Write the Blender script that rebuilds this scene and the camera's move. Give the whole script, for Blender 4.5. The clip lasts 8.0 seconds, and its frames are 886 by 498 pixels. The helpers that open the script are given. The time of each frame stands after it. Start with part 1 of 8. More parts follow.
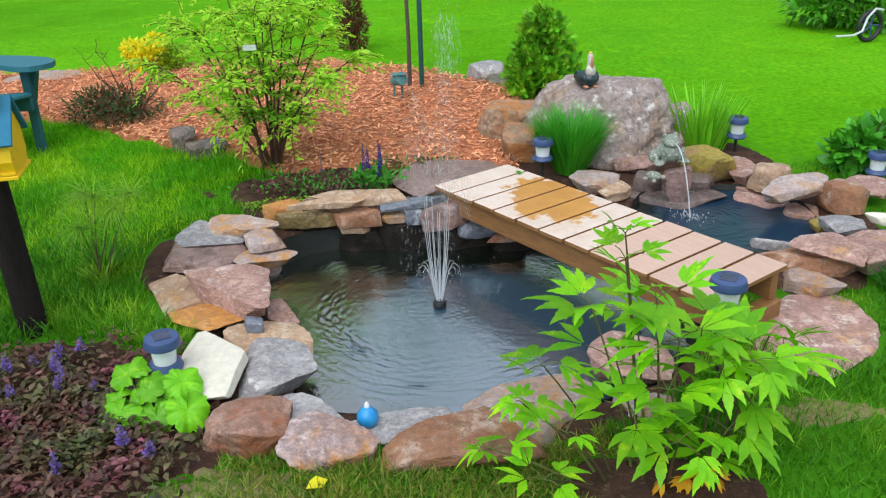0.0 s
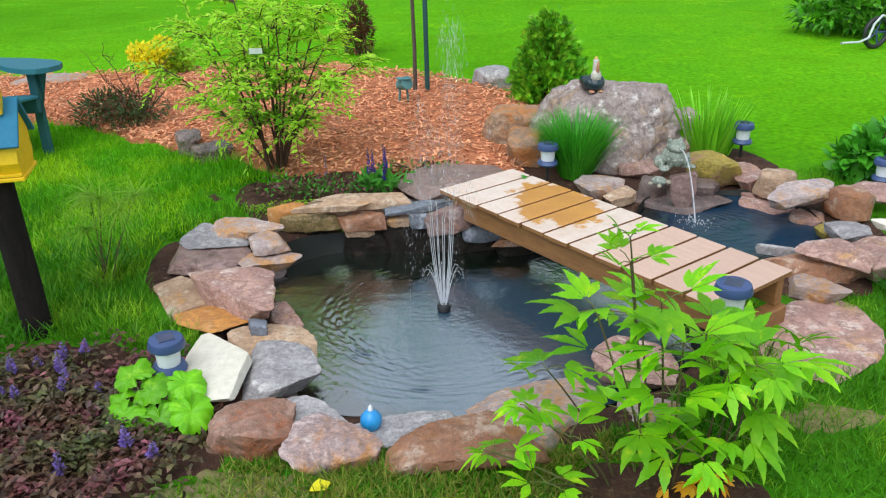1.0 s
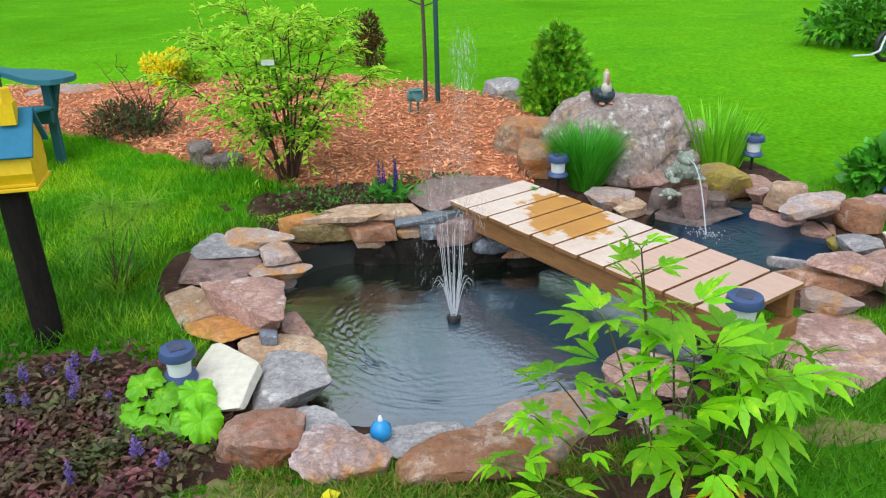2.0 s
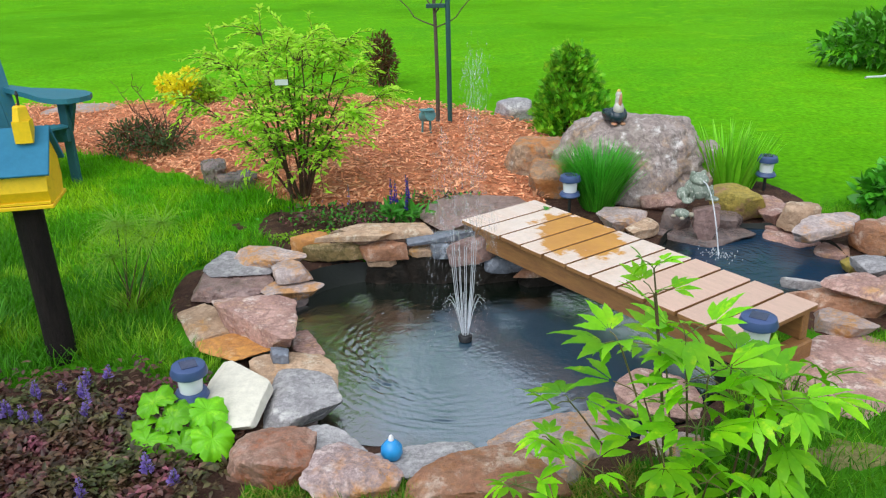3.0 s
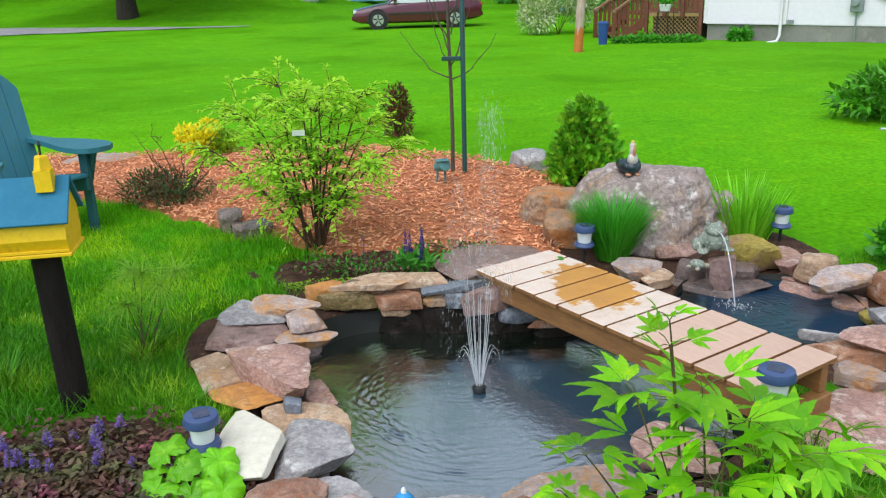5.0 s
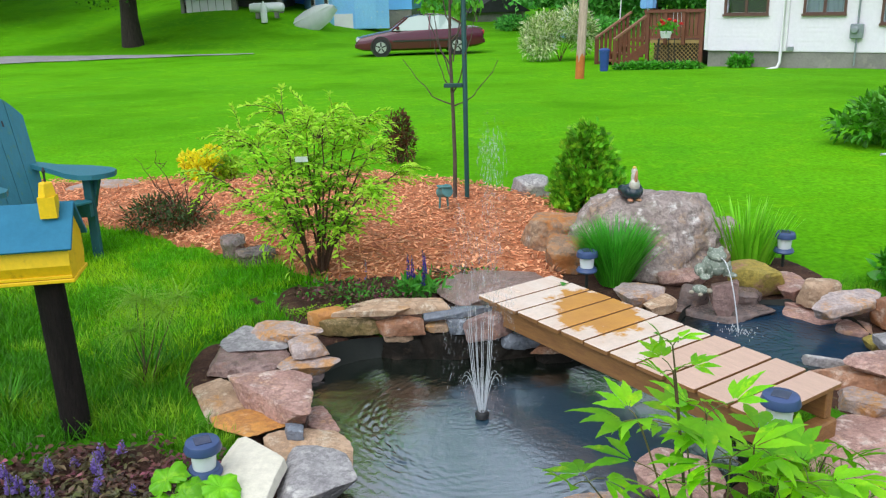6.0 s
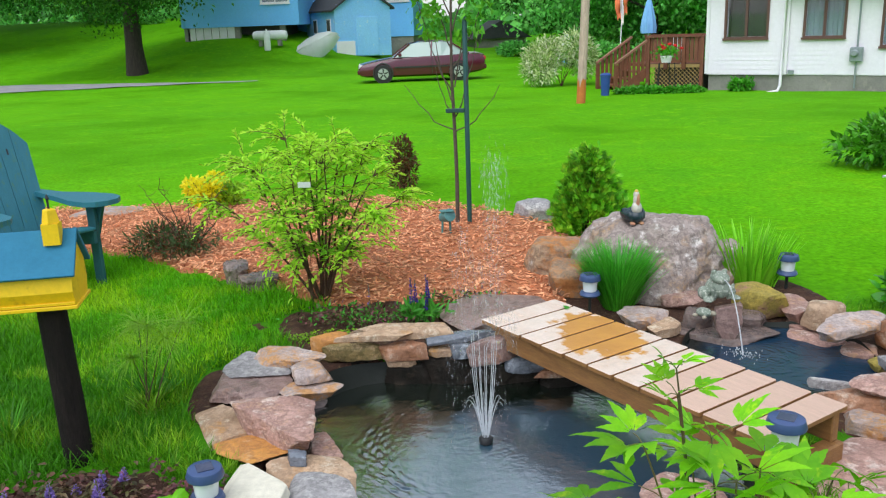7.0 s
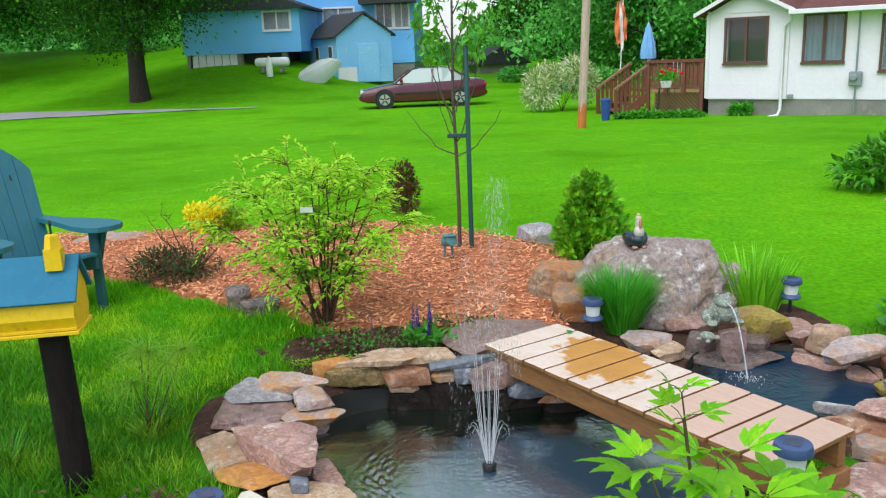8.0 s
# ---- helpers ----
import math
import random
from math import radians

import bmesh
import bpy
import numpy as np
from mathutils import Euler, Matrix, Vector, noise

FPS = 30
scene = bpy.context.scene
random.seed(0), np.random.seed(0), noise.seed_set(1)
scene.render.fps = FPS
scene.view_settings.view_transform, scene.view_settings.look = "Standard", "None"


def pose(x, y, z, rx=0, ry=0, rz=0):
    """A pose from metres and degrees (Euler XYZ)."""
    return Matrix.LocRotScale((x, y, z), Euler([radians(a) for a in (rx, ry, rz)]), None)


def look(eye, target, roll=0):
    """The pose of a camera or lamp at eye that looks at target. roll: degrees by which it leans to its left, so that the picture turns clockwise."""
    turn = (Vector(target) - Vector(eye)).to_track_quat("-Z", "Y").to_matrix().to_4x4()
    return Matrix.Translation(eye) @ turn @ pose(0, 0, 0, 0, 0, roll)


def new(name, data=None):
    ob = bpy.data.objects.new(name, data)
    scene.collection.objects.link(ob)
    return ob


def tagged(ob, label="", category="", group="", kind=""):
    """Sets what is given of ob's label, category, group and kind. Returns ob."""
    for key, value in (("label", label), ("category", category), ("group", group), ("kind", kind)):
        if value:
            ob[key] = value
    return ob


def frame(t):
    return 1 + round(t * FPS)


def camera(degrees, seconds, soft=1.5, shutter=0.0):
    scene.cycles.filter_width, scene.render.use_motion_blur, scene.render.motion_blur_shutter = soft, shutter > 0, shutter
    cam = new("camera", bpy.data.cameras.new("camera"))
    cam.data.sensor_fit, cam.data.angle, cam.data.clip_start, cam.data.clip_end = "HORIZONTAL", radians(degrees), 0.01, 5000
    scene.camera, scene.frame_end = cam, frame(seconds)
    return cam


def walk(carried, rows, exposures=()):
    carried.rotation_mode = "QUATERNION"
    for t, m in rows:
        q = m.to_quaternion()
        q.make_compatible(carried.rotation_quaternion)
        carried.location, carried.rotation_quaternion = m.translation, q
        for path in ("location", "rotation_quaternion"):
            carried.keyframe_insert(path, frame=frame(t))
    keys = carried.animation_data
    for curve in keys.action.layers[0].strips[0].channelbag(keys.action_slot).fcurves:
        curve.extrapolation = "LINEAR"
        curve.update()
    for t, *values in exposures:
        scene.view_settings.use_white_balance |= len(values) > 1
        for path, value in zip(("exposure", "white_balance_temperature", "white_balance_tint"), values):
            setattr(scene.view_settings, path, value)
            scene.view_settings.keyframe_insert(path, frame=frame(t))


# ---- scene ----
cam = camera(55.50, 8.0, soft=1.2)
PATH = [
    (0.0, pose(0.008, 0.006, 1.560, 65.69, 1.53, 0.01)),
    (0.5, pose(0.013, 0.004, 1.556, 65.87, 1.46, 0.21)),
    (1.0, pose(0.008, 0.005, 1.555, 66.04, 1.35, 0.43)),
    (1.5, pose(0.005, 0.001, 1.555, 66.36, 1.34, 0.74)),
    (3.0, pose(0.001, -0.001, 1.553, 68.20, 1.39, 1.91)),
    (3.5, pose(0.001, -0.002, 1.555, 69.00, 1.37, 2.34)),
    (4.0, pose(0.000, -0.002, 1.555, 69.81, 1.38, 2.65)),
    (4.5, pose(0.001, -0.000, 1.554, 70.68, 1.42, 2.86)),
    (6.0, pose(0.002, -0.004, 1.556, 73.32, 1.58, 3.07)),
    (6.5, pose(0.004, -0.003, 1.556, 74.15, 1.81, 3.14)),
    (7.0, pose(0.005, -0.005, 1.554, 75.01, 2.00, 3.18)),
    (7.5, pose(0.006, -0.003, 1.553, 75.85, 2.15, 3.23)),
    (8.0, pose(0.001, 0.000, 1.551, 76.70, 2.20, 3.24)),
]
walk(cam, PATH)

# ---- light ----
world = bpy.data.worlds.new("world")
scene.world = world
world.use_nodes = True
wn = world.node_tree.nodes
sky = wn.new("ShaderNodeTexSky")
sky.sky_type = 'NISHITA'
sky.sun_disc = False
sky.sun_elevation = radians(54)
sky.sun_rotation = radians(205)
sky.air_density = 1.0
sky.dust_density = 1.4
sky.ozone_density = 1.0
wn["Background"].inputs["Strength"].default_value = 0.125
# a bright, even cover of thin cloud over the clear sky
cloud = wn.new("ShaderNodeMix")
cloud.data_type = 'RGBA'
cloud.inputs[0].default_value = 0.5
cloud.inputs[7].default_value = (7.6, 8.1, 8.7, 1.0)
world.node_tree.links.new(sky.outputs[0], cloud.inputs[6])
world.node_tree.links.new(cloud.outputs[2], wn["Background"].inputs["Color"])

sun_data = bpy.data.lights.new("sun", 'SUN')
sun_data.energy = 2.0
sun_data.angle = radians(65)
sun_data.color = (0.93, 0.98, 1.0)
sun = new("sun", sun_data)
sun.matrix_world = look((-3.4, -7.3, 11.1), (0, 0, 0))
scene.view_settings.exposure = 0.28


# ---- small tools ----
def link(nt, a, b):
    nt.links.new(a, b)


def mix_rgb(nt, fac, a, b, mode='MIX'):
    n = nt.nodes.new("ShaderNodeMix")
    n.data_type, n.blend_type = 'RGBA', mode
    for sock, v in ((n.inputs[0], fac), (n.inputs[6], a), (n.inputs[7], b)):
        if isinstance(v, (int, float)):
            sock.default_value = v
        elif isinstance(v, tuple):
            sock.default_value = (*v, 1.0)
        else:
            nt.links.new(v, sock)
    return n.outputs[2]


def noise_tex(nt, vec, scale, detail=5.0, rough=0.6):
    n = nt.nodes.new("ShaderNodeTexNoise")
    n.inputs["Scale"].default_value = scale
    n.inputs["Detail"].default_value = detail
    n.inputs["Roughness"].default_value = rough
    nt.links.new(vec, n.inputs["Vector"])
    return n.outputs["Fac"]


def ramp(nt, fac, lo, hi):
    n = nt.nodes.new("ShaderNodeMapRange")
    n.inputs[1].default_value, n.inputs[2].default_value = lo, hi
    nt.links.new(fac, n.inputs[0])
    return n.outputs[0]


def material(name, c1, c2=None, scale=8.0, c3=None, c3_at=0.58, c3_scale=None, rough=0.7, bump=0.0, fine=60.0, grain=0.15, metal=0.0,
             spec=0.5, vary=0.0, island=0.0, crack=0.0, through_light=0.0, patch=None, stretch=None, coat=0.0, rough_var=0.1, bump_dist=0.01):
    """A surface with two tones at one scale, patches of a third, a fine grain, relief, and some difference from piece to piece."""
    m = bpy.data.materials.new(name)
    m.use_nodes = True
    nt = m.node_tree
    b = nt.nodes["Principled BSDF"]
    tc = nt.nodes.new("ShaderNodeTexCoord").outputs["Object"]
    if stretch:
        mp = nt.nodes.new("ShaderNodeMapping")
        mp.inputs["Scale"].default_value = stretch
        link(nt, tc, mp.inputs["Vector"])
        tc = mp.outputs[0]
    if vary:
        oi = nt.nodes.new("ShaderNodeObjectInfo")
        va = nt.nodes.new("ShaderNodeVectorMath")
        va.operation = 'ADD'
        sc = nt.nodes.new("ShaderNodeMath")
        sc.operation = 'MULTIPLY'
        sc.inputs[1].default_value = 37.0
        link(nt, oi.outputs["Random"], sc.inputs[0])
        link(nt, tc, va.inputs[0])
        link(nt, sc.outputs[0], va.inputs[1])
        tc = va.outputs[0]
    n1 = noise_tex(nt, tc, scale)
    n2 = noise_tex(nt, tc, fine, 4.0, 0.7)
    col = mix_rgb(nt, ramp(nt, n1, 0.35, 0.65), c1, c2 or c1)
    if c3:
        n3 = noise_tex(nt, tc, c3_scale or scale * 2.3, 6.0, 0.65)
        col = mix_rgb(nt, ramp(nt, n3, c3_at - 0.05, c3_at + 0.07), col, c3)
    if patch:
        np_ = noise_tex(nt, tc, patch[2], 5.0, 0.7)
        col = mix_rgb(nt, ramp(nt, np_, patch[1] - 0.06, patch[1] + 0.08), col, patch[0])
    if crack:
        n4 = nt.nodes.new("ShaderNodeMath")
        n4.operation = 'ABSOLUTE'
        sh = nt.nodes.new("ShaderNodeMath")
        sh.operation = 'SUBTRACT'
        link(nt, noise_tex(nt, tc, scale * 1.7, 8.0, 0.7), sh.inputs[0])
        sh.inputs[1].default_value = 0.47
        link(nt, sh.outputs[0], n4.inputs[0])
        col = mix_rgb(nt, ramp(nt, n4.outputs[0], 0.06, 0.0), col, tuple(c * (1 - crack) for c in c2), 'MIX')
    hs = nt.nodes.new("ShaderNodeHueSaturation")
    link(nt, col, hs.inputs["Color"])
    val = ramp(nt, n2, 0.3, 0.7)
    ma = nt.nodes.new("ShaderNodeMath")
    ma.operation = 'MULTIPLY_ADD'
    link(nt, val, ma.inputs[0])
    ma.inputs[1].default_value, ma.inputs[2].default_value = 2 * grain, 1 - grain
    vout = ma.outputs[0]
    for amount, node, sock in ((vary, "ShaderNodeObjectInfo", "Random"), (island, "ShaderNodeNewGeometry", "Random Per Island")):
        if amount:
            src = nt.nodes.new(node).outputs[sock]
            r = nt.nodes.new("ShaderNodeMath")
            r.operation = 'MULTIPLY_ADD'
            link(nt, src, r.inputs[0])
            r.inputs[1].default_value, r.inputs[2].default_value = 2 * amount, 1 - amount
            mu = nt.nodes.new("ShaderNodeMath")
            mu.operation = 'MULTIPLY'
            link(nt, vout, mu.inputs[0])
            link(nt, r.outputs[0], mu.inputs[1])
            vout = mu.outputs[0]
    link(nt, vout, hs.inputs["Value"])
    link(nt, hs.outputs[0], b.inputs["Base Color"])
    ra = nt.nodes.new("ShaderNodeMath")
    ra.operation = 'MULTIPLY_ADD'
    link(nt, n1, ra.inputs[0])
    ra.inputs[1].default_value, ra.inputs[2].default_value = 2 * rough_var, rough - rough_var
    link(nt, ra.outputs[0], b.inputs["Roughness"])
    b.inputs["Metallic"].default_value = metal
    b.inputs["Specular IOR Level"].default_value = spec
    b.inputs["Coat Weight"].default_value = coat
    if bump:
        bp = nt.nodes.new("ShaderNodeBump")
        bp.inputs["Strength"].default_value = bump
        bp.inputs["Distance"].default_value = bump_dist
        ad = nt.nodes.new("ShaderNodeMath")
        ad.operation = 'ADD'
        link(nt, noise_tex(nt, tc, scale * 3.1, 6.0, 0.65), ad.inputs[0])
        link(nt, n2, ad.inputs[1])
        link(nt, ad.outputs[0], bp.inputs["Height"])
        link(nt, bp.outputs[0], b.inputs["Normal"])
    if through_light:
        tr = nt.nodes.new("ShaderNodeBsdfTranslucent")
        link(nt, hs.outputs[0], tr.inputs["Color"])
        mx = nt.nodes.new("ShaderNodeMixShader")
        mx.inputs[0].default_value = through_light
        link(nt, b.outputs[0], mx.inputs[1])
        link(nt, tr.outputs[0], mx.inputs[2])
        link(nt, mx.outputs[0], nt.nodes["Material Output"].inputs["Surface"])
    return m


def clear(name, color, rough=0.03, ior=1.33, transmission=1.0, alpha=1.0):
    m = bpy.data.materials.new(name)
    m.use_nodes = True
    b = m.node_tree.nodes["Principled BSDF"]
    b.inputs["Base Color"].default_value = (*color, 1)
    b.inputs["Roughness"].default_value = rough
    b.inputs["IOR"].default_value = ior
    b.inputs["Transmission Weight"].default_value = transmission
    b.inputs["Alpha"].default_value = alpha
    return m


def solid(name, V, F, mat, parent=None, smooth=True, label="", sharp=None):
    """One mesh object from arrays of corners and faces (faces: one array, or a list of arrays of three or four columns)."""
    me = bpy.data.meshes.new(name)
    V = np.asarray(V, dtype=np.float32)
    groups = F if isinstance(F, list) and isinstance(F[0], np.ndarray) else [F]
    groups = [np.asarray(g, dtype=np.int32) for g in groups if len(g)]
    me.vertices.add(len(V))
    me.vertices.foreach_set("co", V.ravel())
    idx = np.concatenate([g.ravel() for g in groups])
    tot = np.concatenate([np.full(len(g), g.shape[1], np.int32) for g in groups])
    me.loops.add(len(idx))
    me.loops.foreach_set("vertex_index", idx)
    me.polygons.add(len(tot))
    me.polygons.foreach_set("loop_start", np.concatenate([[0], np.cumsum(tot)[:-1]]).astype(np.int32))
    me.polygons.foreach_set("loop_total", tot)
    me.polygons.foreach_set("use_smooth", np.full(len(tot), smooth))
    me.update(calc_edges=True)
    me.validate()
    if sharp:
        me.set_sharp_from_angle(angle=radians(sharp))
    me.materials.append(mat)
    ob = new(name, me)
    if parent:
        ob.parent = parent
    if label:
        tagged(ob, label)
    return ob


def part(name, bm, mat, parent=None, label="", smooth=False, sharp=None):
    me = bpy.data.meshes.new(name)
    bmesh.ops.recalc_face_normals(bm, faces=bm.faces)
    bm.to_mesh(me)
    bm.free()
    for p in me.polygons:
        p.use_smooth = smooth
    if smooth:
        me.set_sharp_from_angle(angle=radians(sharp or 40))
    me.materials.append(mat)
    ob = new(name, me)
    if parent:
        ob.parent = parent
    if label:
        tagged(ob, label)
    return ob


def thing(name, m, label, category, group="", kind=""):
    ob = new(name)
    ob.empty_display_size = 0.05
    ob.matrix_basis = m
    return tagged(ob, label, category, group, kind)


def add_box(bm, x0, x1, y0, y1, z0, z1, bevel=0.0, m=None):
    r = bmesh.ops.create_cube(bm, size=1)
    bmesh.ops.scale(bm, verts=r["verts"], vec=(x1 - x0, y1 - y0, z1 - z0))
    bmesh.ops.translate(bm, verts=r["verts"], vec=((x0 + x1) / 2, (y0 + y1) / 2, (z0 + z1) / 2))
    vs = r["verts"]
    if bevel:
        es = list({e for v in vs for e in v.link_edges})
        out = bmesh.ops.bevel(bm, geom=es, offset=bevel, segments=1, affect='EDGES')
        vs = list({v for f in out["faces"] for v in f.verts} | {v for v in vs if v.is_valid})
    if m is not None:
        bmesh.ops.transform(bm, matrix=m, verts=vs)
    return vs


def box(x0, x1, y0, y1, z0, z1, bevel=0.0):
    bm = bmesh.new()
    add_box(bm, x0, x1, y0, y1, z0, z1, bevel)
    return bm


def beam(a, b, w, h, bevel=0.0):
    """A straight bar from a to b, w wide and h high."""
    a, b = Vector(a), Vector(b)
    d = b - a
    bm = bmesh.new()
    q = d.to_track_quat('X', 'Z').to_matrix().to_4x4()
    add_box(bm, 0, d.length, -w / 2, w / 2, -h / 2, h / 2, bevel, Matrix.Translation(a) @ q)
    return bm


def lathe(profile, sides=24, cap=True):
    """A turned body: profile of (radius, height)."""
    bm = bmesh.new()
    rings = []
    for r, z in profile:
        rings.append([bm.verts.new((r * math.cos(2 * math.pi * i / sides), r * math.sin(2 * math.pi * i / sides), z)) for i in range(sides)])
    for a, b in zip(rings, rings[1:]):
        for i in range(sides):
            bm.faces.new((a[i], a[(i + 1) % sides], b[(i + 1) % sides], b[i]))
    if cap:
        bm.faces.new(list(reversed(rings[0])))
        bm.faces.new(rings[-1])
    return bm


def prism(outline, z0, z1):
    """A flat outline of (x, y), extruded from z0 to z1."""
    bm = bmesh.new()
    lo = [bm.verts.new((x, y, z0)) for x, y in outline]
    hi = [bm.verts.new((x, y, z1)) for x, y in outline]
    n = len(outline)
    bm.faces.new(list(reversed(lo)))
    bm.faces.new(hi)
    for i in range(n):
        bm.faces.new((lo[i], lo[(i + 1) % n], hi[(i + 1) % n], hi[i]))
    return bm


def tube(points, radii, sides=6):
    """Corners and faces of a tapering tube along points."""
    P = np.asarray(points, float)
    n = len(P)
    R = np.full(n, radii) if np.isscalar(radii) else np.asarray(radii, float)
    T = np.gradient(P, axis=0)
    T /= np.linalg.norm(T, axis=1)[:, None] + 1e-9
    ref = np.array([0.3, 0.9, 0.1]) if abs(T[0, 2]) > 0.8 else np.array([0, 0, 1.0])
    A = np.cross(T, ref)
    A /= np.linalg.norm(A, axis=1)[:, None] + 1e-9
    B = np.cross(T, A)
    an = np.arange(sides) * 2 * np.pi / sides
    V = P[:, None] + R[:, None, None] * (np.cos(an)[None, :, None] * A[:, None] + np.sin(an)[None, :, None] * B[:, None])
    i, j = np.meshgrid(np.arange(n - 1), np.arange(sides), indexing='ij')
    k = (j + 1) % sides
    F = np.stack([i * sides + j, i * sides + k, (i + 1) * sides + k, (i + 1) * sides + j], -1).reshape(-1, 4)
    return V.reshape(-1, 3), F


def joined(pieces):
    Vs, Fs, o = [], [], 0
    for V, F in pieces:
        Vs.append(V)
        Fs.append(F + o)
        o += len(V)
    return np.concatenate(Vs), np.concatenate(Fs)


def spread(base, dirs, normals, length, width, shape, faces, curl=0.0):
    """Many leaves at once. shape: rows of (across, along, up) for one leaf of unit size."""
    S = np.asarray(shape, float)
    base, D, N = (np.asarray(a, float) for a in (base, dirs, normals))
    D = D / (np.linalg.norm(D, axis=1)[:, None] + 1e-9)
    A = np.cross(D, N)
    A /= np.linalg.norm(A, axis=1)[:, None] + 1e-9
    U = np.cross(A, D)
    L, W = np.broadcast_to(length, len(base)), np.broadcast_to(width, len(base))
    up = S[None, :, 2] - curl * S[None, :, 1] ** 2
    V = (base[:, None] + (S[None, :, 0] * W[:, None])[..., None] * A[:, None] + (S[None, :, 1] * L[:, None])[..., None] * D[:, None]
         + (up * L[:, None])[..., None] * U[:, None])
    Fa = np.asarray(faces)
    F = (np.arange(len(base)) * len(S))[:, None, None] + Fa[None]
    return V.reshape(-1, 3), F.reshape(-1, Fa.shape[1])


LEAF = [(0, 0, 0), (-0.5, 0.42, 0.07), (0, 0.45, 0), (0.5, 0.42, 0.07), (-0.32, 0.75, 0.05), (0, 0.78, -0.01), (0.32, 0.75, 0.05), (0, 1, -0.04)]
LEAF_F = [(0, 2, 1), (0, 3, 2), (1, 2, 5), (1, 5, 4), (2, 3, 6), (2, 6, 5), (4, 5, 7), (5, 6, 7)]
SIMPLE = [(0, 0, 0), (-0.5, 0.45, 0.06), (0.5, 0.45, 0.06), (0, 1, 0)]
SIMPLE_F = [(0, 2, 1), (1, 2, 3)]
BLADE = [(-0.5, 0, 0), (0.5, 0, 0), (-0.42, 0.5, 0), (0.42, 0.5, 0), (-0.2, 0.82, 0), (0.2, 0.82, 0), (0, 1, 0)]
BLADE_F = [(0, 1, 3), (0, 3, 2), (2, 3, 5), (2, 5, 4), (4, 5, 6)]
rng = np.random.default_rng(7)


def rand_dirs(n, up=0.0):
    d = rng.normal(size=(n, 3))
    d[:, 2] += up
    return d / np.linalg.norm(d, axis=1)[:, None]

# ---- materials ----
M_LAWN = material("lawn", (0.080, 0.32, 0.004), (0.122, 0.395, 0.004), 0.42, (0.150, 0.41, 0.004), 0.58, 3.4, rough=0.9, bump=0.6, fine=26, grain=0.34, spec=0.05, patch=((0.072, 0.275, 0.001), 0.53, 0.21))
# the lawn's colour turns to a darker green round the garden
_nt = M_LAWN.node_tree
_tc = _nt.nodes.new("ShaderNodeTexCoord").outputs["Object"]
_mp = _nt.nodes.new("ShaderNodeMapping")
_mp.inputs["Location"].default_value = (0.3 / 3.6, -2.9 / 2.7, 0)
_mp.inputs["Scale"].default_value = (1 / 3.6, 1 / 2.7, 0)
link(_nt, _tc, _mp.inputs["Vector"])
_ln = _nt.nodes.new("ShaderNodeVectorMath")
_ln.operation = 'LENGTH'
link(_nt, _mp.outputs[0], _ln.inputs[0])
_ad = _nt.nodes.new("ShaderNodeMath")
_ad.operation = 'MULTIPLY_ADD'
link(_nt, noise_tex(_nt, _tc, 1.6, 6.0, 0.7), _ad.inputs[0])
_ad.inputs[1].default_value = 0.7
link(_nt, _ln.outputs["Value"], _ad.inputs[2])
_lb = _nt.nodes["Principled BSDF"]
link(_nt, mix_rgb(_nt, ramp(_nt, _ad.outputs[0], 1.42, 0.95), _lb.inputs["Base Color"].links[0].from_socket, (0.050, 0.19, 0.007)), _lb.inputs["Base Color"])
# one grass in two tones; the darker holds the shade among near blades
M_GRASS = material("grass_blade", (0.036, 0.195, 0.003), (0.078, 0.295, 0.004), 1.3, (0.27, 0.50, 0.02), 0.56, 2.2, rough=0.55, grain=0.1, island=0.35, through_light=0.35, spec=0.3)
M_GRASS_PALE = material("pale_grass_blade", (0.085, 0.37, 0.003), (0.16, 0.50, 0.004), 1.1, (0.36, 0.62, 0.008), 0.53, 1.8, rough=0.55, grain=0.1, island=0.35, through_light=0.4, spec=0.3)
M_GRASS_DRY = material("dry_grass_blade", (0.36, 0.30, 0.06), (0.20, 0.30, 0.03), 2.0, rough=0.7, island=0.35, through_light=0.3)
M_BARE = material("bare_earth", (0.26, 0.22, 0.10), (0.18, 0.18, 0.06), 12, (0.10, 0.18, 0.02), 0.55, 26, rough=0.95, bump=0.6, fine=90, grain=0.25, spec=0.15)
M_SOIL = material("soil", (0.045, 0.022, 0.016), (0.09, 0.045, 0.03), 14, (0.16, 0.11, 0.06), 0.62, 30, rough=0.9, bump=0.9, fine=90, grain=0.35, spec=0.2)
M_MULCH = material("mulch", (0.60, 0.22, 0.10), (0.44, 0.15, 0.07), 9, (0.12, 0.04, 0.025), 0.60, 40, rough=0.85, bump=0.9, fine=120, grain=0.35, spec=0.2)
M_CHIP = material("wood_chip", (0.73, 0.365, 0.20), (0.60, 0.235, 0.115), 5, rough=0.8, island=0.5, grain=0.2, fine=150, spec=0.2)
M_LINER = material("pond_liner", (0.005, 0.008, 0.005), (0.009, 0.012, 0.007), 5, rough=0.6, bump=0.3)


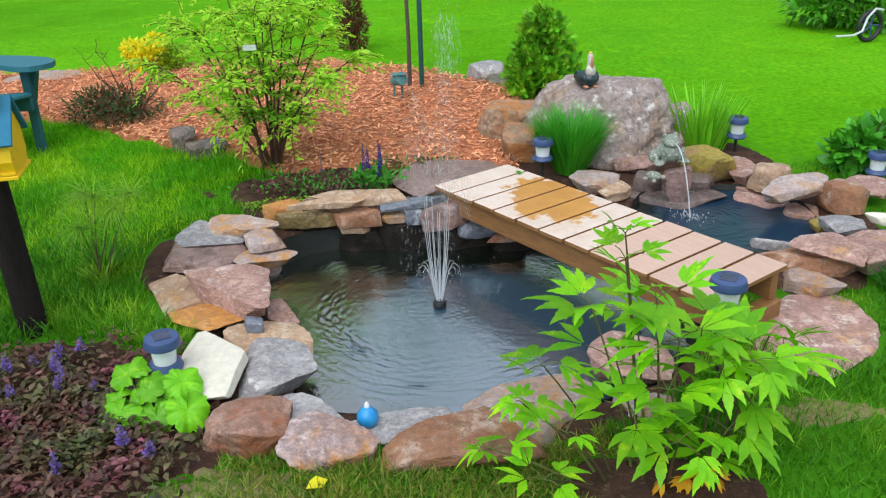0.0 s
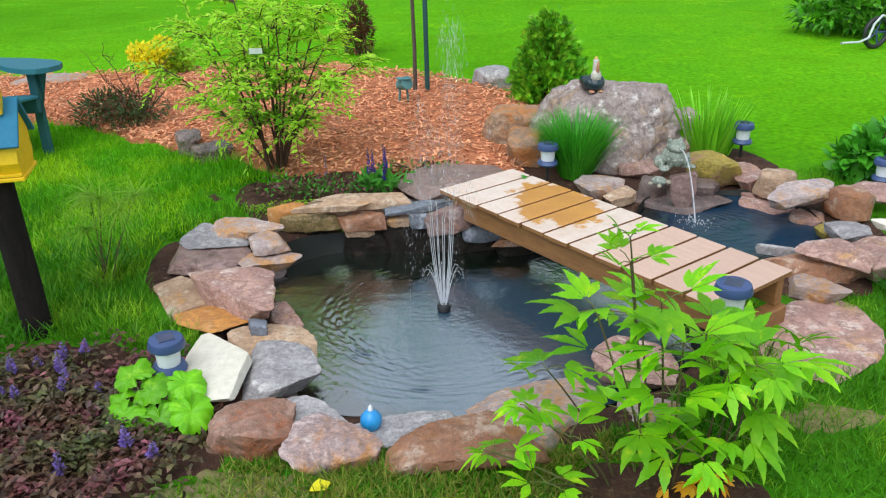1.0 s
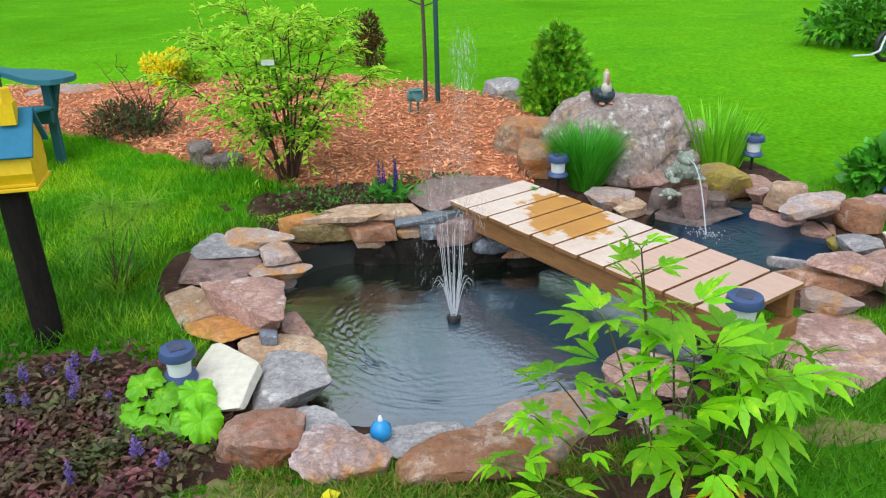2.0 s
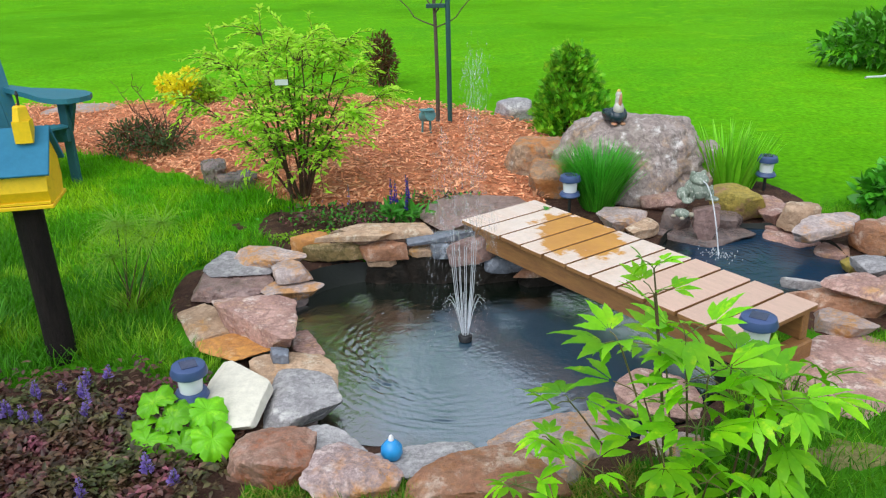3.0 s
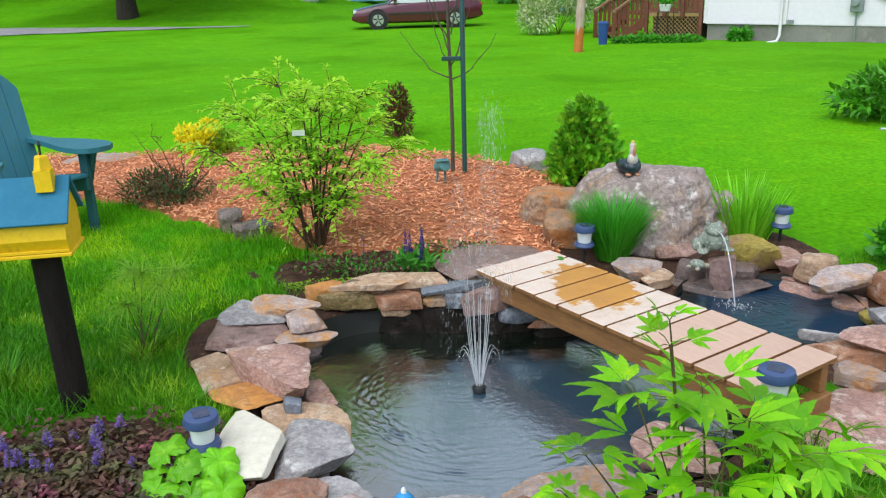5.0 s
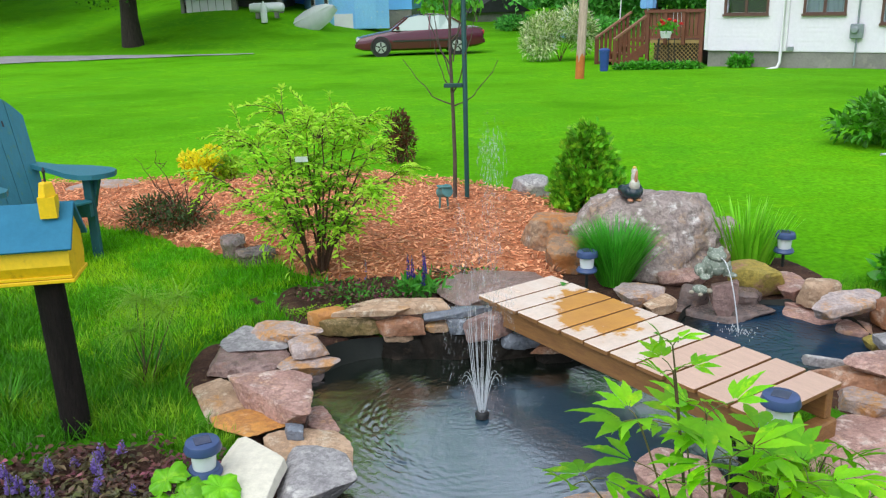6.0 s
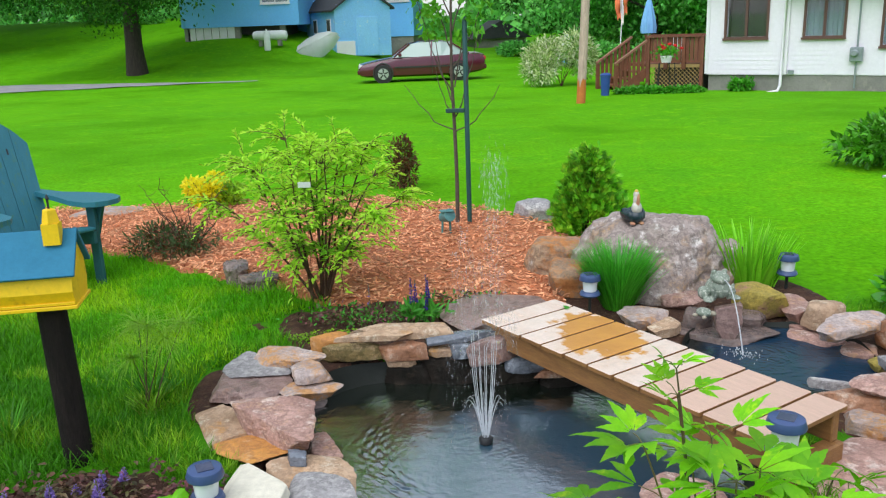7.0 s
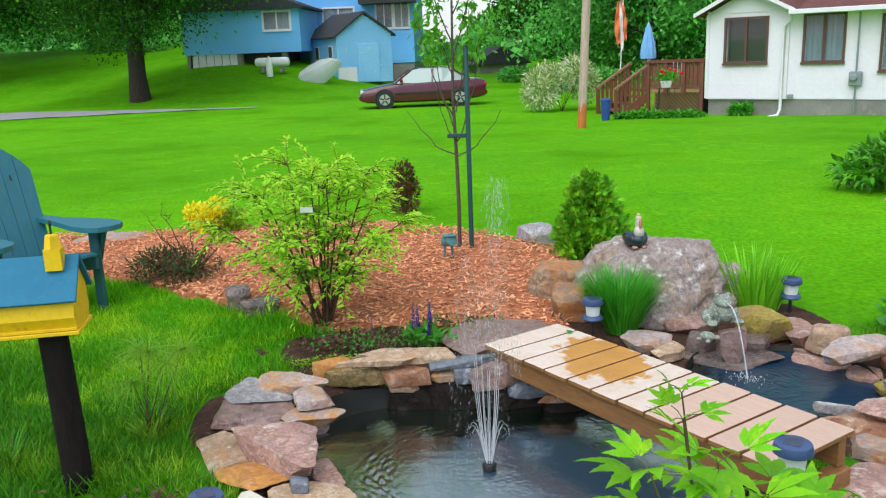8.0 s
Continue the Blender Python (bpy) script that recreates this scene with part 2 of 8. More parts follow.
def water_material(name, centre, reach, calm, stirred_sky, shine, clearness):
    """Dark water. Round the place where the spray comes down, a bluer colour paints bubbles and reflected sky."""
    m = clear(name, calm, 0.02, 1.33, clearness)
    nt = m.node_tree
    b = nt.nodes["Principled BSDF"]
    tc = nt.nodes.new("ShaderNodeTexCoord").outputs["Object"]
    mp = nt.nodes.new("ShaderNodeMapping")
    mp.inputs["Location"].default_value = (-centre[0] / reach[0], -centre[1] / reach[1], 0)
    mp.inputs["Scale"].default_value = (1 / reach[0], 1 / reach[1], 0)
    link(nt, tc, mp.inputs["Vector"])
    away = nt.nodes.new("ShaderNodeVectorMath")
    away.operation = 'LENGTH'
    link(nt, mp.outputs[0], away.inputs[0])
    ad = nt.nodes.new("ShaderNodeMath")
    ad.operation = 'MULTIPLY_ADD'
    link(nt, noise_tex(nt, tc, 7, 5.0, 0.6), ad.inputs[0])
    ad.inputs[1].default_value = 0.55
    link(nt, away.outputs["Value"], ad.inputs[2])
    stir_sky = ramp(nt, ad.outputs[0], 1.32, 1.08)
    link(nt, mix_rgb(nt, stir_sky, calm, stirred_sky), b.inputs["Base Color"])
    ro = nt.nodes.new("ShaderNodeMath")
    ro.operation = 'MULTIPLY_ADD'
    link(nt, stir_sky, ro.inputs[0])
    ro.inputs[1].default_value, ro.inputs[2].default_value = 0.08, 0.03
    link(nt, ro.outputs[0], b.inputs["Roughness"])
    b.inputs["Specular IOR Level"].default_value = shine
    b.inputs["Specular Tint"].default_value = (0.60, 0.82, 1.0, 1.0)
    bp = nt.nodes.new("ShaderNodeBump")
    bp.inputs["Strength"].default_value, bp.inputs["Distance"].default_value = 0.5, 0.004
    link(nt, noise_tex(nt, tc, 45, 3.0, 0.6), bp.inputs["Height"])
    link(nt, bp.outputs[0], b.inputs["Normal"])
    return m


# the last colour of each stands in for sky reflected by ruffled water
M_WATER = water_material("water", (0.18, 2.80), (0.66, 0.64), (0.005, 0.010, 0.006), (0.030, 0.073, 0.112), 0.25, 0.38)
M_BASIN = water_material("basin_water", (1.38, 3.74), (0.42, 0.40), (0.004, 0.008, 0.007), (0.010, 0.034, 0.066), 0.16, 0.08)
M_SPRAY = clear("water_spray", (0.93, 0.96, 1.0), 0.15, 1.33, 0.4, 0.6)
M_MIST = clear("water_drop", (0.95, 0.97, 1.0), 0.2, 1.33, 0.4, 0.32)

STONES = {
    "pink": material("pink_granite", (0.485, 0.300, 0.250), (0.349, 0.200, 0.165), 7, (0.582, 0.460, 0.400), 0.57, 12.1, rough=0.8, bump=0.75, fine=67, grain=0.26, vary=0.16, crack=0.18, patch=((0.461, 0.254, 0.115), 0.60, 5)),
    "grey": material("grey_stone", (0.430, 0.408, 0.405), (0.305, 0.285, 0.290), 9, (0.560, 0.540, 0.510), 0.60, 11, rough=0.75, bump=0.75, fine=58, grain=0.28, vary=0.14, crack=0.18),
    "tan": material("tan_stone", (0.580, 0.405, 0.275), (0.450, 0.288, 0.180), 8, (0.631, 0.525, 0.399), 0.57, 10.5, rough=0.75, bump=0.75, fine=50, grain=0.17, vary=0.16, crack=0.18, patch=((0.517, 0.241, 0.052), 0.62, 6)),
    "orange": material("rusty_stone", (0.634, 0.293, 0.061), (0.488, 0.207, 0.061), 7, (0.671, 0.464, 0.268), 0.66, 7.2, rough=0.65, bump=0.6, fine=54, grain=0.17, vary=0.08, crack=0.15),
    "brown": material("red_brown_stone", (0.261, 0.109, 0.057), (0.362, 0.176, 0.099), 8, (0.503, 0.373, 0.291), 0.55, 8.2, rough=0.65, bump=0.75, fine=54, grain=0.28, vary=0.16, crack=0.18, patch=((0.330, 0.136, 0.043), 0.58, 5)),
    "cream": material("cream_stone", (0.750, 0.700, 0.580), (0.660, 0.610, 0.500), 6, (0.68, 0.62, 0.50), 0.66, 11, rough=0.8, bump=0.35, fine=37, grain=0.10, vary=0.05),
    "pale": material("pale_pink_stone", (0.540, 0.445, 0.415), (0.415, 0.330, 0.310), 8, (0.398, 0.256, 0.185), 0.60, 7.7, rough=0.75, bump=0.75, fine=58, grain=0.24, vary=0.14, crack=0.18, patch=((0.489, 0.252, 0.101), 0.51, 5.5)),
    "umber": material("umber_topped_granite", (0.400, 0.255, 0.200), (0.300, 0.165, 0.115), 7, (0.500, 0.385, 0.330), 0.56, 10, rough=0.75, bump=0.85, fine=50, grain=0.26, crack=0.2, patch=((0.290, 0.100, 0.045), 0.49, 4.5)),
    "blush": material("rust_topped_granite", (0.520, 0.395, 0.370), (0.370, 0.265, 0.255), 9, (0.640, 0.540, 0.500), 0.58, 13, rough=0.8, bump=0.9, fine=55, grain=0.28, crack=0.22, patch=((0.430, 0.205, 0.085), 0.50, 4.5)),
    "moss": material("mossy_stone", (0.400, 0.290, 0.055), (0.300, 0.240, 0.050), 9, (0.300, 0.160, 0.100), 0.55, 8.8, rough=0.9, bump=0.9, fine=50, grain=0.24, crack=0.18),
    "olive": material("olive_brown_stone", (0.30, 0.20, 0.08), (0.19, 0.145, 0.05), 9, (0.50, 0.34, 0.19), 0.58, 9.9, rough=0.7, bump=0.75, fine=50, grain=0.21, vary=0.14, crack=0.18, patch=((0.36, 0.30, 0.03), 0.60, 6)),
    "wet": material("wet_dark_stone", (0.13, 0.11, 0.105), (0.25, 0.175, 0.155), 9, (0.42, 0.27, 0.19), 0.60, 11, rough=0.24, bump=0.75, fine=46, grain=0.21, vary=0.25, crack=0.18, rough_var=0.08),
    "wetpink": material("wet_pink_stone", (0.346, 0.230, 0.204), (0.247, 0.153, 0.136), 8, (0.132, 0.085, 0.072), 0.60, 9.9, rough=0.3, bump=0.75, fine=46, grain=0.20, vary=0.14, crack=0.18, patch=((0.247, 0.102, 0.043), 0.62, 6)),
    "boulder": material("lichened_boulder", (0.402, 0.332, 0.301), (0.271, 0.212, 0.192), 6, (0.623, 0.575, 0.545), 0.585, 16, rough=0.9, bump=0.75, fine=46, grain=0.29, crack=0.15, patch=((0.36, 0.23, 0.13), 0.57, 3.0)),
    # wet stone whose near-black also paints the shade low in the wall
    "sump": material("shade_black_wet_stone", (0.016, 0.014, 0.011), (0.030, 0.023, 0.018), 9, (0.07, 0.05, 0.036), 0.64, 12.1, rough=0.6, bump=0.75, fine=37, grain=0.21, vary=0.2, spec=0.2),
    "slate": material("wet_blue_slate", (0.17, 0.19, 0.23), (0.10, 0.11, 0.13), 9, (0.42, 0.46, 0.52), 0.60, 13.2, rough=0.25, bump=0.75, fine=46, grain=0.21, vary=0.1),
    "rust": material("rust_streaked_boulder", (0.435, 0.293, 0.186), (0.313, 0.214, 0.146), 5, (0.521, 0.478, 0.430), 0.56, 5.5, rough=0.85, bump=0.75, fine=46, grain=0.21, vary=0.14, crack=0.18, patch=((0.46, 0.19, 0.06), 0.50, 4)),
}
STONE_WORDS = {
    "pink": "weathered pink granite stone", "grey": "mottled grey fieldstone", "tan": "warm tan flat fieldstone", "orange": "flat stone stained rusty orange",
    "brown": "red-brown layered stone", "cream": "smooth cream-white slab", "pale": "pale pinkish rough stone", "umber": "pinkish granite stone with a red-brown top", "blush": "rough pale pink granite stone with rusty stains", "moss": "stone grown over with yellow moss",
    "olive": "olive-brown damp wall stone", "wet": "dark wet glossy stone", "wetpink": "wet pink slab under the spray", "boulder": "large lichened grey-pink boulder",
    "rust": "tan stone with rusty streaks", "sump": "wet stone low in the pond wall, blackened for shade", "slate": "wet blue-grey slate slab",
}
M_DECK = material("wet_deck_board", (0.67, 0.450, 0.350), (0.60, 0.40, 0.31), 5, rough=0.36, grain=0.12, fine=40, stretch=(1, 9, 9), vary=0.05, bump=0.15, rough_var=0.1)
# the paleness includes white sky sheen on wet wood, put into the colour
M_DECK_PALE = material("pale_wet_deck_board", (0.76, 0.62, 0.54), (0.70, 0.52, 0.42), 5, rough=0.25, grain=0.1, fine=40, stretch=(1, 6, 6), vary=0.04, bump=0.1)


def worn_board():
    """Wet boards, pale with painted sky sheen, with one orange field of old stain spread over several of them."""
    m = material("worn_wet_deck_board", (0.77, 0.63, 0.55), (0.70, 0.53, 0.43), 5, rough=0.2, grain=0.1, fine=40, stretch=(1.6, 1, 1), vary=0.04, bump=0.1, rough_var=0.1)
    nt = m.node_tree
    b = nt.nodes["Principled BSDF"]
    tc = nt.nodes.new("ShaderNodeTexCoord").outputs["Object"]
    mp = nt.nodes.new("ShaderNodeMapping")
    mp.vector_type = 'TEXTURE'
    mp.inputs["Location"].default_value = (-0.30, 0.06, 0)
    mp.inputs["Rotation"].default_value = (0, 0, radians(-24))
    mp.inputs["Scale"].default_value = (0.30, 0.19, 1000)
    link(nt, tc, mp.inputs["Vector"])
    away = nt.nodes.new("ShaderNodeVectorMath")
    away.operation = 'LENGTH'
    link(nt, mp.outputs[0], away.inputs[0])
    ad = nt.nodes.new("ShaderNodeMath")
    ad.operation = 'MULTIPLY_ADD'
    link(nt, noise_tex(nt, tc, 11, 5.0, 0.6), ad.inputs[0])
    ad.inputs[1].default_value = 1.5
    link(nt, away.outputs["Value"], ad.inputs[2])
    old = b.inputs["Base Color"].links[0].from_socket
    stain = mix_rgb(nt, ramp(nt, noise_tex(nt, tc, 6), 0.35, 0.65), (0.62, 0.29, 0.065), (0.52, 0.235, 0.06))
    link(nt, mix_rgb(nt, ramp(nt, ad.outputs[0], 1.78, 1.64), old, stain), b.inputs["Base Color"])
    return m


M_DECK_WORN = worn_board()
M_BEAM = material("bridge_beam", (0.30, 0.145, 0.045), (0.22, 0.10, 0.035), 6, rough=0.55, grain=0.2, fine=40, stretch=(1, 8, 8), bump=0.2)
M_NAVY = material("navy_plastic", (0.045, 0.08, 0.19), (0.055, 0.09, 0.22), 6, rough=0.38, grain=0.06)
M_PANEL = material("solar_panel", (0.03, 0.04, 0.09), (0.05, 0.06, 0.11), 40, rough=0.15, grain=0.1)
M_LENS = clear("lamp_lens", (0.90, 0.94, 0.97), 0.25, 1.45, 0.22)
M_BLACK = material("black_plastic", (0.015, 0.016, 0.018), (0.022, 0.022, 0.024), 9, rough=0.5, grain=0.15)
M_STAKE = material("green_painted_metal", (0.012, 0.075, 0.075), (0.010, 0.055, 0.055), 8, rough=0.45, grain=0.1)
M_SPOT = material("spotlight_green", (0.09, 0.25, 0.25), (0.07, 0.20, 0.20), 10, rough=0.5, grain=0.15)
M_BARK = material("shrub_bark", (0.11, 0.055, 0.03), (0.07, 0.035, 0.02), 20, rough=0.85, bump=0.6, fine=90, grain=0.25)
M_STEM = material("green_stem", (0.10, 0.16, 0.03), (0.14, 0.09, 0.03), 8, rough=0.6, grain=0.1)
M_STEM_DARK = material("dark_stem", (0.07, 0.075, 0.02), (0.10, 0.05, 0.03), 8, rough=0.6, grain=0.1)


def leaf_mat(name, c1, c2, scale=5, c3=None, c3_at=0.6, island=0.25, rough=0.45, light=0.35, vary=0.0):
    return material(name, c1, c2, scale, c3, c3_at, rough=rough, grain=0.08, island=island, through_light=light, spec=0.35, vary=vary)


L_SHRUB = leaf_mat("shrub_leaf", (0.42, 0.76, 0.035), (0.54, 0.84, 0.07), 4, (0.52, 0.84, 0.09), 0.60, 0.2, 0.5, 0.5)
L_SHRUB_SHADED = leaf_mat("shaded_shrub_leaf", (0.22, 0.56, 0.025), (0.34, 0.66, 0.04), 5, None, 0.6, 0.25, 0.5, 0.5)
L_PALM = leaf_mat("palmate_leaf", (0.30, 0.68, 0.012), (0.16, 0.52, 0.010), 7, (0.50, 0.76, 0.02), 0.62, 0.0, 0.4, 0.4, 0.32)
L_PALM_DRY = leaf_mat("withered_leaf", (0.85, 0.36, 0.02), (0.80, 0.48, 0.03), 9)
L_LIME = leaf_mat("lime_leaf", (0.18, 0.54, 0.008), (0.12, 0.42, 0.008), 14, (0.26, 0.60, 0.015), 0.60, 0.0, 0.4, 0.2, 0.2)
L_BUGLE = leaf_mat("bugle_leaf", (0.12, 0.030, 0.036), (0.075, 0.10, 0.026), 4, (0.24, 0.065, 0.10), 0.58, 0.65, 0.4, 0.15)
L_VIOLET = leaf_mat("violet_floret", (0.24, 0.16, 0.50), (0.32, 0.22, 0.52), 20)
L_BLUE = leaf_mat("blue_floret", (0.06, 0.035, 0.40), (0.09, 0.05, 0.42), 20)
L_SALVIA = leaf_mat("salvia_leaf", (0.06, 0.30, 0.03), (0.10, 0.38, 0.04), 9)
L_CONIFER = leaf_mat("conifer_spray", (0.08, 0.33, 0.012), (0.15, 0.46, 0.014), 6, (0.33, 0.60, 0.03), 0.54, 0.5, 0.6, 0.3)
L_TUFT = leaf_mat("tuft_blade", (0.05, 0.36, 0.02), (0.11, 0.50, 0.03), 5, None, 0.6, 0.35, 0.45, 0.3)
L_SEDGE = leaf_mat("sedge_thread", (0.20, 0.46, 0.02), (0.30, 0.54, 0.04), 6)
L_IRIS = leaf_mat("iris_blade", (0.17, 0.56, 0.02), (0.28, 0.68, 0.03), 5, None, 0.6, 0.3, 0.4, 0.3)
L_YELLOW = leaf_mat("yellow_leaf", (0.90, 0.78, 0.02), (0.80, 0.76, 0.02), 8, None, 0.6, 0.2, 0.5, 0.3)
L_YGREEN = leaf_mat("yellow_green_leaf", (0.18, 0.42, 0.015), (0.32, 0.50, 0.02), 8)
L_DARK = leaf_mat("dark_leaf", (0.06, 0.27, 0.015), (0.11, 0.36, 0.02), 4, None, 0.6, 0.4, 0.35, 0.25)
L_BROAD = leaf_mat("broad_leaf", (0.06, 0.32, 0.02), (0.10, 0.42, 0.025), 5, None, 0.6, 0.3, 0.4, 0.3)
L_RUSSET = leaf_mat("russet_leaf", (0.17, 0.055, 0.025), (0.10, 0.04, 0.018), 6, light=0.1)
L_SAGE = leaf_mat("sage_leaf", (0.05, 0.12, 0.03), (0.10, 0.15, 0.05), 6)
L_TREE = leaf_mat("tree_leaf", (0.10, 0.40, 0.08), (0.19, 0.56, 0.10), 0.7, (0.32, 0.66, 0.14), 0.62, 0.5, 0.6, 0.4)
L_MAPLE = leaf_mat("maple_leaf", (0.022, 0.11, 0.008), (0.045, 0.18, 0.012), 0.6, (0.18, 0.46, 0.02), 0.60, 0.5, 0.6, 0.6)
L_WILLOW = leaf_mat("variegated_leaf", (0.80, 0.80, 0.58), (0.62, 0.70, 0.32), 2, (0.86, 0.80, 0.72), 0.58, 0.3)
L_SAPLING = leaf_mat("sapling_leaf", (0.09, 0.38, 0.02), (0.16, 0.48, 0.03), 6)
M_TRUNK = material("tree_bark", (0.050, 0.036, 0.028), (0.028, 0.020, 0.016), 6, rough=0.9, bump=0.9, fine=30, grain=0.3, stretch=(3, 3, 0.6), bump_dist=0.03)
M_SAPBARK = material("sapling_bark", (0.10, 0.072, 0.055), (0.07, 0.05, 0.04), 20, rough=0.8, grain=0.2)
M_TEAL = material("weathered_teal_paint", (0.020, 0.145, 0.20), (0.028, 0.17, 0.225), 4, (0.055, 0.17, 0.12), 0.62, 7, rough=0.5, grain=0.12, fine=60, stretch=(6, 6, 1), bump=0.15)
M_TEAL_DARK = material("dark_teal_paint", (0.012, 0.085, 0.10), (0.015, 0.10, 0.115), 6, rough=0.55, grain=0.12)
M_ROOFBLUE = material("blue_roof_paint", (0.032, 0.185, 0.31), (0.026, 0.16, 0.275), 4, spec=0.2, rough=0.7, grain=0.08, fine=40, bump=0.1)
M_YELLOW = material("yellow_paint", (0.88, 0.56, 0.006), (0.82, 0.50, 0.006), 5, (0.55, 0.30, 0.01), 0.68, 14, rough=0.5, grain=0.08, fine=50)
M_POST = material("creosoted_post", (0.010, 0.008, 0.007), (0.020, 0.015, 0.013), 10, spec=0.2, rough=0.9, bump=0.8, fine=60, grain=0.3, stretch=(3, 3, 0.6))
M_WHITE_PIPE = material("pale_metal_tube", (0.62, 0.64, 0.68), (0.55, 0.57, 0.60), 8, rough=0.35, grain=0.08)
M_RED = material("red_paint", (0.45, 0.02, 0.02), (0.38, 0.02, 0.02), 8, rough=0.5)


# ---- ground and water ----
def smooth01(a, b, v):
    s = np.clip((v - a) / (b - a), 0, 1)
    return s * s * (3 - 2 * s)


def pond_r(x, y):
    """1 at the rim of the lower pond."""
    p = np.where(np.asarray(y) > 2.97, 4.2, 2.3)
    return ((np.abs(x - 0.03) / 0.90) ** p + (np.abs(y - 2.97) / 0.79) ** p) ** (1 / p)


def basin_r(x, y):
    """1 at the rim of the upper basin."""
    return ((np.abs(x - 1.30) / 0.42) ** 2.3 + (np.abs(y - 3.70) / 0.44) ** 2.3) ** (1 / 2.3)


def land(x, y):
    """The height of the ground."""
    x, y = np.asarray(x, float), np.asarray(y, float)
    z = -0.025 * np.clip(y - 7, 0, 15) - 0.006 * np.clip(y - 22, 0, 14)
    z = z + 2.9 * smooth01(37, 66, y) * smooth01(-9, -22, x) + 1.75 * smooth01(38, 50, y) * smooth01(-4.5, -12, x) * smooth01(-24, -13, x)
    z = z + 0.5 * smooth01(45, 90, y)
    z = z + 0.012 * np.sin(x * 2.1 + 0.7 * y) * np.sin(y * 1.7 - 0.4 * x) * smooth01(0, 1.2, np.hypot(x, y - 3) - 1.2)
    z = z + 0.05 * np.exp(-(((x + 1.2) / 1.6) ** 2 + ((y - 6.0) / 1.2) ** 2))
    z = z - 0.75 * smooth01(1.02, 0.93, pond_r(x, y)) - 0.45 * smooth01(1.02, 0.9, basin_r(x, y))
    return z


def axis_lines(lo, hi, step, far_lo, far_hi):
    mid = np.arange(lo, hi + step / 2, step)
    up, dn = [], []
    for out, start, end, sg in ((up, hi, far_hi, 1), (dn, lo, far_lo, -1)):
        s, v = step, start
        while (end - v) * sg > 0:
            s *= 1.13
            v += sg * s
            out.append(v)
    return np.array(dn[::-1] + list(mid) + up)


gx, gy = axis_lines(-4.2, 4.2, 0.05, -700, 700), axis_lines(0.6, 8.2, 0.05, -600, 900)
X, Y = np.meshgrid(gx, gy, indexing='ij')
i, j = np.meshgrid(np.arange(len(gx) - 1), np.arange(len(gy) - 1), indexing='ij')
k = i * len(gy) + j
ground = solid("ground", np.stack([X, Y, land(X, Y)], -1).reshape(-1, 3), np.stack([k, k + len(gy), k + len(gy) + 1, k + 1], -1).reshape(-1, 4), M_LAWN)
tagged(ground, "mown bright green lawn sloping gently away", "lawn", kind="structure")


def sheet(name, inside, x0, x1, y0, y1, step, lift, mat, label, category, rough_h=0.0, solid_edge=0.03):
    """A sheet lying on the ground where inside(x, y) is above 0."""
    xs, ys = np.arange(x0, x1, step), np.arange(y0, y1, step)
    X, Y = np.meshgrid(xs, ys, indexing='ij')
    w = inside(X, Y)
    Z = land(X, Y) + np.minimum(lift, w * 0.25 - 0.01) + rough_h * (rng.random(X.shape) - 0.5)
    k = (np.arange(len(xs) - 1)[:, None] * len(ys) + np.arange(len(ys) - 1)[None])
    F = np.stack([k, k + len(ys), k + len(ys) + 1, k + 1], -1).reshape(-1, 4)
    keep = (w.ravel()[F] > -0.06).all(1)
    F = F[keep]
    used = np.unique(F)
    re = np.full(X.size, -1)
    re[used] = np.arange(len(used))
    ob = solid(name, np.stack([X, Y, Z], -1).reshape(-1, 3)[used], re[F], mat)
    return tagged(ob, label, category, kind="structure")


def seg(v, xs, ys):
    return np.interp(v, xs, ys)


def in_mulch(x, y):
    wob = 0.05 * np.sin(7 * x + 3 * y) + 0.03 * np.sin(17 * x - 5 * y)
    back = seg(x, (-5, -3.8, -2.6, -1.0, -0.4, 0.25, 0.9, 1.3), (7.3, 7.5, 7.6, 7.65, 7.2, 6.5, 6.1, 5.4))
    front = seg(x, (-5, -3.0, -2.4, -1.9, -1.35, -1.0, -0.3, 0.3, 0.6), (6.3, 5.72, 5.45, 5.15, 4.75, 4.5, 4.4, 4.3, 4.2))
    right = seg(y, (4.0, 4.6, 5.5, 6.4, 7.7), (0.35, 0.5, 0.9, 0.5, -0.7))
    return np.minimum(np.minimum(back - y, y - front), right - x) + wob


def in_soil(x, y):
    wob = 0.05 * np.sin(9 * x - 4 * y) + 0.03 * np.sin(23 * x + 9 * y)
    ring = 1.26 - pond_r(x, y) + 0.08 * np.sin(5 * np.arctan2(y - 3, x))
    ring = np.where((y < 2.5) & (x > -0.6), np.minimum(ring, 1.16 - pond_r(x, y)), ring)
    up = 1.75 - basin_r(x, y)
    bed = 1 - np.hypot((x + 0.58) / 0.72, (y - 4.20) / 0.40)
    bush = 1 - np.hypot((x - 1.05) / 0.9, (y - 4.5) / 0.5)
    bugle = 1 - np.hypot((x + 1.30) / 0.78, (y - 2.18) / 0.52)
    palm = 1 - np.hypot((x - 0.60) / 0.30, (y - 1.84) / 0.15)
    left = 1 - np.hypot((x + 1.02) / 0.44, (y - 3.45) / 0.42)
    out = np.maximum.reduce([left * 0.4, ring * 0.8, up * 0.35, bed * 0.6, bush * 0.5, bugle * 0.5, palm * 0.3])
    hole = np.minimum(pond_r(x, y) - 0.90, basin_r(x, y) - 0.88)
    return np.minimum(out + wob, hole * 30)


soil = sheet("soil_bed", in_soil, -2.4, 2.6, 1.3, 5.2, 0.03, 0.012, M_SOIL, "dark damp garden soil round the pond", "soil", 0.003)


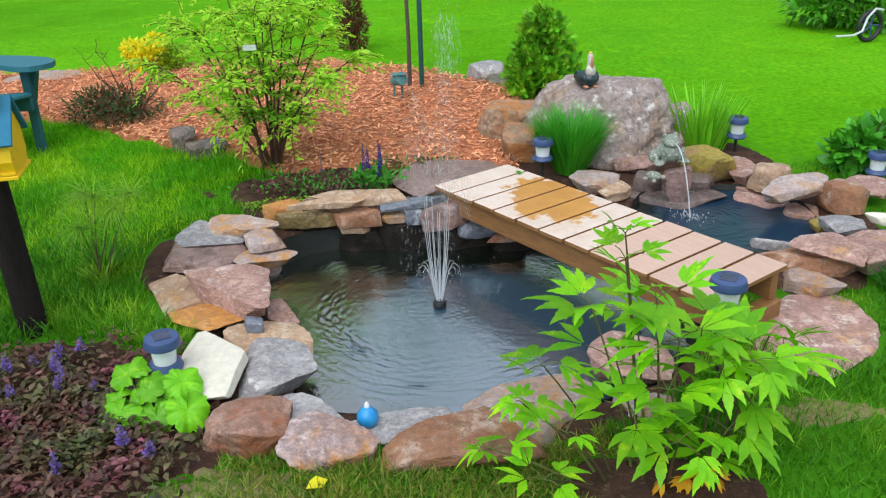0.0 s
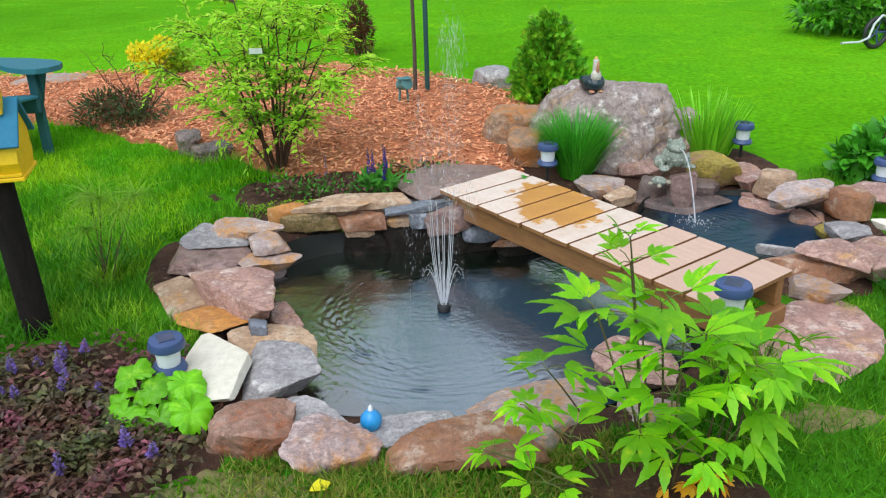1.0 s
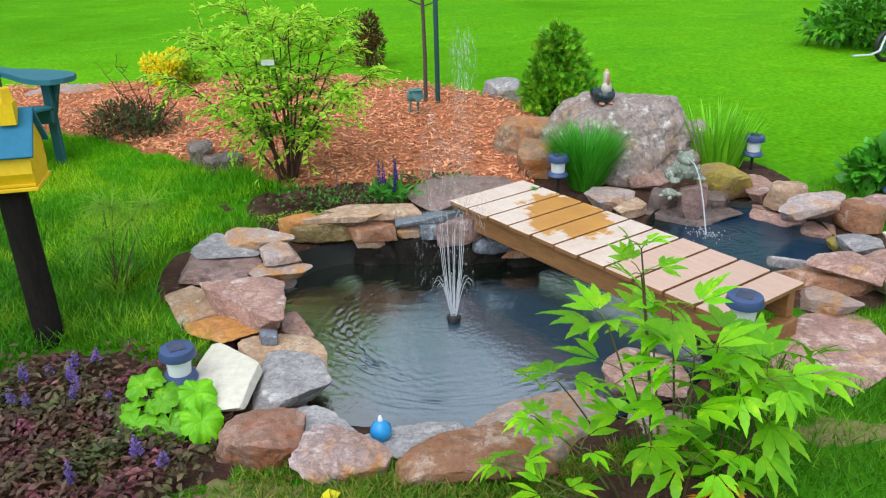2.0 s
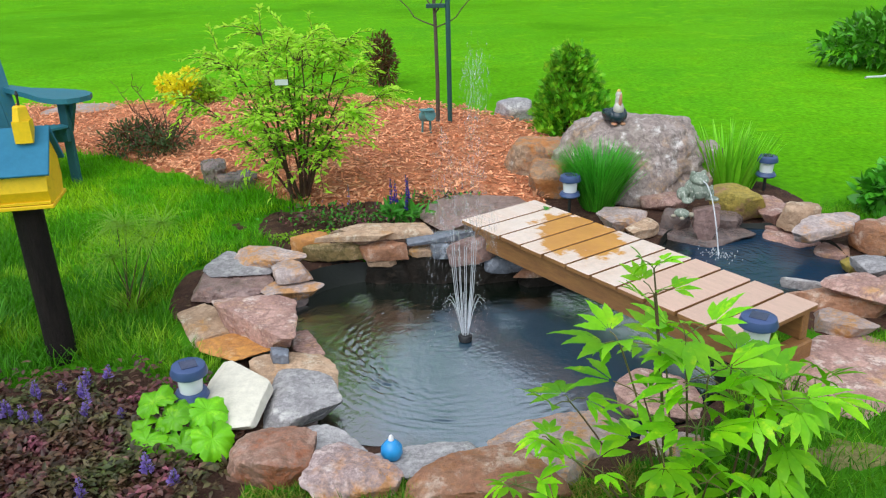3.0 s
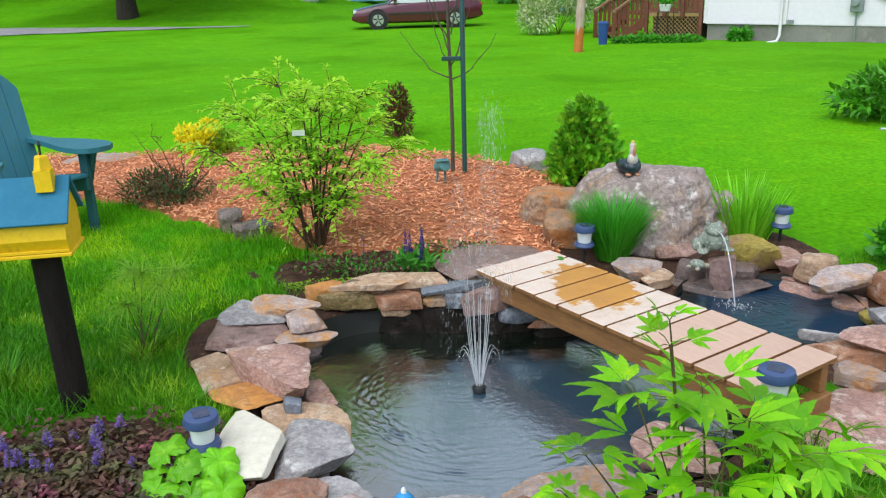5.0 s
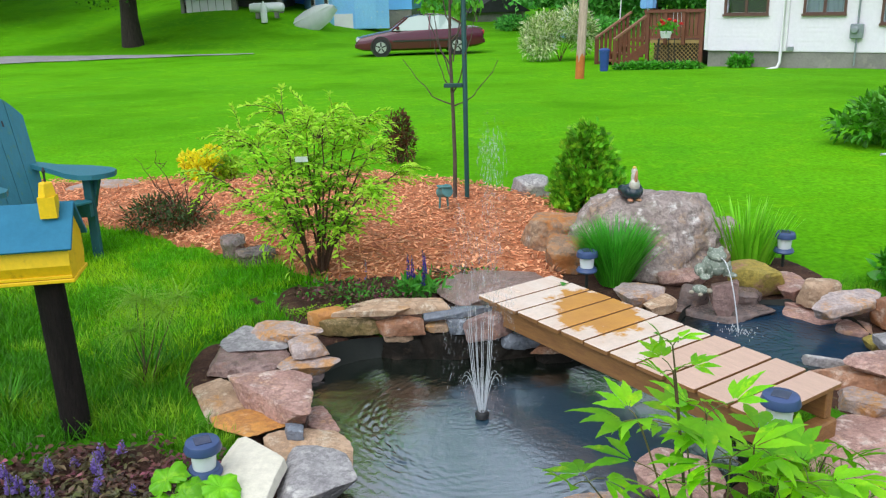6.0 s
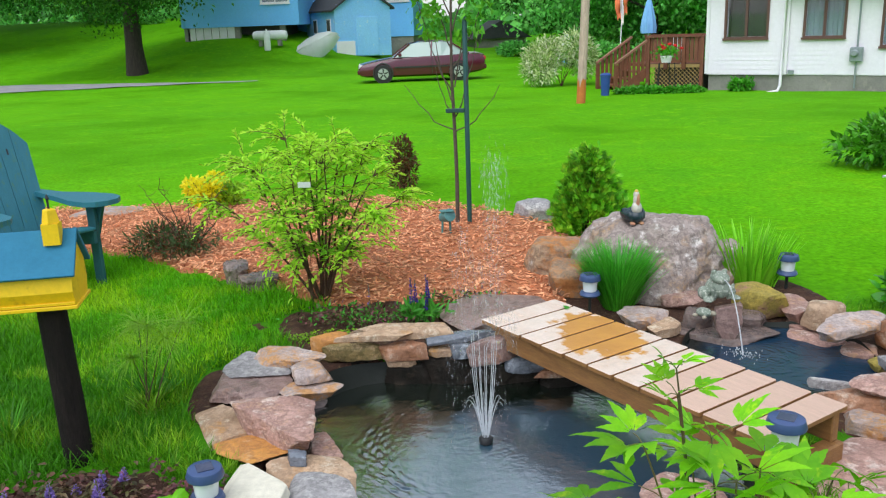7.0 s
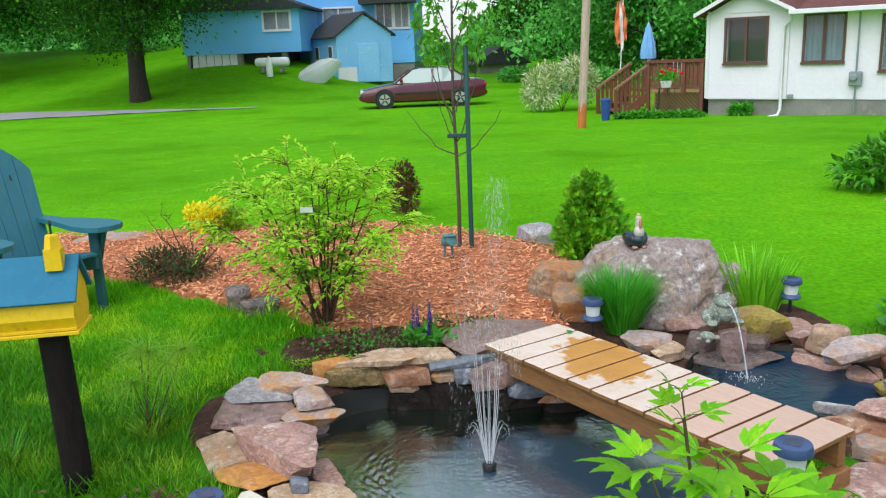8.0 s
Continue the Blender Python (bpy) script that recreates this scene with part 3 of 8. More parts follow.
def in_bare(x, y):
    """Worn bare patches in the grass."""
    wob = np.sin(19 * x + 7 * y + 2 * np.sin(23 * y)) + 0.8 * np.sin(41 * x - 37 * y + 2 * np.sin(29 * x))
    a = 1 - np.hypot((x - 1.14) / 0.20, (y - 2.17) / 0.075)
    b = 1 - np.hypot((x + 0.62) / 0.26, (y - 1.88) / 0.09)
    return np.maximum(a, b) * 0.25 + 0.045 * wob


sheet("bare_earth", in_bare, -1.0, 1.5, 1.7, 2.35, 0.012, 0.004, M_BARE, "worn patch of bare tan earth in the grass", "bare earth", 0.004)
mulch = sheet("mulch_bed", in_mulch, -5, 1.4, 4.1, 7.9, 0.04, 0.035, M_MULCH, "bed of reddish cedar wood mulch", "mulch", 0.014)


def bowl(name, cx, cy, rx, ry, power, depth, rim, label):
    n, m = 72, 14
    V, F = [], []
    for a in range(m + 1):
        s = a / m
        for b in range(n):
            t = 2 * math.pi * b / n
            c, d = math.cos(t), math.sin(t)
            q = power[0] if d > 0 else power[1]
            r = (abs(c) ** q + abs(d) ** q) ** (-1 / q)
            V.append((cx + rx * s * r * c, cy + ry * s * r * d, rim - depth * (1 - s ** 9) + 0.008 * math.sin(9 * t + 5 * s)))
    for a in range(m):
        for b in range(n):
            F.append((a * n + b, a * n + (b + 1) % n, (a + 1) * n + (b + 1) % n, (a + 1) * n + b))
    return tagged(solid(name, V, F, M_LINER), label, "pond liner", kind="structure")


bowl("pond_liner", 0.03, 2.97, 0.905, 0.795, (4.2, 2.3), 0.48, 0.0, "black rubber pond liner grown with algae")
bowl("basin_liner", 1.30, 3.70, 0.425, 0.445, (2.3, 2.3), 0.25, 0.03, "black rubber liner of the upper basin")


def water_sheet(name, cx, cy, rx, ry, power, z, springs, label, n, m, mat):
    """A water surface with wavelets running out from the springs (x, y, steepness, distance of the roughest ring, its breadth, the way to its roughest side, how much of it is left opposite)."""
    s, t = np.meshgrid(np.linspace(0.0, 1, m + 1), np.arange(n) * 2 * np.pi / n, indexing='ij')
    p = np.where(np.sin(t) > 0, power[0], power[1])
    r = (np.abs(np.cos(t)) ** p + np.abs(np.sin(t)) ** p) ** (-1 / p)
    x, y = cx + rx * s * r * np.cos(t), cy + ry * s * r * np.sin(t)
    h = np.zeros_like(x)
    for px, py, steep, ring, broad, side, rest in springs:
        d = np.hypot(x - px, y - py)
        ang = np.arctan2(y - py, x - px)
        turn = (ang - radians(side) + np.pi) % (2 * np.pi) - np.pi
        rough = np.exp(-((d - ring) / broad) ** 2) * (rest + (1 - rest) * np.exp(-(turn / 0.85) ** 2))
        for q in range(26):
            wave = rng.uniform(0.018, 0.050)
            far = rng.uniform(0.15, 0.5)
            qx, qy = px + far * rng.normal() * 0.35, py + far * rng.normal() * 0.35
            dq = np.hypot(x - qx, y - qy)
            gust = 0.5 + 0.5 * np.sin(x * rng.uniform(-22, 22) + y * rng.uniform(-22, 22) + rng.uniform(0, 6))
            h += steep * wave / 26 ** 0.5 * np.sin(2 * np.pi * dq / wave + rng.uniform(0, 6)) * rough * gust
    for q in range(20):
        a, w = rng.random() * 2 * np.pi, 0.03 + 0.12 * rng.random()
        h += 0.0035 * w / 20 ** 0.5 * np.sin((x * np.cos(a) + y * np.sin(a)) * 2 * np.pi / w + rng.random() * 6)
    V = np.stack([x, y, z + h], -1).reshape(-1, 3)
    a, b = np.meshgrid(np.arange(m), np.arange(n), indexing='ij')
    c = (b + 1) % n
    ob = solid(name, V, np.stack([a * n + b, a * n + c, (a + 1) * n + c, (a + 1) * n + b], -1).reshape(-1, 4), mat)
    ob.visible_shadow = False
    return tagged(ob, label, "water", kind="structure")


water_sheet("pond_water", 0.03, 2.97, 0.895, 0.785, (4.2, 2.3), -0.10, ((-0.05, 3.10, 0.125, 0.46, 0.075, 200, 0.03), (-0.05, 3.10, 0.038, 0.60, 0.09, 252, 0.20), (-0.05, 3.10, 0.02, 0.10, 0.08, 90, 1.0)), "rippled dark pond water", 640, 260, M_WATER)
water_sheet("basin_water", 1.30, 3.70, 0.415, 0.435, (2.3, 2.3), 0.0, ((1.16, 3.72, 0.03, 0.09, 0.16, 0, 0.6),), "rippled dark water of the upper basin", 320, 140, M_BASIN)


# ---- stones ----
def rock_mesh(w, d, h, seed, boxy, fine, cuts, skin, outline=(), facets=()):
    """A broken stone: a rounded block, cut by planes, with worn edges and a rough skin. outline: its corners in plan; facets: its broken faces."""
    r = np.random.default_rng(seed)
    bm = bmesh.new()
    bmesh.ops.create_icosphere(bm, subdivisions=fine, radius=1)
    V = np.array([v.co[:] for v in bm.verts])
    F = np.array([[v.index for v in f.verts] for f in bm.faces])
    bm.free()
    # flat broken faces all round, top and bottom; the higher the power, the sharper the arrises between them
    planes = [np.append(r.normal(size=2) * 0.09, 1.0), np.append(r.normal(size=2) * 0.06, -1.0)]
    reach = [0.80, 0.80]
    sides = max(7, cuts) if cuts > 3 else 4
    a0 = r.random() * 6.28 if cuts > 3 else 0.5
    turn = 6.28 * r.random() if boxy < 2 else 0.35 * r.normal() if cuts > 3 else 0.3
    for c in range(0 if outline or facets else 4):
        t = turn + c * math.pi / 2 + 0.20 * r.normal()
        planes.append(np.array((math.cos(t), math.sin(t), 0.16 * r.normal() if cuts > 3 else 0.0)))
        reach.append(0.86 + 0.10 * r.random())
    for c in range(0 if outline or facets else sides - 4):
        t = a0 + 2 * math.pi * (c + 0.5 * (r.random() - 0.5)) / max(sides - 4, 1)
        planes.append(np.array((math.cos(t), math.sin(t), 0.22 * r.normal())))
        reach.append(0.84 + 0.20 * r.random())
    for c in range(4 if cuts > 3 and not facets else 0):
        t = 2 * math.pi * r.random()
        planes.append(np.array((math.cos(t), math.sin(t), 0.8 + 1.2 * r.random())))
        reach.append(0.92 + 0.14 * r.random())
    for (ax, ay), (bx, by) in zip(outline, outline[1:] + outline[:1]):
        e = np.array(((by - ay) / d * 2, (ax - bx) / w * 2, 0.0))
        e /= np.linalg.norm(e)
        lean = 0.22 * r.normal() - 0.10
        planes.append(e + (0, 0, lean))
        reach.append(max(0.2, e[0] * ax / w * 2 + e[1] * ay / d * 2) / math.hypot(1, lean))
    for nx, ny, nz, far in facets:
        planes.append(np.array((nx, ny, nz)))
        reach.append(far)
    N = np.array(planes)
    N /= np.linalg.norm(N, axis=1)[:, None]
    p = 6 + 5 * boxy
    V = V / ((np.maximum(V @ N.T / np.array(reach), 0) ** p).sum(1) ** (1 / p))[:, None]
    lo, hi = V.min(0), V.max(0)
    if outline:
        lo[:2], hi[:2] = -1, 1
    V = (V - (lo + hi) / 2) / (hi - lo) * (w, d, h) + (0, 0, h / 2)
    size = (w * d * h) ** (1 / 3)
    off = r.random(3) * 50
    out = np.empty_like(V)
    ctr = np.array((0, 0, h / 2))
    for q, v in enumerate(V):
        a = Vector(v + off)
        k1 = noise.fractal(a * (2.2 / size), 0.9, 2.1, 4) * 0.040 * size * skin
        k2 = noise.turbulence(a * (9 / size), 3, False) * 0.020 * size * skin
        nv = v - ctr
        nv = nv / (np.linalg.norm(nv) + 1e-9)
        out[q] = v + nv * (k1 - k2)
    # layers in the side faces
    lay = np.sin((out[:, 2] + 0.02 * out[:, 0]) * 95 + 2 * np.sin(out[:, 0] * 25))
    rim = np.clip(np.hypot(out[:, 0] / w, out[:, 1] / d) * 2 - 0.6, 0, 1)
    if w < 0.7:
        out[:, :2] *= (1 + 0.008 * lay * rim)[:, None]
    return out, F


stone_count = [0]
laid = []


def stone(kind, x, y, z, w, d, h, yaw=0, tx=0, ty=0, boxy=4.0, cuts=9, seed=None, fine=4, label="", name="stone", skin=1.0, outline=(), facets=()):
    stone_count[0] += 1
    V, F = rock_mesh(w, d, h, seed or 100 + stone_count[0], boxy, fine, cuts, skin, outline, facets)
    ob = solid(name, V, F, STONES[kind], smooth=True, sharp=26)
    ob.matrix_basis = pose(x, y, z, tx, ty, yaw)
    laid.append((x, y, w / 2, d / 2))
    return tagged(ob, label or STONE_WORDS[kind] + " laid at the pond", "boulder" if name == "boulder" else "stone", "stones round the ponds")


def slab(kind, x, y, z, h, outline, boxy=5.0, tx=0, ty=0, skin=1.0):
    """A stone with corners at outline, round (x, y)."""
    w, d = (max(p[k] for p in outline) - min(p[k] for p in outline) for k in (0, 1))
    return stone(kind, x, y, z, w, d, h, 0, tx, ty, boxy, 9, None, 5, skin=skin, outline=outline)


slab("grey", -1.07, 3.53, 0.045, 0.055, ((-0.15, -0.09), (-0.11, -0.15), (0.15, -0.12), (0.15, -0.06), (0.02, 0.04), (-0.09, 0.15), (-0.15, 0.04)), boxy=6)
slab("wetpink", -1.07, 3.33, 0.025, 0.060, ((-0.14, -0.10), (0.03, -0.13), (0.14, -0.09), (0.17, 0.05), (0.13, 0.13), (-0.17, 0.10)), boxy=7)
slab("pale", -0.95, 3.54, 0.085, 0.050, ((-0.07, -0.09), (0.06, -0.10), (0.16, -0.06), (0.14, -0.01), (-0.13, 0.10), (-0.16, 0.03)), boxy=4)
slab("pale", -0.81, 3.34, 0.090, 0.055, ((-0.05, -0.07), (0.01, -0.08), (0.09, -0.04), (0.06, 0.04), (-0.03, 0.08), (-0.09, 0.03)), boxy=3)
slab("pale", -0.80, 3.28, 0.020, 0.065, ((-0.12, -0.02), (-0.05, -0.08), (0.09, -0.04), (0.12, 0.01), (0.07, 0.08), (-0.07, 0.07)), boxy=4)
slab("pink", -0.89, 2.95, 0.020, 0.110, ((0.12, -0.17), (0.19, -0.15), (0.18, -0.05), (0.12, 0.14), (-0.14, 0.17), (-0.19, 0.12), (-0.11, 0.00)), boxy=7, ty=3, tx=3)
slab("tan", -1.11, 3.03, -0.005, 0.050, ((-0.09, -0.01), (0.03, -0.16), (0.13, -0.08), (0.13, -0.03), (-0.05, 0.16), (-0.13, 0.09)), boxy=8)
slab("orange", -0.94, 2.84, -0.015, 0.060, ((-0.12, -0.03), (0.03, -0.11), (0.15, -0.03), (0.15, 0.01), (-0.03, 0.11), (-0.15, 0.04)), boxy=8)
slab("slate", -0.73, 2.72, 0.025, 0.050, ((-0.02, -0.03), (0.04, -0.03), (0.03, 0.02), (-0.01, 0.03), (-0.04, 0.02)), boxy=5)
slab("pink", -0.69, 2.97, -0.090, 0.060, ((-0.05, -0.05), (0.05, -0.11), (0.08, -0.09), (-0.01, 0.06), (-0.08, 0.11)), boxy=6)
slab("tan", -0.66, 2.64, -0.040, 0.070, ((-0.06, -0.14), (0.17, -0.15), (0.14, -0.02), (0.04, 0.15), (-0.04, 0.15), (-0.17, 0.02)), boxy=6)
slab("cream", -0.81, 2.42, 0.053, 0.037, ((-0.11, -0.02), (0.02, -0.22), (0.10, -0.20), (0.11, 0.05), (-0.09, 0.22)), boxy=9, skin=0.25)
slab("grey", -0.59, 2.47, -0.020, 0.085, ((-0.10, -0.17), (-0.02, -0.18), (0.11, -0.08), (0.13, -0.04), (0.07, 0.11), (-0.04, 0.18), (-0.11, 0.17), (-0.13, 0.03)), boxy=7)
stone("wet", -0.643, 2.446, -0.06, 0.202, 0.180, 0.050, 15, boxy=4)
slab("grey", -0.48, 2.19, -0.040, 0.080, ((-0.04, -0.07), (0.07, -0.12), (0.13, -0.06), (0.11, -0.02), (0.02, 0.08), (-0.07, 0.12), (-0.13, 0.10)), boxy=7)
slab("umber", -0.62, 2.10, -0.020, 0.120, ((-0.13, -0.03), (-0.10, -0.08), (0.03, -0.11), (0.13, -0.08), (0.13, -0.00), (0.12, 0.06), (-0.04, 0.11), (-0.09, 0.06)), boxy=6)
slab("blush", -0.36, 2.02, -0.025, 0.110, ((-0.14, -0.04), (-0.12, -0.08), (0.00, -0.09), (0.12, -0.07), (0.14, -0.04), (0.07, 0.03), (-0.03, 0.09), (-0.11, 0.05)), boxy=6)
slab("brown", 0.02, 2.02, -0.015, 0.100, ((-0.24, -0.04), (-0.19, -0.12), (0.06, -0.11), (0.22, -0.09), (0.24, -0.06), (0.12, 0.10), (0.06, 0.12), (-0.04, 0.06), (-0.19, 0.00)), boxy=6)
slab("grey", -0.17, 2.15, -0.060, 0.090, ((-0.18, -0.04), (-0.04, -0.09), (0.10, -0.05), (0.18, 0.04), (0.15, 0.09), (0.02, 0.06), (-0.12, 0.01)), boxy=6)
slab("pale", 0.25, 2.19, -0.060, 0.100, ((-0.09, -0.09), (0.02, -0.17), (0.09, -0.09), (0.20, 0.07), (0.13, 0.17), (-0.07, 0.15), (-0.20, 0.03)), boxy=6)
stone("pink", 0.613, 2.489, -0.04, 0.291, 0.286, 0.075, -14, boxy=4, fine=5)
stone("pale", 0.601, 2.216, -0.03, 0.198, 0.162, 0.050, -15)
stone("tan", -0.452, 3.738, 0.125, 0.524, 0.115, 0.051, 0, boxy=6, cuts=7, fine=5)
stone("orange", -0.793, 3.729, 0.057, 0.193, 0.077, 0.085, 4, boxy=5)
stone("tan", -0.571, 3.665, 0.138, 0.379, 0.070, 0.040, 4, boxy=6, cuts=6, fine=5)
stone("olive", -0.686, 3.695, 0.022, 0.317, 0.070, 0.084, 0, boxy=5, fine=5)
stone("brown", -0.438, 3.668, 0.031, 0.238, 0.067, 0.088, 0, boxy=5)
stone("tan", -0.451, 3.685, -0.003, 0.146, 0.070, 0.040, 4, boxy=5)
stone("tan", -0.262, 3.689, 0.043, 0.117, 0.058, 0.042, 4, boxy=7)
stone("slate", -0.153, 3.683, 0.033, 0.133, 0.066, 0.078, 4, boxy=5)
stone("slate", -0.155, 3.707, 0.112, 0.364, 0.094, 0.040, 0, boxy=6, cuts=6, ty=-5, fine=5)
stone("wetpink", 0.003, 3.650, 0.023, 0.252, 0.101, 0.128, 4, boxy=4, cuts=6, ty=-14)
stone("slate", 0.145, 3.664, -0.025, 0.222, 0.089, 0.080, 4, boxy=4, tx=8)
stone("brown", 0.263, 3.635, -0.043, 0.195, 0.070, 0.040, 4, boxy=5)
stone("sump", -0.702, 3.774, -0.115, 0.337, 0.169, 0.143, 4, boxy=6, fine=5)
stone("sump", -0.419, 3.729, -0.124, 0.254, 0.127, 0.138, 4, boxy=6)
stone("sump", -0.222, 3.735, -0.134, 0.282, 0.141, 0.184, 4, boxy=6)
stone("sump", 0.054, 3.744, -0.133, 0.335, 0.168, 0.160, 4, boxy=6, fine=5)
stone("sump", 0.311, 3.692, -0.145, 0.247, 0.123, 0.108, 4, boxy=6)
stone("wet", -0.887, 3.472, -0.12, 0.229, 0.136, 0.050, 14, boxy=4)
slab("wetpink", 0.02, 4.27, 0.025, 0.060, ((-0.28, -0.16), (-0.12, -0.28), (0.04, -0.12), (0.28, 0.11), (0.22, 0.25), (-0.07, 0.28), (-0.28, 0.14)), boxy=7)
slab("pink", 1.30, 2.67, -0.038, 0.060, ((-0.24, -0.19), (-0.10, -0.28), (0.01, -0.27), (0.17, -0.16), (0.24, -0.04), (0.24, 0.16), (0.18, 0.28), (0.06, 0.28), (-0.06, 0.21), (-0.24, 0.03)), boxy=7)
slab("pale", 1.43, 3.00, -0.005, 0.070, ((-0.11, -0.03), (-0.01, -0.11), (0.08, -0.08), (0.11, -0.04), (-0.02, 0.11), (-0.07, 0.10)), boxy=7)
slab("pale", 0.76, 4.15, 0.020, 0.070, ((-0.12, -0.02), (-0.07, -0.13), (0.03, -0.12), (0.12, -0.01), (0.09, 0.13), (-0.02, 0.12)), boxy=6)
slab("tan", 0.84, 4.03, 0.015, 0.060, ((-0.09, -0.01), (-0.06, -0.12), (0.05, -0.07), (0.09, 0.01), (0.04, 0.12)), boxy=6)
stone("wet", 1.133, 4.018, -0.02, 0.523, 0.299, 0.050, -16, boxy=4, fine=5)
stone("wetpink", 1.125, 3.93, 0.0, 0.125, 0.075, 0.205, -8, boxy=7, facets=((1, 0, 0, 0.9), (-1, 0, 0, 0.9), (0, -1, 0.1, 0.8), (0, 1, 0, 0.8), (0.7, 0, -0.7, 0.70), (-0.7, 0, -0.7, 0.70)),
      label="pointed mauve stone below the frog")
stone("moss", 1.379, 4.261, 0.00, 0.300, 0.252, 0.180, -18, boxy=2.6, cuts=6)
slab("pink", 1.56, 4.24, 0.010, 0.090, ((-0.09, -0.11), (-0.05, -0.17), (0.04, -0.10), (0.09, 0.01), (0.03, 0.17), (-0.03, 0.13)), boxy=5)
stone("tan", 1.612, 4.032, 0.03, 0.203, 0.149, 0.131, -22, boxy=3)
stone("pink", 1.551, 4.136, -0.02, 0.191, 0.182, 0.050, -20)
slab("pale", 1.65, 3.79, 0.080, 0.080, ((-0.18, -0.08), (-0.13, -0.13), (-0.01, -0.10), (0.11, -0.04), (0.18, 0.05), (0.11, 0.13), (-0.03, 0.10)), boxy=6)
stone("brown", 1.871, 3.777, 0.02, 0.240, 0.176, 0.141, -26, boxy=3)
stone("pink", 2.060, 3.920, 0.05, 0.265, 0.236, 0.050, -28)
stone("pink", 1.569, 3.954, -0.05, 0.287, 0.264, 0.064, -22, boxy=4)
stone("pink", 1.708, 3.794, -0.04, 0.172, 0.207, 0.063, -24, boxy=4)
slab("grey", 1.72, 3.40, 0.060, 0.060, ((-0.08, -0.01), (-0.06, -0.08), (0.05, -0.07), (0.08, 0.03), (-0.08, 0.08)), boxy=7)
stone("moss", 1.693, 3.537, 0.00, 0.129, 0.109, 0.065, -26, boxy=3)
slab("brown", 1.48, 3.16, -0.030, 0.120, ((-0.15, -0.02), (-0.02, -0.07), (0.10, -0.11), (0.19, -0.05), (0.07, 0.07), (-0.04, 0.11), (-0.19, 0.06)), boxy=6)
slab("pink", 1.51, 3.12, 0.085, 0.060, ((-0.04, -0.05), (0.06, -0.14), (0.12, -0.13), (0.13, 0.08), (0.11, 0.14), (-0.03, 0.10), (-0.13, 0.02)), boxy=7)
slab("pink", 1.77, 3.16, 0.015, 0.120, ((-0.13, -0.08), (-0.12, -0.15), (0.03, -0.10), (0.13, 0.15), (0.01, 0.15), (-0.12, 0.10)), boxy=6)
stone("grey", 1.370, 3.295, 0.03, 0.174, 0.016, 0.050, -22, boxy=6, cuts=5)
stone("cream", 1.907, 3.405, 0.09, 0.186, 0.060, 0.050, -29, boxy=5)
stone("pink", 1.039, 4.466, 0.00, 0.283, 0.273, 0.086, -13)
stone("wet", 1.016, 4.090, 0.00, 0.153, 0.113, 0.126, -14, boxy=3)
stone("wet", 1.290, 4.137, 0.02, 0.171, 0.195, 0.063, -17)
stone("grey", 0.310, 6.575, 0.00, 0.335, 0.246, 0.179, -3, boxy=3, label="pale grey rock at the lawn's edge")
stone("wet", -1.634, 5.017, 0.00, 0.15, 0.30, 0.15, 18, skin=2.2, label="dark grey rock lying in the mulch", boxy=3)
stone("wet", -1.451, 4.863, 0.00, 0.242, 0.18, 0.12, 17, skin=2.2, label="low dark grey rock lying in the mulch", boxy=3)
stone("rust", 0.384, 5.165, 0.00, 0.415, 0.392, 0.235, -4, boxy=2.8, cuts=7, name="boulder", fine=5)
stone("rust", 0.442, 4.706, 0.00, 0.269, 0.253, 0.199, -5, boxy=2.8, cuts=7, name="boulder")
stone("boulder", 1.33, 4.86, 0.00, 0.26, 0.30, 0.26, -14, boxy=2, cuts=8, name="boulder", label="small grey boulder beside the large boulder", fine=5)
rock_big = stone("boulder", 0.90, 4.82, -0.03, 0.95, 0.76, 0.46, -4, skin=1.5, boxy=0.7, seed=43, fine=6, name="boulder", label="large lichened grey-pink boulder behind the bridge",
                 facets=((-0.05, -0.25, 1, 0.84), (-0.75, -0.25, 0.62, 0.86), (-0.95, -0.35, 0.05, 0.93), (0.25, -0.85, 0.55, 0.80), (-0.45, -0.95, 0.25, 0.93), (0.72, -0.35, 0.66, 0.88),
                         (0.80, -0.75, 0.10, 0.90), (1, 0.2, 0.15, 0.98), (0.3, 1, 0.2, 0.95), (-0.6, 0.9, 0.3, 0.95)))


# ---- foot bridge ----
bridge = thing("foot_bridge", pose(0.585, 3.235, 0.0, 0, 0, -52.3), "small wooden plank foot bridge, wet and worn, over the pond", "bridge")
PITCH = 0.1402
for n in range(11):
    x0 = -0.772 + n * PITCH
    m = M_DECK_PALE if n == 0 else M_DECK_WORN if n < 7 else M_DECK
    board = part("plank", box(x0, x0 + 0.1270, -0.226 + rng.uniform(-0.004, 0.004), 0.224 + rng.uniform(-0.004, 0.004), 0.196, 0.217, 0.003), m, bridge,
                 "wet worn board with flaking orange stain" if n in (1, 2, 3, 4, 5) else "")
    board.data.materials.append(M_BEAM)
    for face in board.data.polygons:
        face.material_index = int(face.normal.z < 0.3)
for y in (-0.17, 0.17):
    part("beam", box(-0.75, 0.75, y - 0.02, y + 0.02, 0.09, 0.1945, 0.004), M_BEAM, bridge, "dark stained carrying beam")
for x in (-0.73, 0.74):
    part("end_block", box(x - 0.03, x + 0.03, -0.20, 0.20, 0.0, 0.0885, 0.006), M_BEAM, bridge)


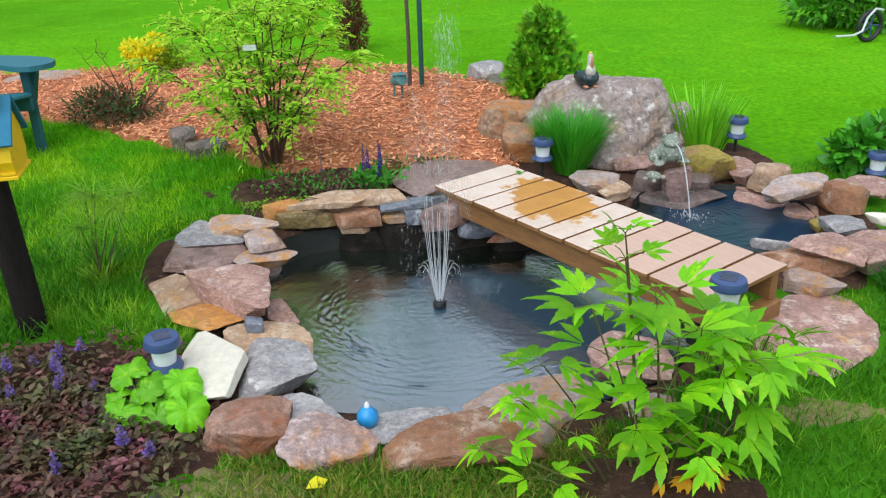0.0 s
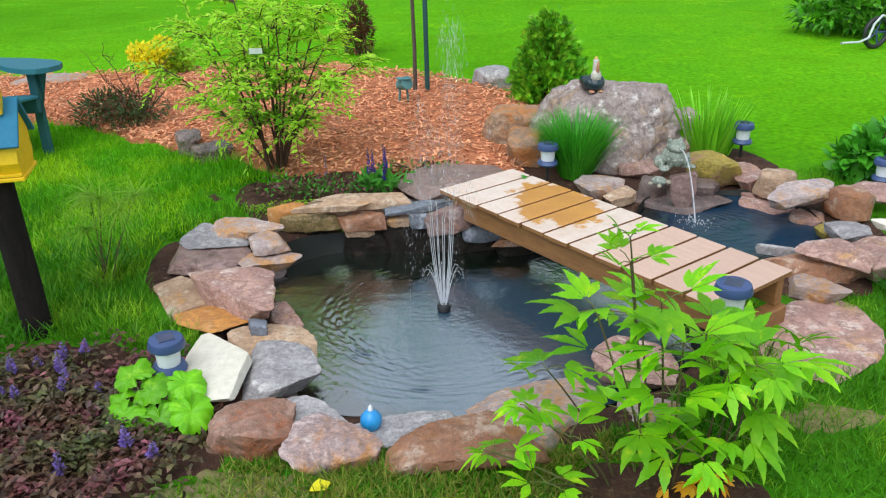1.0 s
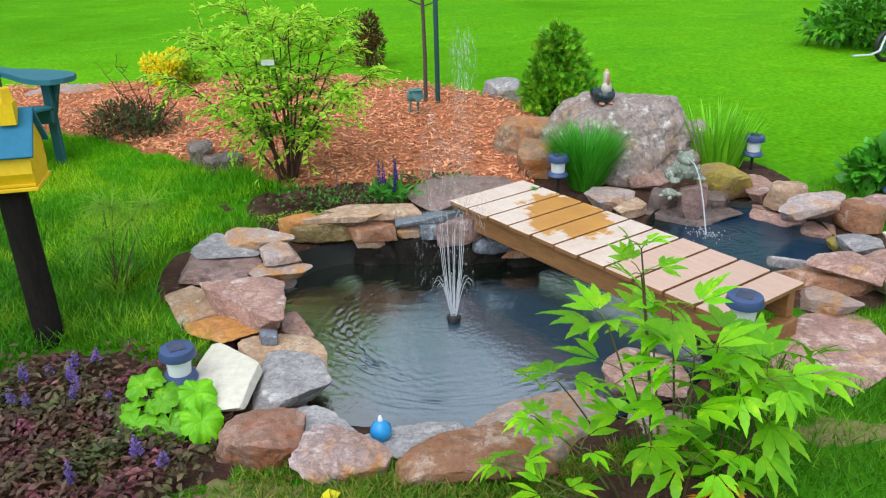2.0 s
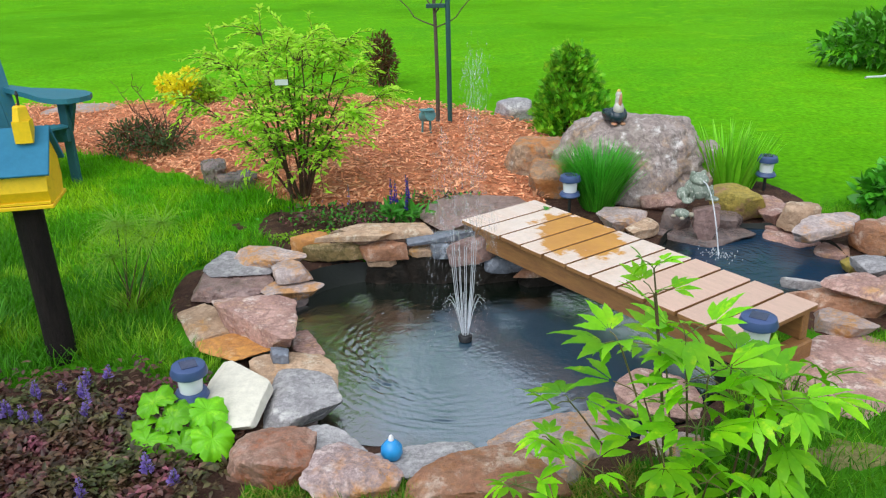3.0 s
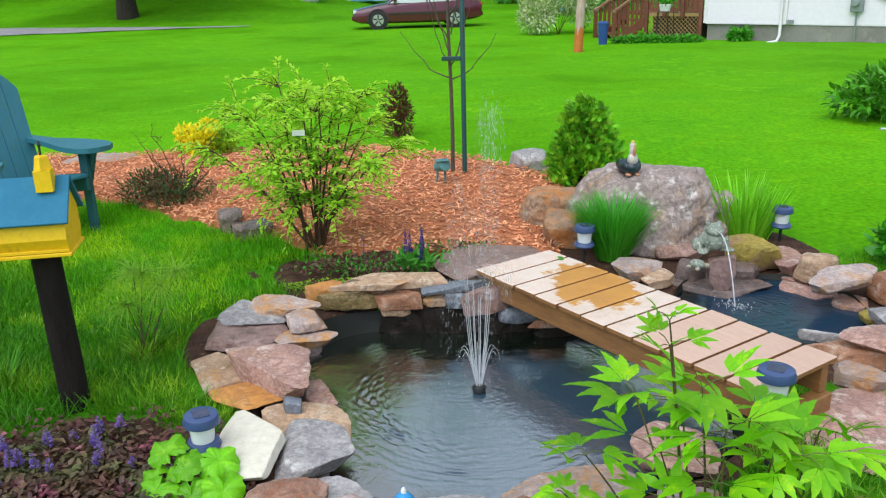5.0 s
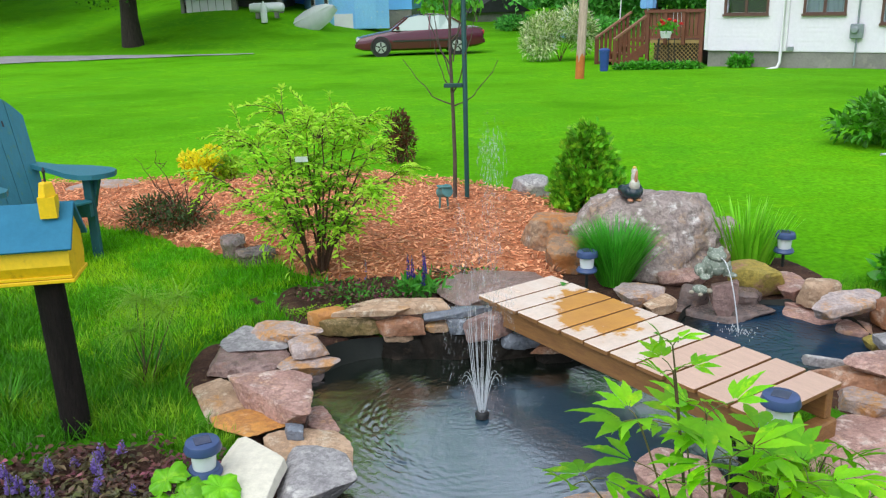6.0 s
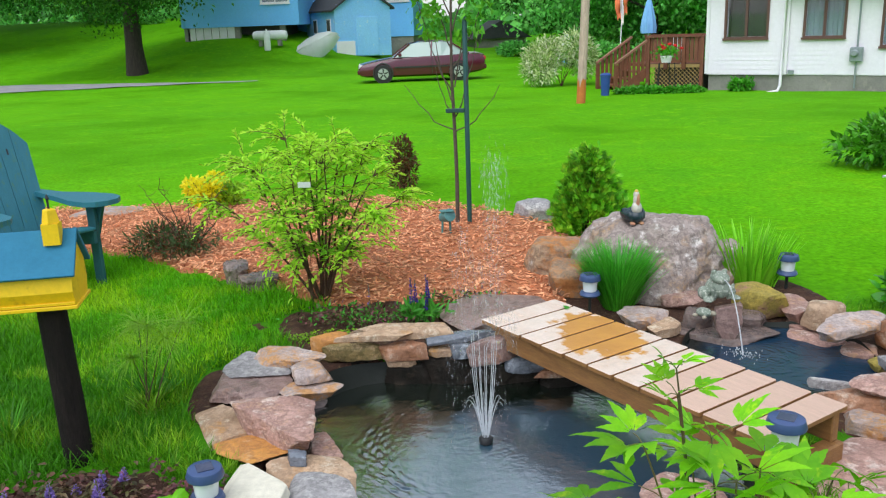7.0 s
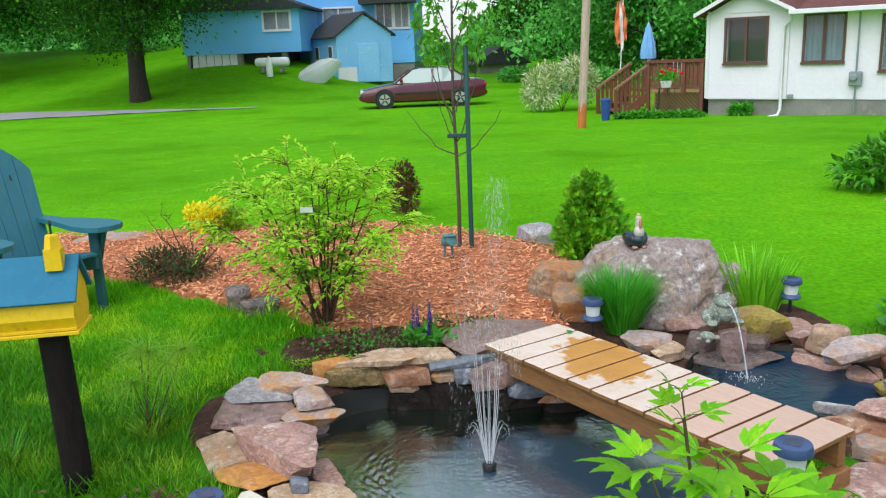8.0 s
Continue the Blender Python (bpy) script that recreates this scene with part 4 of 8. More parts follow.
# ---- solar lamps ----
def solar_lamp(x, y, z, stake, yaw, scale=1.0, lean=0.0, label="navy blue plastic solar garden lamp with a clear lens"):
    """z: the height of the stake's foot; stake: the length to the head."""
    lamp = thing("solar_lamp", pose(x, y, z, lean, lean * 0.5, yaw), label, "garden lamp", "solar lamps round the pond")
    s = scale
    part("stake", lathe([(0.004, -0.05), (0.009 * s, 0.0), (0.009 * s, stake)], 10), M_BLACK, lamp, smooth=True)
    h = stake
    part("collar", lathe([(0.02 * s, h - 0.004), (0.054 * s, h), (0.058 * s, h + 0.008 * s), (0.050 * s, h + 0.024 * s), (0.040 * s, h + 0.026 * s)], 28), M_NAVY, lamp, smooth=True)
    part("lens", lathe([(0.037 * s, h + 0.0265 * s), (0.042 * s, h + 0.087 * s)], 28), M_LENS, lamp, "clear ribbed lens", smooth=True)
    part("lamp_core", lathe([(0.010 * s, h + 0.027 * s), (0.012 * s, h + 0.05 * s), (0.006 * s, h + 0.055 * s)], 12), M_NAVY, lamp, smooth=True)
    cap = part("cap", lathe([(0.044 * s, h + 0.0875 * s), (0.059 * s, h + 0.089 * s), (0.061 * s, h + 0.094 * s), (0.054 * s, h + 0.118 * s), (0.049 * s, h + 0.121 * s)], 28), M_NAVY, lamp, smooth=True)
    part("solar_panel", box(-0.026 * s, 0.026 * s, -0.026 * s, 0.026 * s, h + 0.1215 * s, h + 0.124 * s, 0.001), M_PANEL, cap)
    return lamp


solar_lamp(-0.945, 2.37, 0.0, 0.09, 30, 1.0, 2)
solar_lamp(0.497, 4.27, 0.02, 0.12, 10, 0.95)
solar_lamp(1.66, 4.70, 0.0, 0.105, -15, 0.98, 1)
solar_lamp(2.20, 4.12, 0.0, 0.07, 5, 0.95)
solar_lamp(0.868, 2.36, 0.0, 0.255, 60, 1.0)


# ---- fountain ----
fountain = thing("fountain", pose(-0.05, 3.10, -0.10), "black floating fountain head throwing thin jets", "fountain")
part("nozzle", lathe([(0.020, -0.06), (0.020, 0.0), (0.027, 0.004), (0.029, 0.022), (0.024, 0.030), (0.016, 0.031)], 24), M_BLACK, fountain, smooth=True)
part("pump_stem", lathe([(0.03, -0.37), (0.012, -0.34), (0.012, -0.061)], 12), M_BLACK, fountain, smooth=True)


def jet(az, spread, drift, t0, t1, rise=4.62, n=14):
    t = np.linspace(t0, t1, n)
    r = spread * (1 - np.exp(-t / 0.07)) + 0.02 * t
    dx = drift * np.clip(t - 0.25, 0, 2) ** 1.5
    return np.stack([0.012 * np.cos(az) + r * np.cos(az) + dx, 0.012 * np.sin(az) + r * np.sin(az), 0.03 + rise * t - 4.9 * t * t], 1), t


drops = []
for q in range(11):
    az, sp = 2 * math.pi * q / 11 + 0.2, 0.050 + 0.012 * math.sin(q * 2.4)
    high = q in (0, 1, 10)
    rise = 4.65 if high else 3.6 + 0.45 * math.sin(q * 1.9)
    P, t = jet(az, sp, 0, 0, 0.10 + 0.015 * math.sin(q * 5.1))
    V, F = tube(P, np.linspace(0.0019, 0.0012, len(P)), 6)
    solid("jet", V, F, M_SPRAY, fountain, label="thin white jet of water")
    P, t = jet(az, sp * (0.8 if high else 1.0), -0.02 if high else -0.24, 0.09, 0.95, rise, n=520 if high else 240)
    keep = rng.random(len(P)) < np.where(t < 0.3, 0.8, 0.5)
    P = P[keep & (P[:, 2] > 0.01)]
    drops.append(P + rng.normal(size=P.shape) * ((0.024, 0.024, 0.04) if high else (0.008, 0.008, 0.02)))
for q in range(12):
    az = 2 * math.pi * q / 12 + 0.1
    t = np.linspace(0, 1, 12)
    r = 0.012 + 0.066 * t
    P = np.stack([r * np.cos(az), r * np.sin(az), 0.03 + 0.60 * t - 0.42 * t * t - 0.03 * t ** 6], 1)
    P[:, 2] = 0.03 + 0.165 * np.sin(t * 2.0)
    V, F = tube(P, np.linspace(0.0013, 0.0007, 12), 5)
    solid("low_jet", V, F, M_SPRAY, fountain, label="low arching jet of water")
    e = P[-1] + np.stack([rng.random(7) * 0.03 * np.cos(az), rng.random(7) * 0.03 * np.sin(az), -rng.random(7) ** 2 * 0.14], 1)
    drops.append(e + rng.normal(size=e.shape) * 0.006)
for dx, dy, top in ((-0.13, 0.02, 0.80), (-0.10, -0.02, 0.95), (0.04, 0.03, 1.0), (0.085, 0.0, 0.75), (0.13, -0.02, 0.6)):
    z = 0.40 + (top - 0.40) * rng.random(90)
    drops.append(np.stack([dx * (1.0 - 0.25 * z) + rng.normal(size=90) * 0.012, dy + rng.normal(size=90) * 0.012, z], 1))
D = np.concatenate(drops)
s = 0.0005 + 0.0005 * rng.random(len(D))
OCT = np.array([(0.8, 0, 0), (-0.8, 0, 0), (0, 0.8, 0), (0, -0.8, 0), (0, 0, 15.0), (0, 0, -15.0)])
OCT_F = np.array([(0, 2, 4), (2, 1, 4), (1, 3, 4), (3, 0, 4), (2, 0, 5), (1, 2, 5), (3, 1, 5), (0, 3, 5)])
solid("spray", (D[:, None] + s[:, None, None] * OCT[None]).reshape(-1, 3), ((np.arange(len(D)) * 6)[:, None, None] + OCT_F[None]).reshape(-1, 3), M_MIST, fountain,
      label="fine falling spray of drops")


# ---- figures ----
def blob(bm, c, r, rot=(0, 0, 0), mi=0, sub=3):
    g = bmesh.ops.create_icosphere(bm, subdivisions=sub, radius=1)
    m = pose(*c, *rot) @ Matrix.Diagonal((*r, 1))
    bmesh.ops.transform(bm, matrix=m, verts=g["verts"])
    for f in {f for v in g["verts"] for f in v.link_faces}:
        f.material_index = mi


def figure(name, bm, mats, m, label, category):
    ob = part(name, bm, mats[0], None, "", True, 60)
    for x in mats[1:]:
        ob.data.materials.append(x)
    ob.matrix_basis = m
    return tagged(ob, label, category)


M_BIRD = material("glazed_dark_figure", (0.010, 0.022, 0.035), (0.02, 0.045, 0.05), 14, rough=0.25, grain=0.2)
M_BIRD_W = material("glazed_white_figure", (0.62, 0.60, 0.52), (0.42, 0.38, 0.34), 22, rough=0.3, grain=0.15)
M_BEAK = material("glazed_beak", (0.50, 0.20, 0.13), (0.55, 0.30, 0.16), 18, rough=0.35)
M_CREST = material("glazed_crest", (0.72, 0.52, 0.10), (0.62, 0.40, 0.08), 18, rough=0.35)
bm = bmesh.new()
blob(bm, (0, 0, 0.055), (0.062, 0.085, 0.055))
blob(bm, (0.048, 0.01, 0.06), (0.026, 0.075, 0.042), (0, 0, -8))
blob(bm, (-0.048, 0.01, 0.06), (0.026, 0.075, 0.042), (0, 0, 8))
blob(bm, (0, 0.085, 0.05), (0.03, 0.05, 0.018), (15, 0, 0))
blob(bm, (0, -0.04, 0.105), (0.034, 0.034, 0.05), (8, 0, 0), 1)
blob(bm, (0, -0.035, 0.155), (0.022, 0.024, 0.05), (0, 0, 0), 1)
blob(bm, (0, -0.03, 0.195), (0.020, 0.022, 0.024), (0, 0, 0), 1)
blob(bm, (0, -0.062, 0.150), (0.011, 0.013, 0.062), (12, 0, 0), 2)
blob(bm, (0, -0.030, 0.217), (0.012, 0.014, 0.012), (0, 0, 0), 3)
for s_ in (-1, 1):
    blob(bm, (0.028 * s_, -0.05, 0.012), (0.018, 0.03, 0.010), (0, 0, 0), 2, 2)

def top_of(ob, x, y, reach):
    """The height of a stone near (x, y)."""
    V = np.array([(ob.matrix_basis @ v.co)[:] for v in ob.data.vertices])
    near = np.hypot(V[:, 0] - x, V[:, 1] - y) < reach
    return float(np.median(V[near & (V[:, 2] > 0.15), 2]))


figure("bird_statue", bm, [M_BIRD, M_BIRD_W, M_BEAK, M_CREST], pose(0.795, 4.73, top_of(rock_big, 0.795, 4.73, 0.06) - 0.002, 0, 0, 12) @ Matrix.Scale(0.88, 4), "glazed dark water bird figure with a pale neck on the boulder", "statue")

M_FROG = material("weathered_frog", (0.27, 0.31, 0.25), (0.14, 0.18, 0.14), 30, (0.48, 0.49, 0.42), 0.56, 60, rough=0.7, bump=0.5, grain=0.25, fine=120)
M_FROG_B = material("frog_belly", (0.38, 0.33, 0.25), (0.30, 0.27, 0.20), 20, rough=0.7, grain=0.2)
bm = bmesh.new()
blob(bm, (0, 0.01, 0.055), (0.055, 0.060, 0.055), (-20, 0, 0))
blob(bm, (0, -0.028, 0.055), (0.042, 0.035, 0.045), (-10, 0, 0), 1)
blob(bm, (0, -0.015, 0.112), (0.046, 0.052, 0.026), (12, 0, 0))
for s_ in (-1, 1):
    blob(bm, (0.028 * s_, -0.005, 0.138), (0.014, 0.014, 0.014), (0, 0, 0), 0, 2)
    blob(bm, (0.062 * s_, 0.02, 0.030), (0.030, 0.048, 0.032), (0, 0, 20 * s_))
    blob(bm, (0.066 * s_, -0.035, 0.012), (0.026, 0.040, 0.012), (0, 0, 25 * s_))
    blob(bm, (0.044 * s_, -0.042, 0.045), (0.013, 0.014, 0.045), (10, 15 * s_, 0))
frog = figure("frog_statue", bm, [M_FROG], pose(1.085, 3.99, 0.205, 0, 0, 14), "grey-green weathered frog spouting water on the stones", "statue")
skin = frog.modifiers.new("one_skin", 'REMESH')
skin.mode, skin.voxel_size, skin.use_smooth_shade = 'VOXEL', 0.0035, True
bm = bmesh.new()
blob(bm, (0, 0, 0.03), (0.045, 0.055, 0.03))
blob(bm, (0.02, -0.06, 0.03), (0.018, 0.022, 0.018), (0, 0, 0), 1, 2)
for a, b in ((1, 1), (-1, 1), (1, -1), (-1, -1)):
    blob(bm, (0.042 * a, 0.035 * b, 0.012), (0.02, 0.016, 0.012), (0, 0, 30 * a * b), 1, 2)
figure("turtle_statue", bm, [M_FROG, M_FROG_B], pose(1.00, 3.90, 0.145, 0, 0, 40) @ Matrix.Scale(0.72, 4), "small grey-green turtle figure beside the frog", "statue")

t = np.linspace(0, 1, 16)
V, F = tube(np.stack([1.095 + 0.06 * t, 3.925 - 0.17 * t, 0.318 + 0.03 * t - 0.36 * t * t], 1), np.linspace(0.0024, 0.0038, 16), 7)
spout = solid("water_spout", V, F, M_SPRAY)
tagged(spout, "thin stream of water falling from the frog's mouth", "water jet")
D = rng.normal(size=(90, 3)) * (0.035, 0.035, 0.006) + (1.155, 3.755, 0.008)
D[:, 2] = np.abs(D[:, 2] - 0.008) + 0.006
s = 0.0015 + 0.002 * rng.random(90)
splash = solid("splash", (D[:, None] + s[:, None, None] * (OCT * (1, 1, 0.13))[None]).reshape(-1, 3), ((np.arange(90) * 6)[:, None, None] + OCT_F[None]).reshape(-1, 3), M_SPRAY)
tagged(splash, "white splash where the stream falls in", "splash", kind="stuff")

M_FLOAT = material("blue_plastic", (0.02, 0.26, 0.62), (0.03, 0.32, 0.68), 8, rough=0.3, grain=0.05)
M_WHITE = material("white_plastic", (0.75, 0.76, 0.78), (0.68, 0.70, 0.72), 8, rough=0.4, grain=0.05)
fl = thing("pond_float", pose(-0.262, 2.13, 0.035, 0, 0, 20), "small blue plastic float with a white tip on the water", "float")
part("float_body", lathe([(0.006, -0.02), (0.026, -0.012), (0.034, 0.005), (0.032, 0.025), (0.018, 0.042), (0.009, 0.048)], 20), M_FLOAT, fl, smooth=True)
part("tip", lathe([(0.009, 0.0485), (0.008, 0.058), (0.003, 0.066)], 10), M_WHITE, fl, smooth=True)


# ---- pole, spotlight ----
pole = thing("feeder_pole", pose(-0.19, 6.26, 0.0), "dark green metal garden pole with a short cross arm", "pole")
part("shaft", lathe([(0.018, -0.05), (0.018, 1.56), (0.006, 1.60)], 14), M_STAKE, pole, smooth=True)
part("cross_arm", box(-0.155, -0.018, -0.014, 0.014, 0.915, 0.945, 0.004), M_STAKE, pole)
part("foot_plate", box(-0.05, 0.05, -0.05, 0.05, 0.02, 0.05, 0.006), M_STAKE, pole)

spot = thing("garden_spotlight", pose(-0.35, 5.94, 0.075, 0, 0, 15), "small green garden spotlight on two legs in the mulch", "spotlight")
b = lathe([(0.018, -0.05), (0.036, -0.045), (0.045, 0.03), (0.048, 0.05), (0.040, 0.052)], 20)
bmesh.ops.rotate(b, verts=b.verts, matrix=Euler((radians(70), 0, radians(25))).to_matrix())
bmesh.ops.translate(b, verts=b.verts, vec=(0, 0, 0.13))
part("lamp_head", b, M_SPOT, spot, smooth=True)
for s_ in (-1, 1):
    part("leg", beam((0.026 * s_, 0, 0.105), (0.034 * s_, 0.01, -0.05), 0.014, 0.012, 0.002), M_SPOT, spot)
part("visor", box(-0.05, 0.05, -0.06, 0.01, 0.172, 0.180, 0.002), M_SPOT, spot)


# ---- bird house ----
bird = thing("bird_house", pose(-1.60, 2.775, 0.0, 0, 0, 13), "yellow bird house with a blue roof on a dark post", "bird house")
V, F = tube([(0.022, 0, -0.05), (0.019, 0, 0.2), (0.012, 0.0, 0.45), (0.008, 0, 0.6355)], [0.053, 0.052, 0.051, 0.050], 20)
solid("post", V, F, M_POST, bird, label="round creosoted post")
body = prism([(-0.085, 0.650), (0.085, 0.650), (0.105, 0.70), (0.095, 0.775), (0.0, 0.885), (-0.095, 0.775), (-0.105, 0.70)], -0.34, 0.118)
bmesh.ops.transform(body, matrix=Matrix(((0, 0, 1, 0), (1, 0, 0, 0), (0, 1, 0, 0), (0, 0, 0, 1))), verts=body.verts)
part("body", body, M_YELLOW, bird, "yellow painted wooden box")
for s_ in (-1, 1):
    r = box(-0.36, 0.135, 0.0, 0.185, -0.006, 0.006, 0.002)
    bmesh.ops.rotate(r, verts=r.verts, matrix=Euler((radians(-49), 0, 0)).to_matrix())
    if s_ < 0:
        bmesh.ops.scale(r, verts=r.verts, vec=(1, -1, 1))
    bmesh.ops.translate(r, verts=r.verts, vec=(0, 0, 0.900))
    part("roof_board", r, M_ROOFBLUE, bird, "blue painted roof board")
part("floor_board", box(-0.35, 0.125, -0.10, 0.10, 0.636, 0.6495, 0.002), M_YELLOW, bird)
part("trim_strip", box(-0.34, 0.118, -0.097, -0.090, 0.652, 0.662, 0.001), M_YELLOW, bird)
ch = part("chimney", prism([(-0.028, -0.026), (0.028, -0.026), (0.028, 0.026), (-0.028, 0.026)], 0.865, 0.94), M_YELLOW, bird, "yellow block chimney")
ch.location = (0.062, -0.035, -0.005)
part("chimney_top", lathe([(0.030, 0.9405), (0.022, 0.985), (0.016, 0.99)], 4), M_YELLOW, ch)
part("finial", lathe([(0.004, 0.9905), (0.004, 1.02), (0.007, 1.026), (0.002, 1.04)], 8), M_BLACK, ch)


# ---- garden chair ----
chair = thing("adirondack_chair", pose(-2.947, 4.93, 0.0, 0, 0, -33.5), "weathered teal wooden adirondack chair on the grass", "chair")
for n in range(7):
    y = (n - 3) * 0.084
    top = [0.88 - 0.22 * (abs(n - 3 + k_) / 3.5) ** 2.2 for k_ in (0.5, 0, -0.5)]
    o = [(y - 0.0405, 0.0), (y + 0.0405, 0.0), (y * 1.12 + 0.0455, top[0]), (y * 1.12, top[1]), (y * 1.12 - 0.0455, top[2])]
    sl = prism(o, -0.009, 0.009)
    bmesh.ops.transform(sl, matrix=Matrix.Translation((-0.17, 0, 0.26)) @ Matrix(((0, -0.34, 0.94, 0), (1, 0, 0, 0), (0, 0.94, 0.34, 0), (0, 0, 0, 1))), verts=sl.verts)
    part("back_slat", sl, M_TEAL, chair)
# black blocks stand in for small dark slots in the back slats
for n in (1, 2, 4, 5):
    y = (n - 3) * 0.084 * 1.08
    sl = prism([(y - 0.005, 0.60), (y + 0.005, 0.60), (y + 0.005, 0.64), (y - 0.005, 0.64)], -0.0115, 0.0115)
    bmesh.ops.transform(sl, matrix=Matrix.Translation((-0.17, 0, 0.26)) @ Matrix(((0, -0.34, 0.94, 0), (1, 0, 0, 0), (0, 0.94, 0.34, 0), (0, 0, 0, 1))), verts=sl.verts)
    part("fixing_plug", sl, M_BLACK, chair, "dark block marking a slot in the slat")
for z, x in ((0.45, -0.262), (0.78, -0.382)):
    part("back_brace", beam((x, -0.29, z), (x, 0.29, z), 0.04, 0.02, 0.003), M_TEAL_DARK, chair)
for s_ in (-1, 1):
    arm = prism([(-0.42, 0.285), (-0.36, 0.275), (0.02, 0.24), (0.25, 0.205), (0.38, 0.215), (0.45, 0.26), (0.475, 0.33), (0.46, 0.41), (0.40, 0.465), (0.30, 0.485), (0.12, 0.45), (-0.10, 0.36), (-0.42, 0.335)], 0.545, 0.576)
    if s_ < 0:
        bmesh.ops.scale(arm, verts=arm.verts, vec=(1, -1, 1))
    part("armrest", arm, M_TEAL, chair)
    part("front_leg", box(0.24, 0.33, s_ * 0.325 - 0.012, s_ * 0.325 + 0.012, 0.0, 0.5445, 0.003), M_TEAL_DARK, chair)
    br = prism([(0.18, 0.544), (0.395, 0.544), (0.335, 0.42), (0.30, 0.34), (0.25, 0.34)], s_ * 0.325 + 0.013, s_ * 0.325 + 0.033)
    bmesh.ops.transform(br, matrix=Matrix(((1, 0, 0, 0), (0, 0, 1, 0), (0, 1, 0, 0), (0, 0, 0, 1))), verts=br.verts)
    part("arm_bracket", br, M_TEAL_DARK, chair)
    rail = prism([(0.36, 0.30), (0.36, 0.38), (-0.1, 0.33), (-0.62, 0.03), (-0.60, 0.0), (-0.50, 0.0), (0.0, 0.24)], s_ * 0.285 - 0.011, s_ * 0.285 + 0.011)
    bmesh.ops.transform(rail, matrix=Matrix(((1, 0, 0, 0), (0, 0, 1, 0), (0, 1, 0, 0), (0, 0, 0, 1))), verts=rail.verts)
    part("side_rail", rail, M_TEAL_DARK, chair)
for n in range(6):
    x = 0.33 - n * 0.083
    part("seat_slat", box(x - 0.036, x + 0.036, -0.29, 0.29, 0.385 - 0.012 * n, 0.403 - 0.012 * n, 0.003), M_TEAL, chair)
stone("pale", -3.45, 7.2, -0.01, 0.62, 0.42, 0.06, 10, boxy=5, cuts=6, label="flat pale stepping stone in the mulch")


# ---- plants ----
def scatter_grass(name, n, x0, x1, y0, y1, h, w, lean, mat, label, avoid=True, dense=None):
    P = np.stack([rng.uniform(x0, x1, n), rng.uniform(y0, y1, n)], 1)
    if avoid:
        k = (in_soil(P[:, 0], P[:, 1]) < 0.03) & ((in_bare(P[:, 0], P[:, 1]) < 0.0) | (rng.random(len(P)) < 0.4)) & (in_mulch(P[:, 0], P[:, 1]) < 0.0) & (pond_r(P[:, 0], P[:, 1]) > 1.02) & (basin_r(P[:, 0], P[:, 1]) > 1.05)
        for sx, sy, sw, sd in laid:
            k &= np.hypot((P[:, 0] - sx) / sw, (P[:, 1] - sy) / sd) > 0.98
        P = P[k]
    if dense is not None:
        P = P[rng.random(len(P)) < dense(P[:, 0], P[:, 1])]
    n = len(P)
    B = np.stack([P[:, 0], P[:, 1], land(P[:, 0], P[:, 1]) - 0.003], 1)
    d = rand_dirs(n) * lean + (0, 0, 1)
    d += 0.25 * np.stack([np.sin(P[:, 0] * 9 + P[:, 1] * 4), np.cos(P[:, 1] * 8), 0 * P[:, 0]], 1) * lean
    patch = 0.75 + 0.35 * np.sin(P[:, 0] * 3.1 + 1.3 * np.sin(P[:, 1] * 2.3)) * np.sin(P[:, 1] * 2.7 + 0.6)
    L = h * (0.45 + 0.75 * rng.random(n)) * patch
    V, F = spread(B, d, rand_dirs(n) * (1, 1, 0.1), L, w * (0.7 + 0.6 * rng.random(n)), BLADE, BLADE_F, 0.55)
    return tagged(solid(name, V, F, mat), label, "grass", kind="stuff")


scatter_grass("grass", 120000, -4.6, -0.85, 1.0, 5.9, 0.095, 0.0042, 0.5, M_GRASS_PALE, "long pale green uncut grass before the mulch", True, lambda x, y: smooth01(-4.6, -3.2, x) * smooth01(3.5, 4.4, y + 0.3 * np.sin(3 * x)))
scatter_grass("grass", 95000, -4.6, -0.85, 1.0, 4.8, 0.095, 0.0042, 0.5, M_GRASS, "long grass beside the pond, its green darkened for shade", True, lambda x, y: smooth01(-4.6, -3.2, x) * smooth01(1.0, 2.3, y) * smooth01(4.4, 3.5, y + 0.3 * np.sin(3 * x)))
scatter_grass("grass", 130000, 0.45, 4.4, 0.5, 4.6, 0.072, 0.0038, 0.55, M_GRASS, "grass beside the bridge", True, lambda x, y: smooth01(4.4, 2.6, x) * smooth01(0.5, 1.6, y) * smooth01(4.6, 4.0, y))
scatter_grass("grass", 40000, -1.2, 0.9, 0.5, 2.25, 0.058, 0.0036, 0.55, M_GRASS, "grass in front of the pond stones", True, lambda x, y: smooth01(0.5, 1.5, y))
scatter_grass("dry_grass", 15000, -0.7, 0.6, 1.5, 2.1, 0.06, 0.004, 0.8, M_GRASS_DRY, "thin yellowed grass in front of the stones")

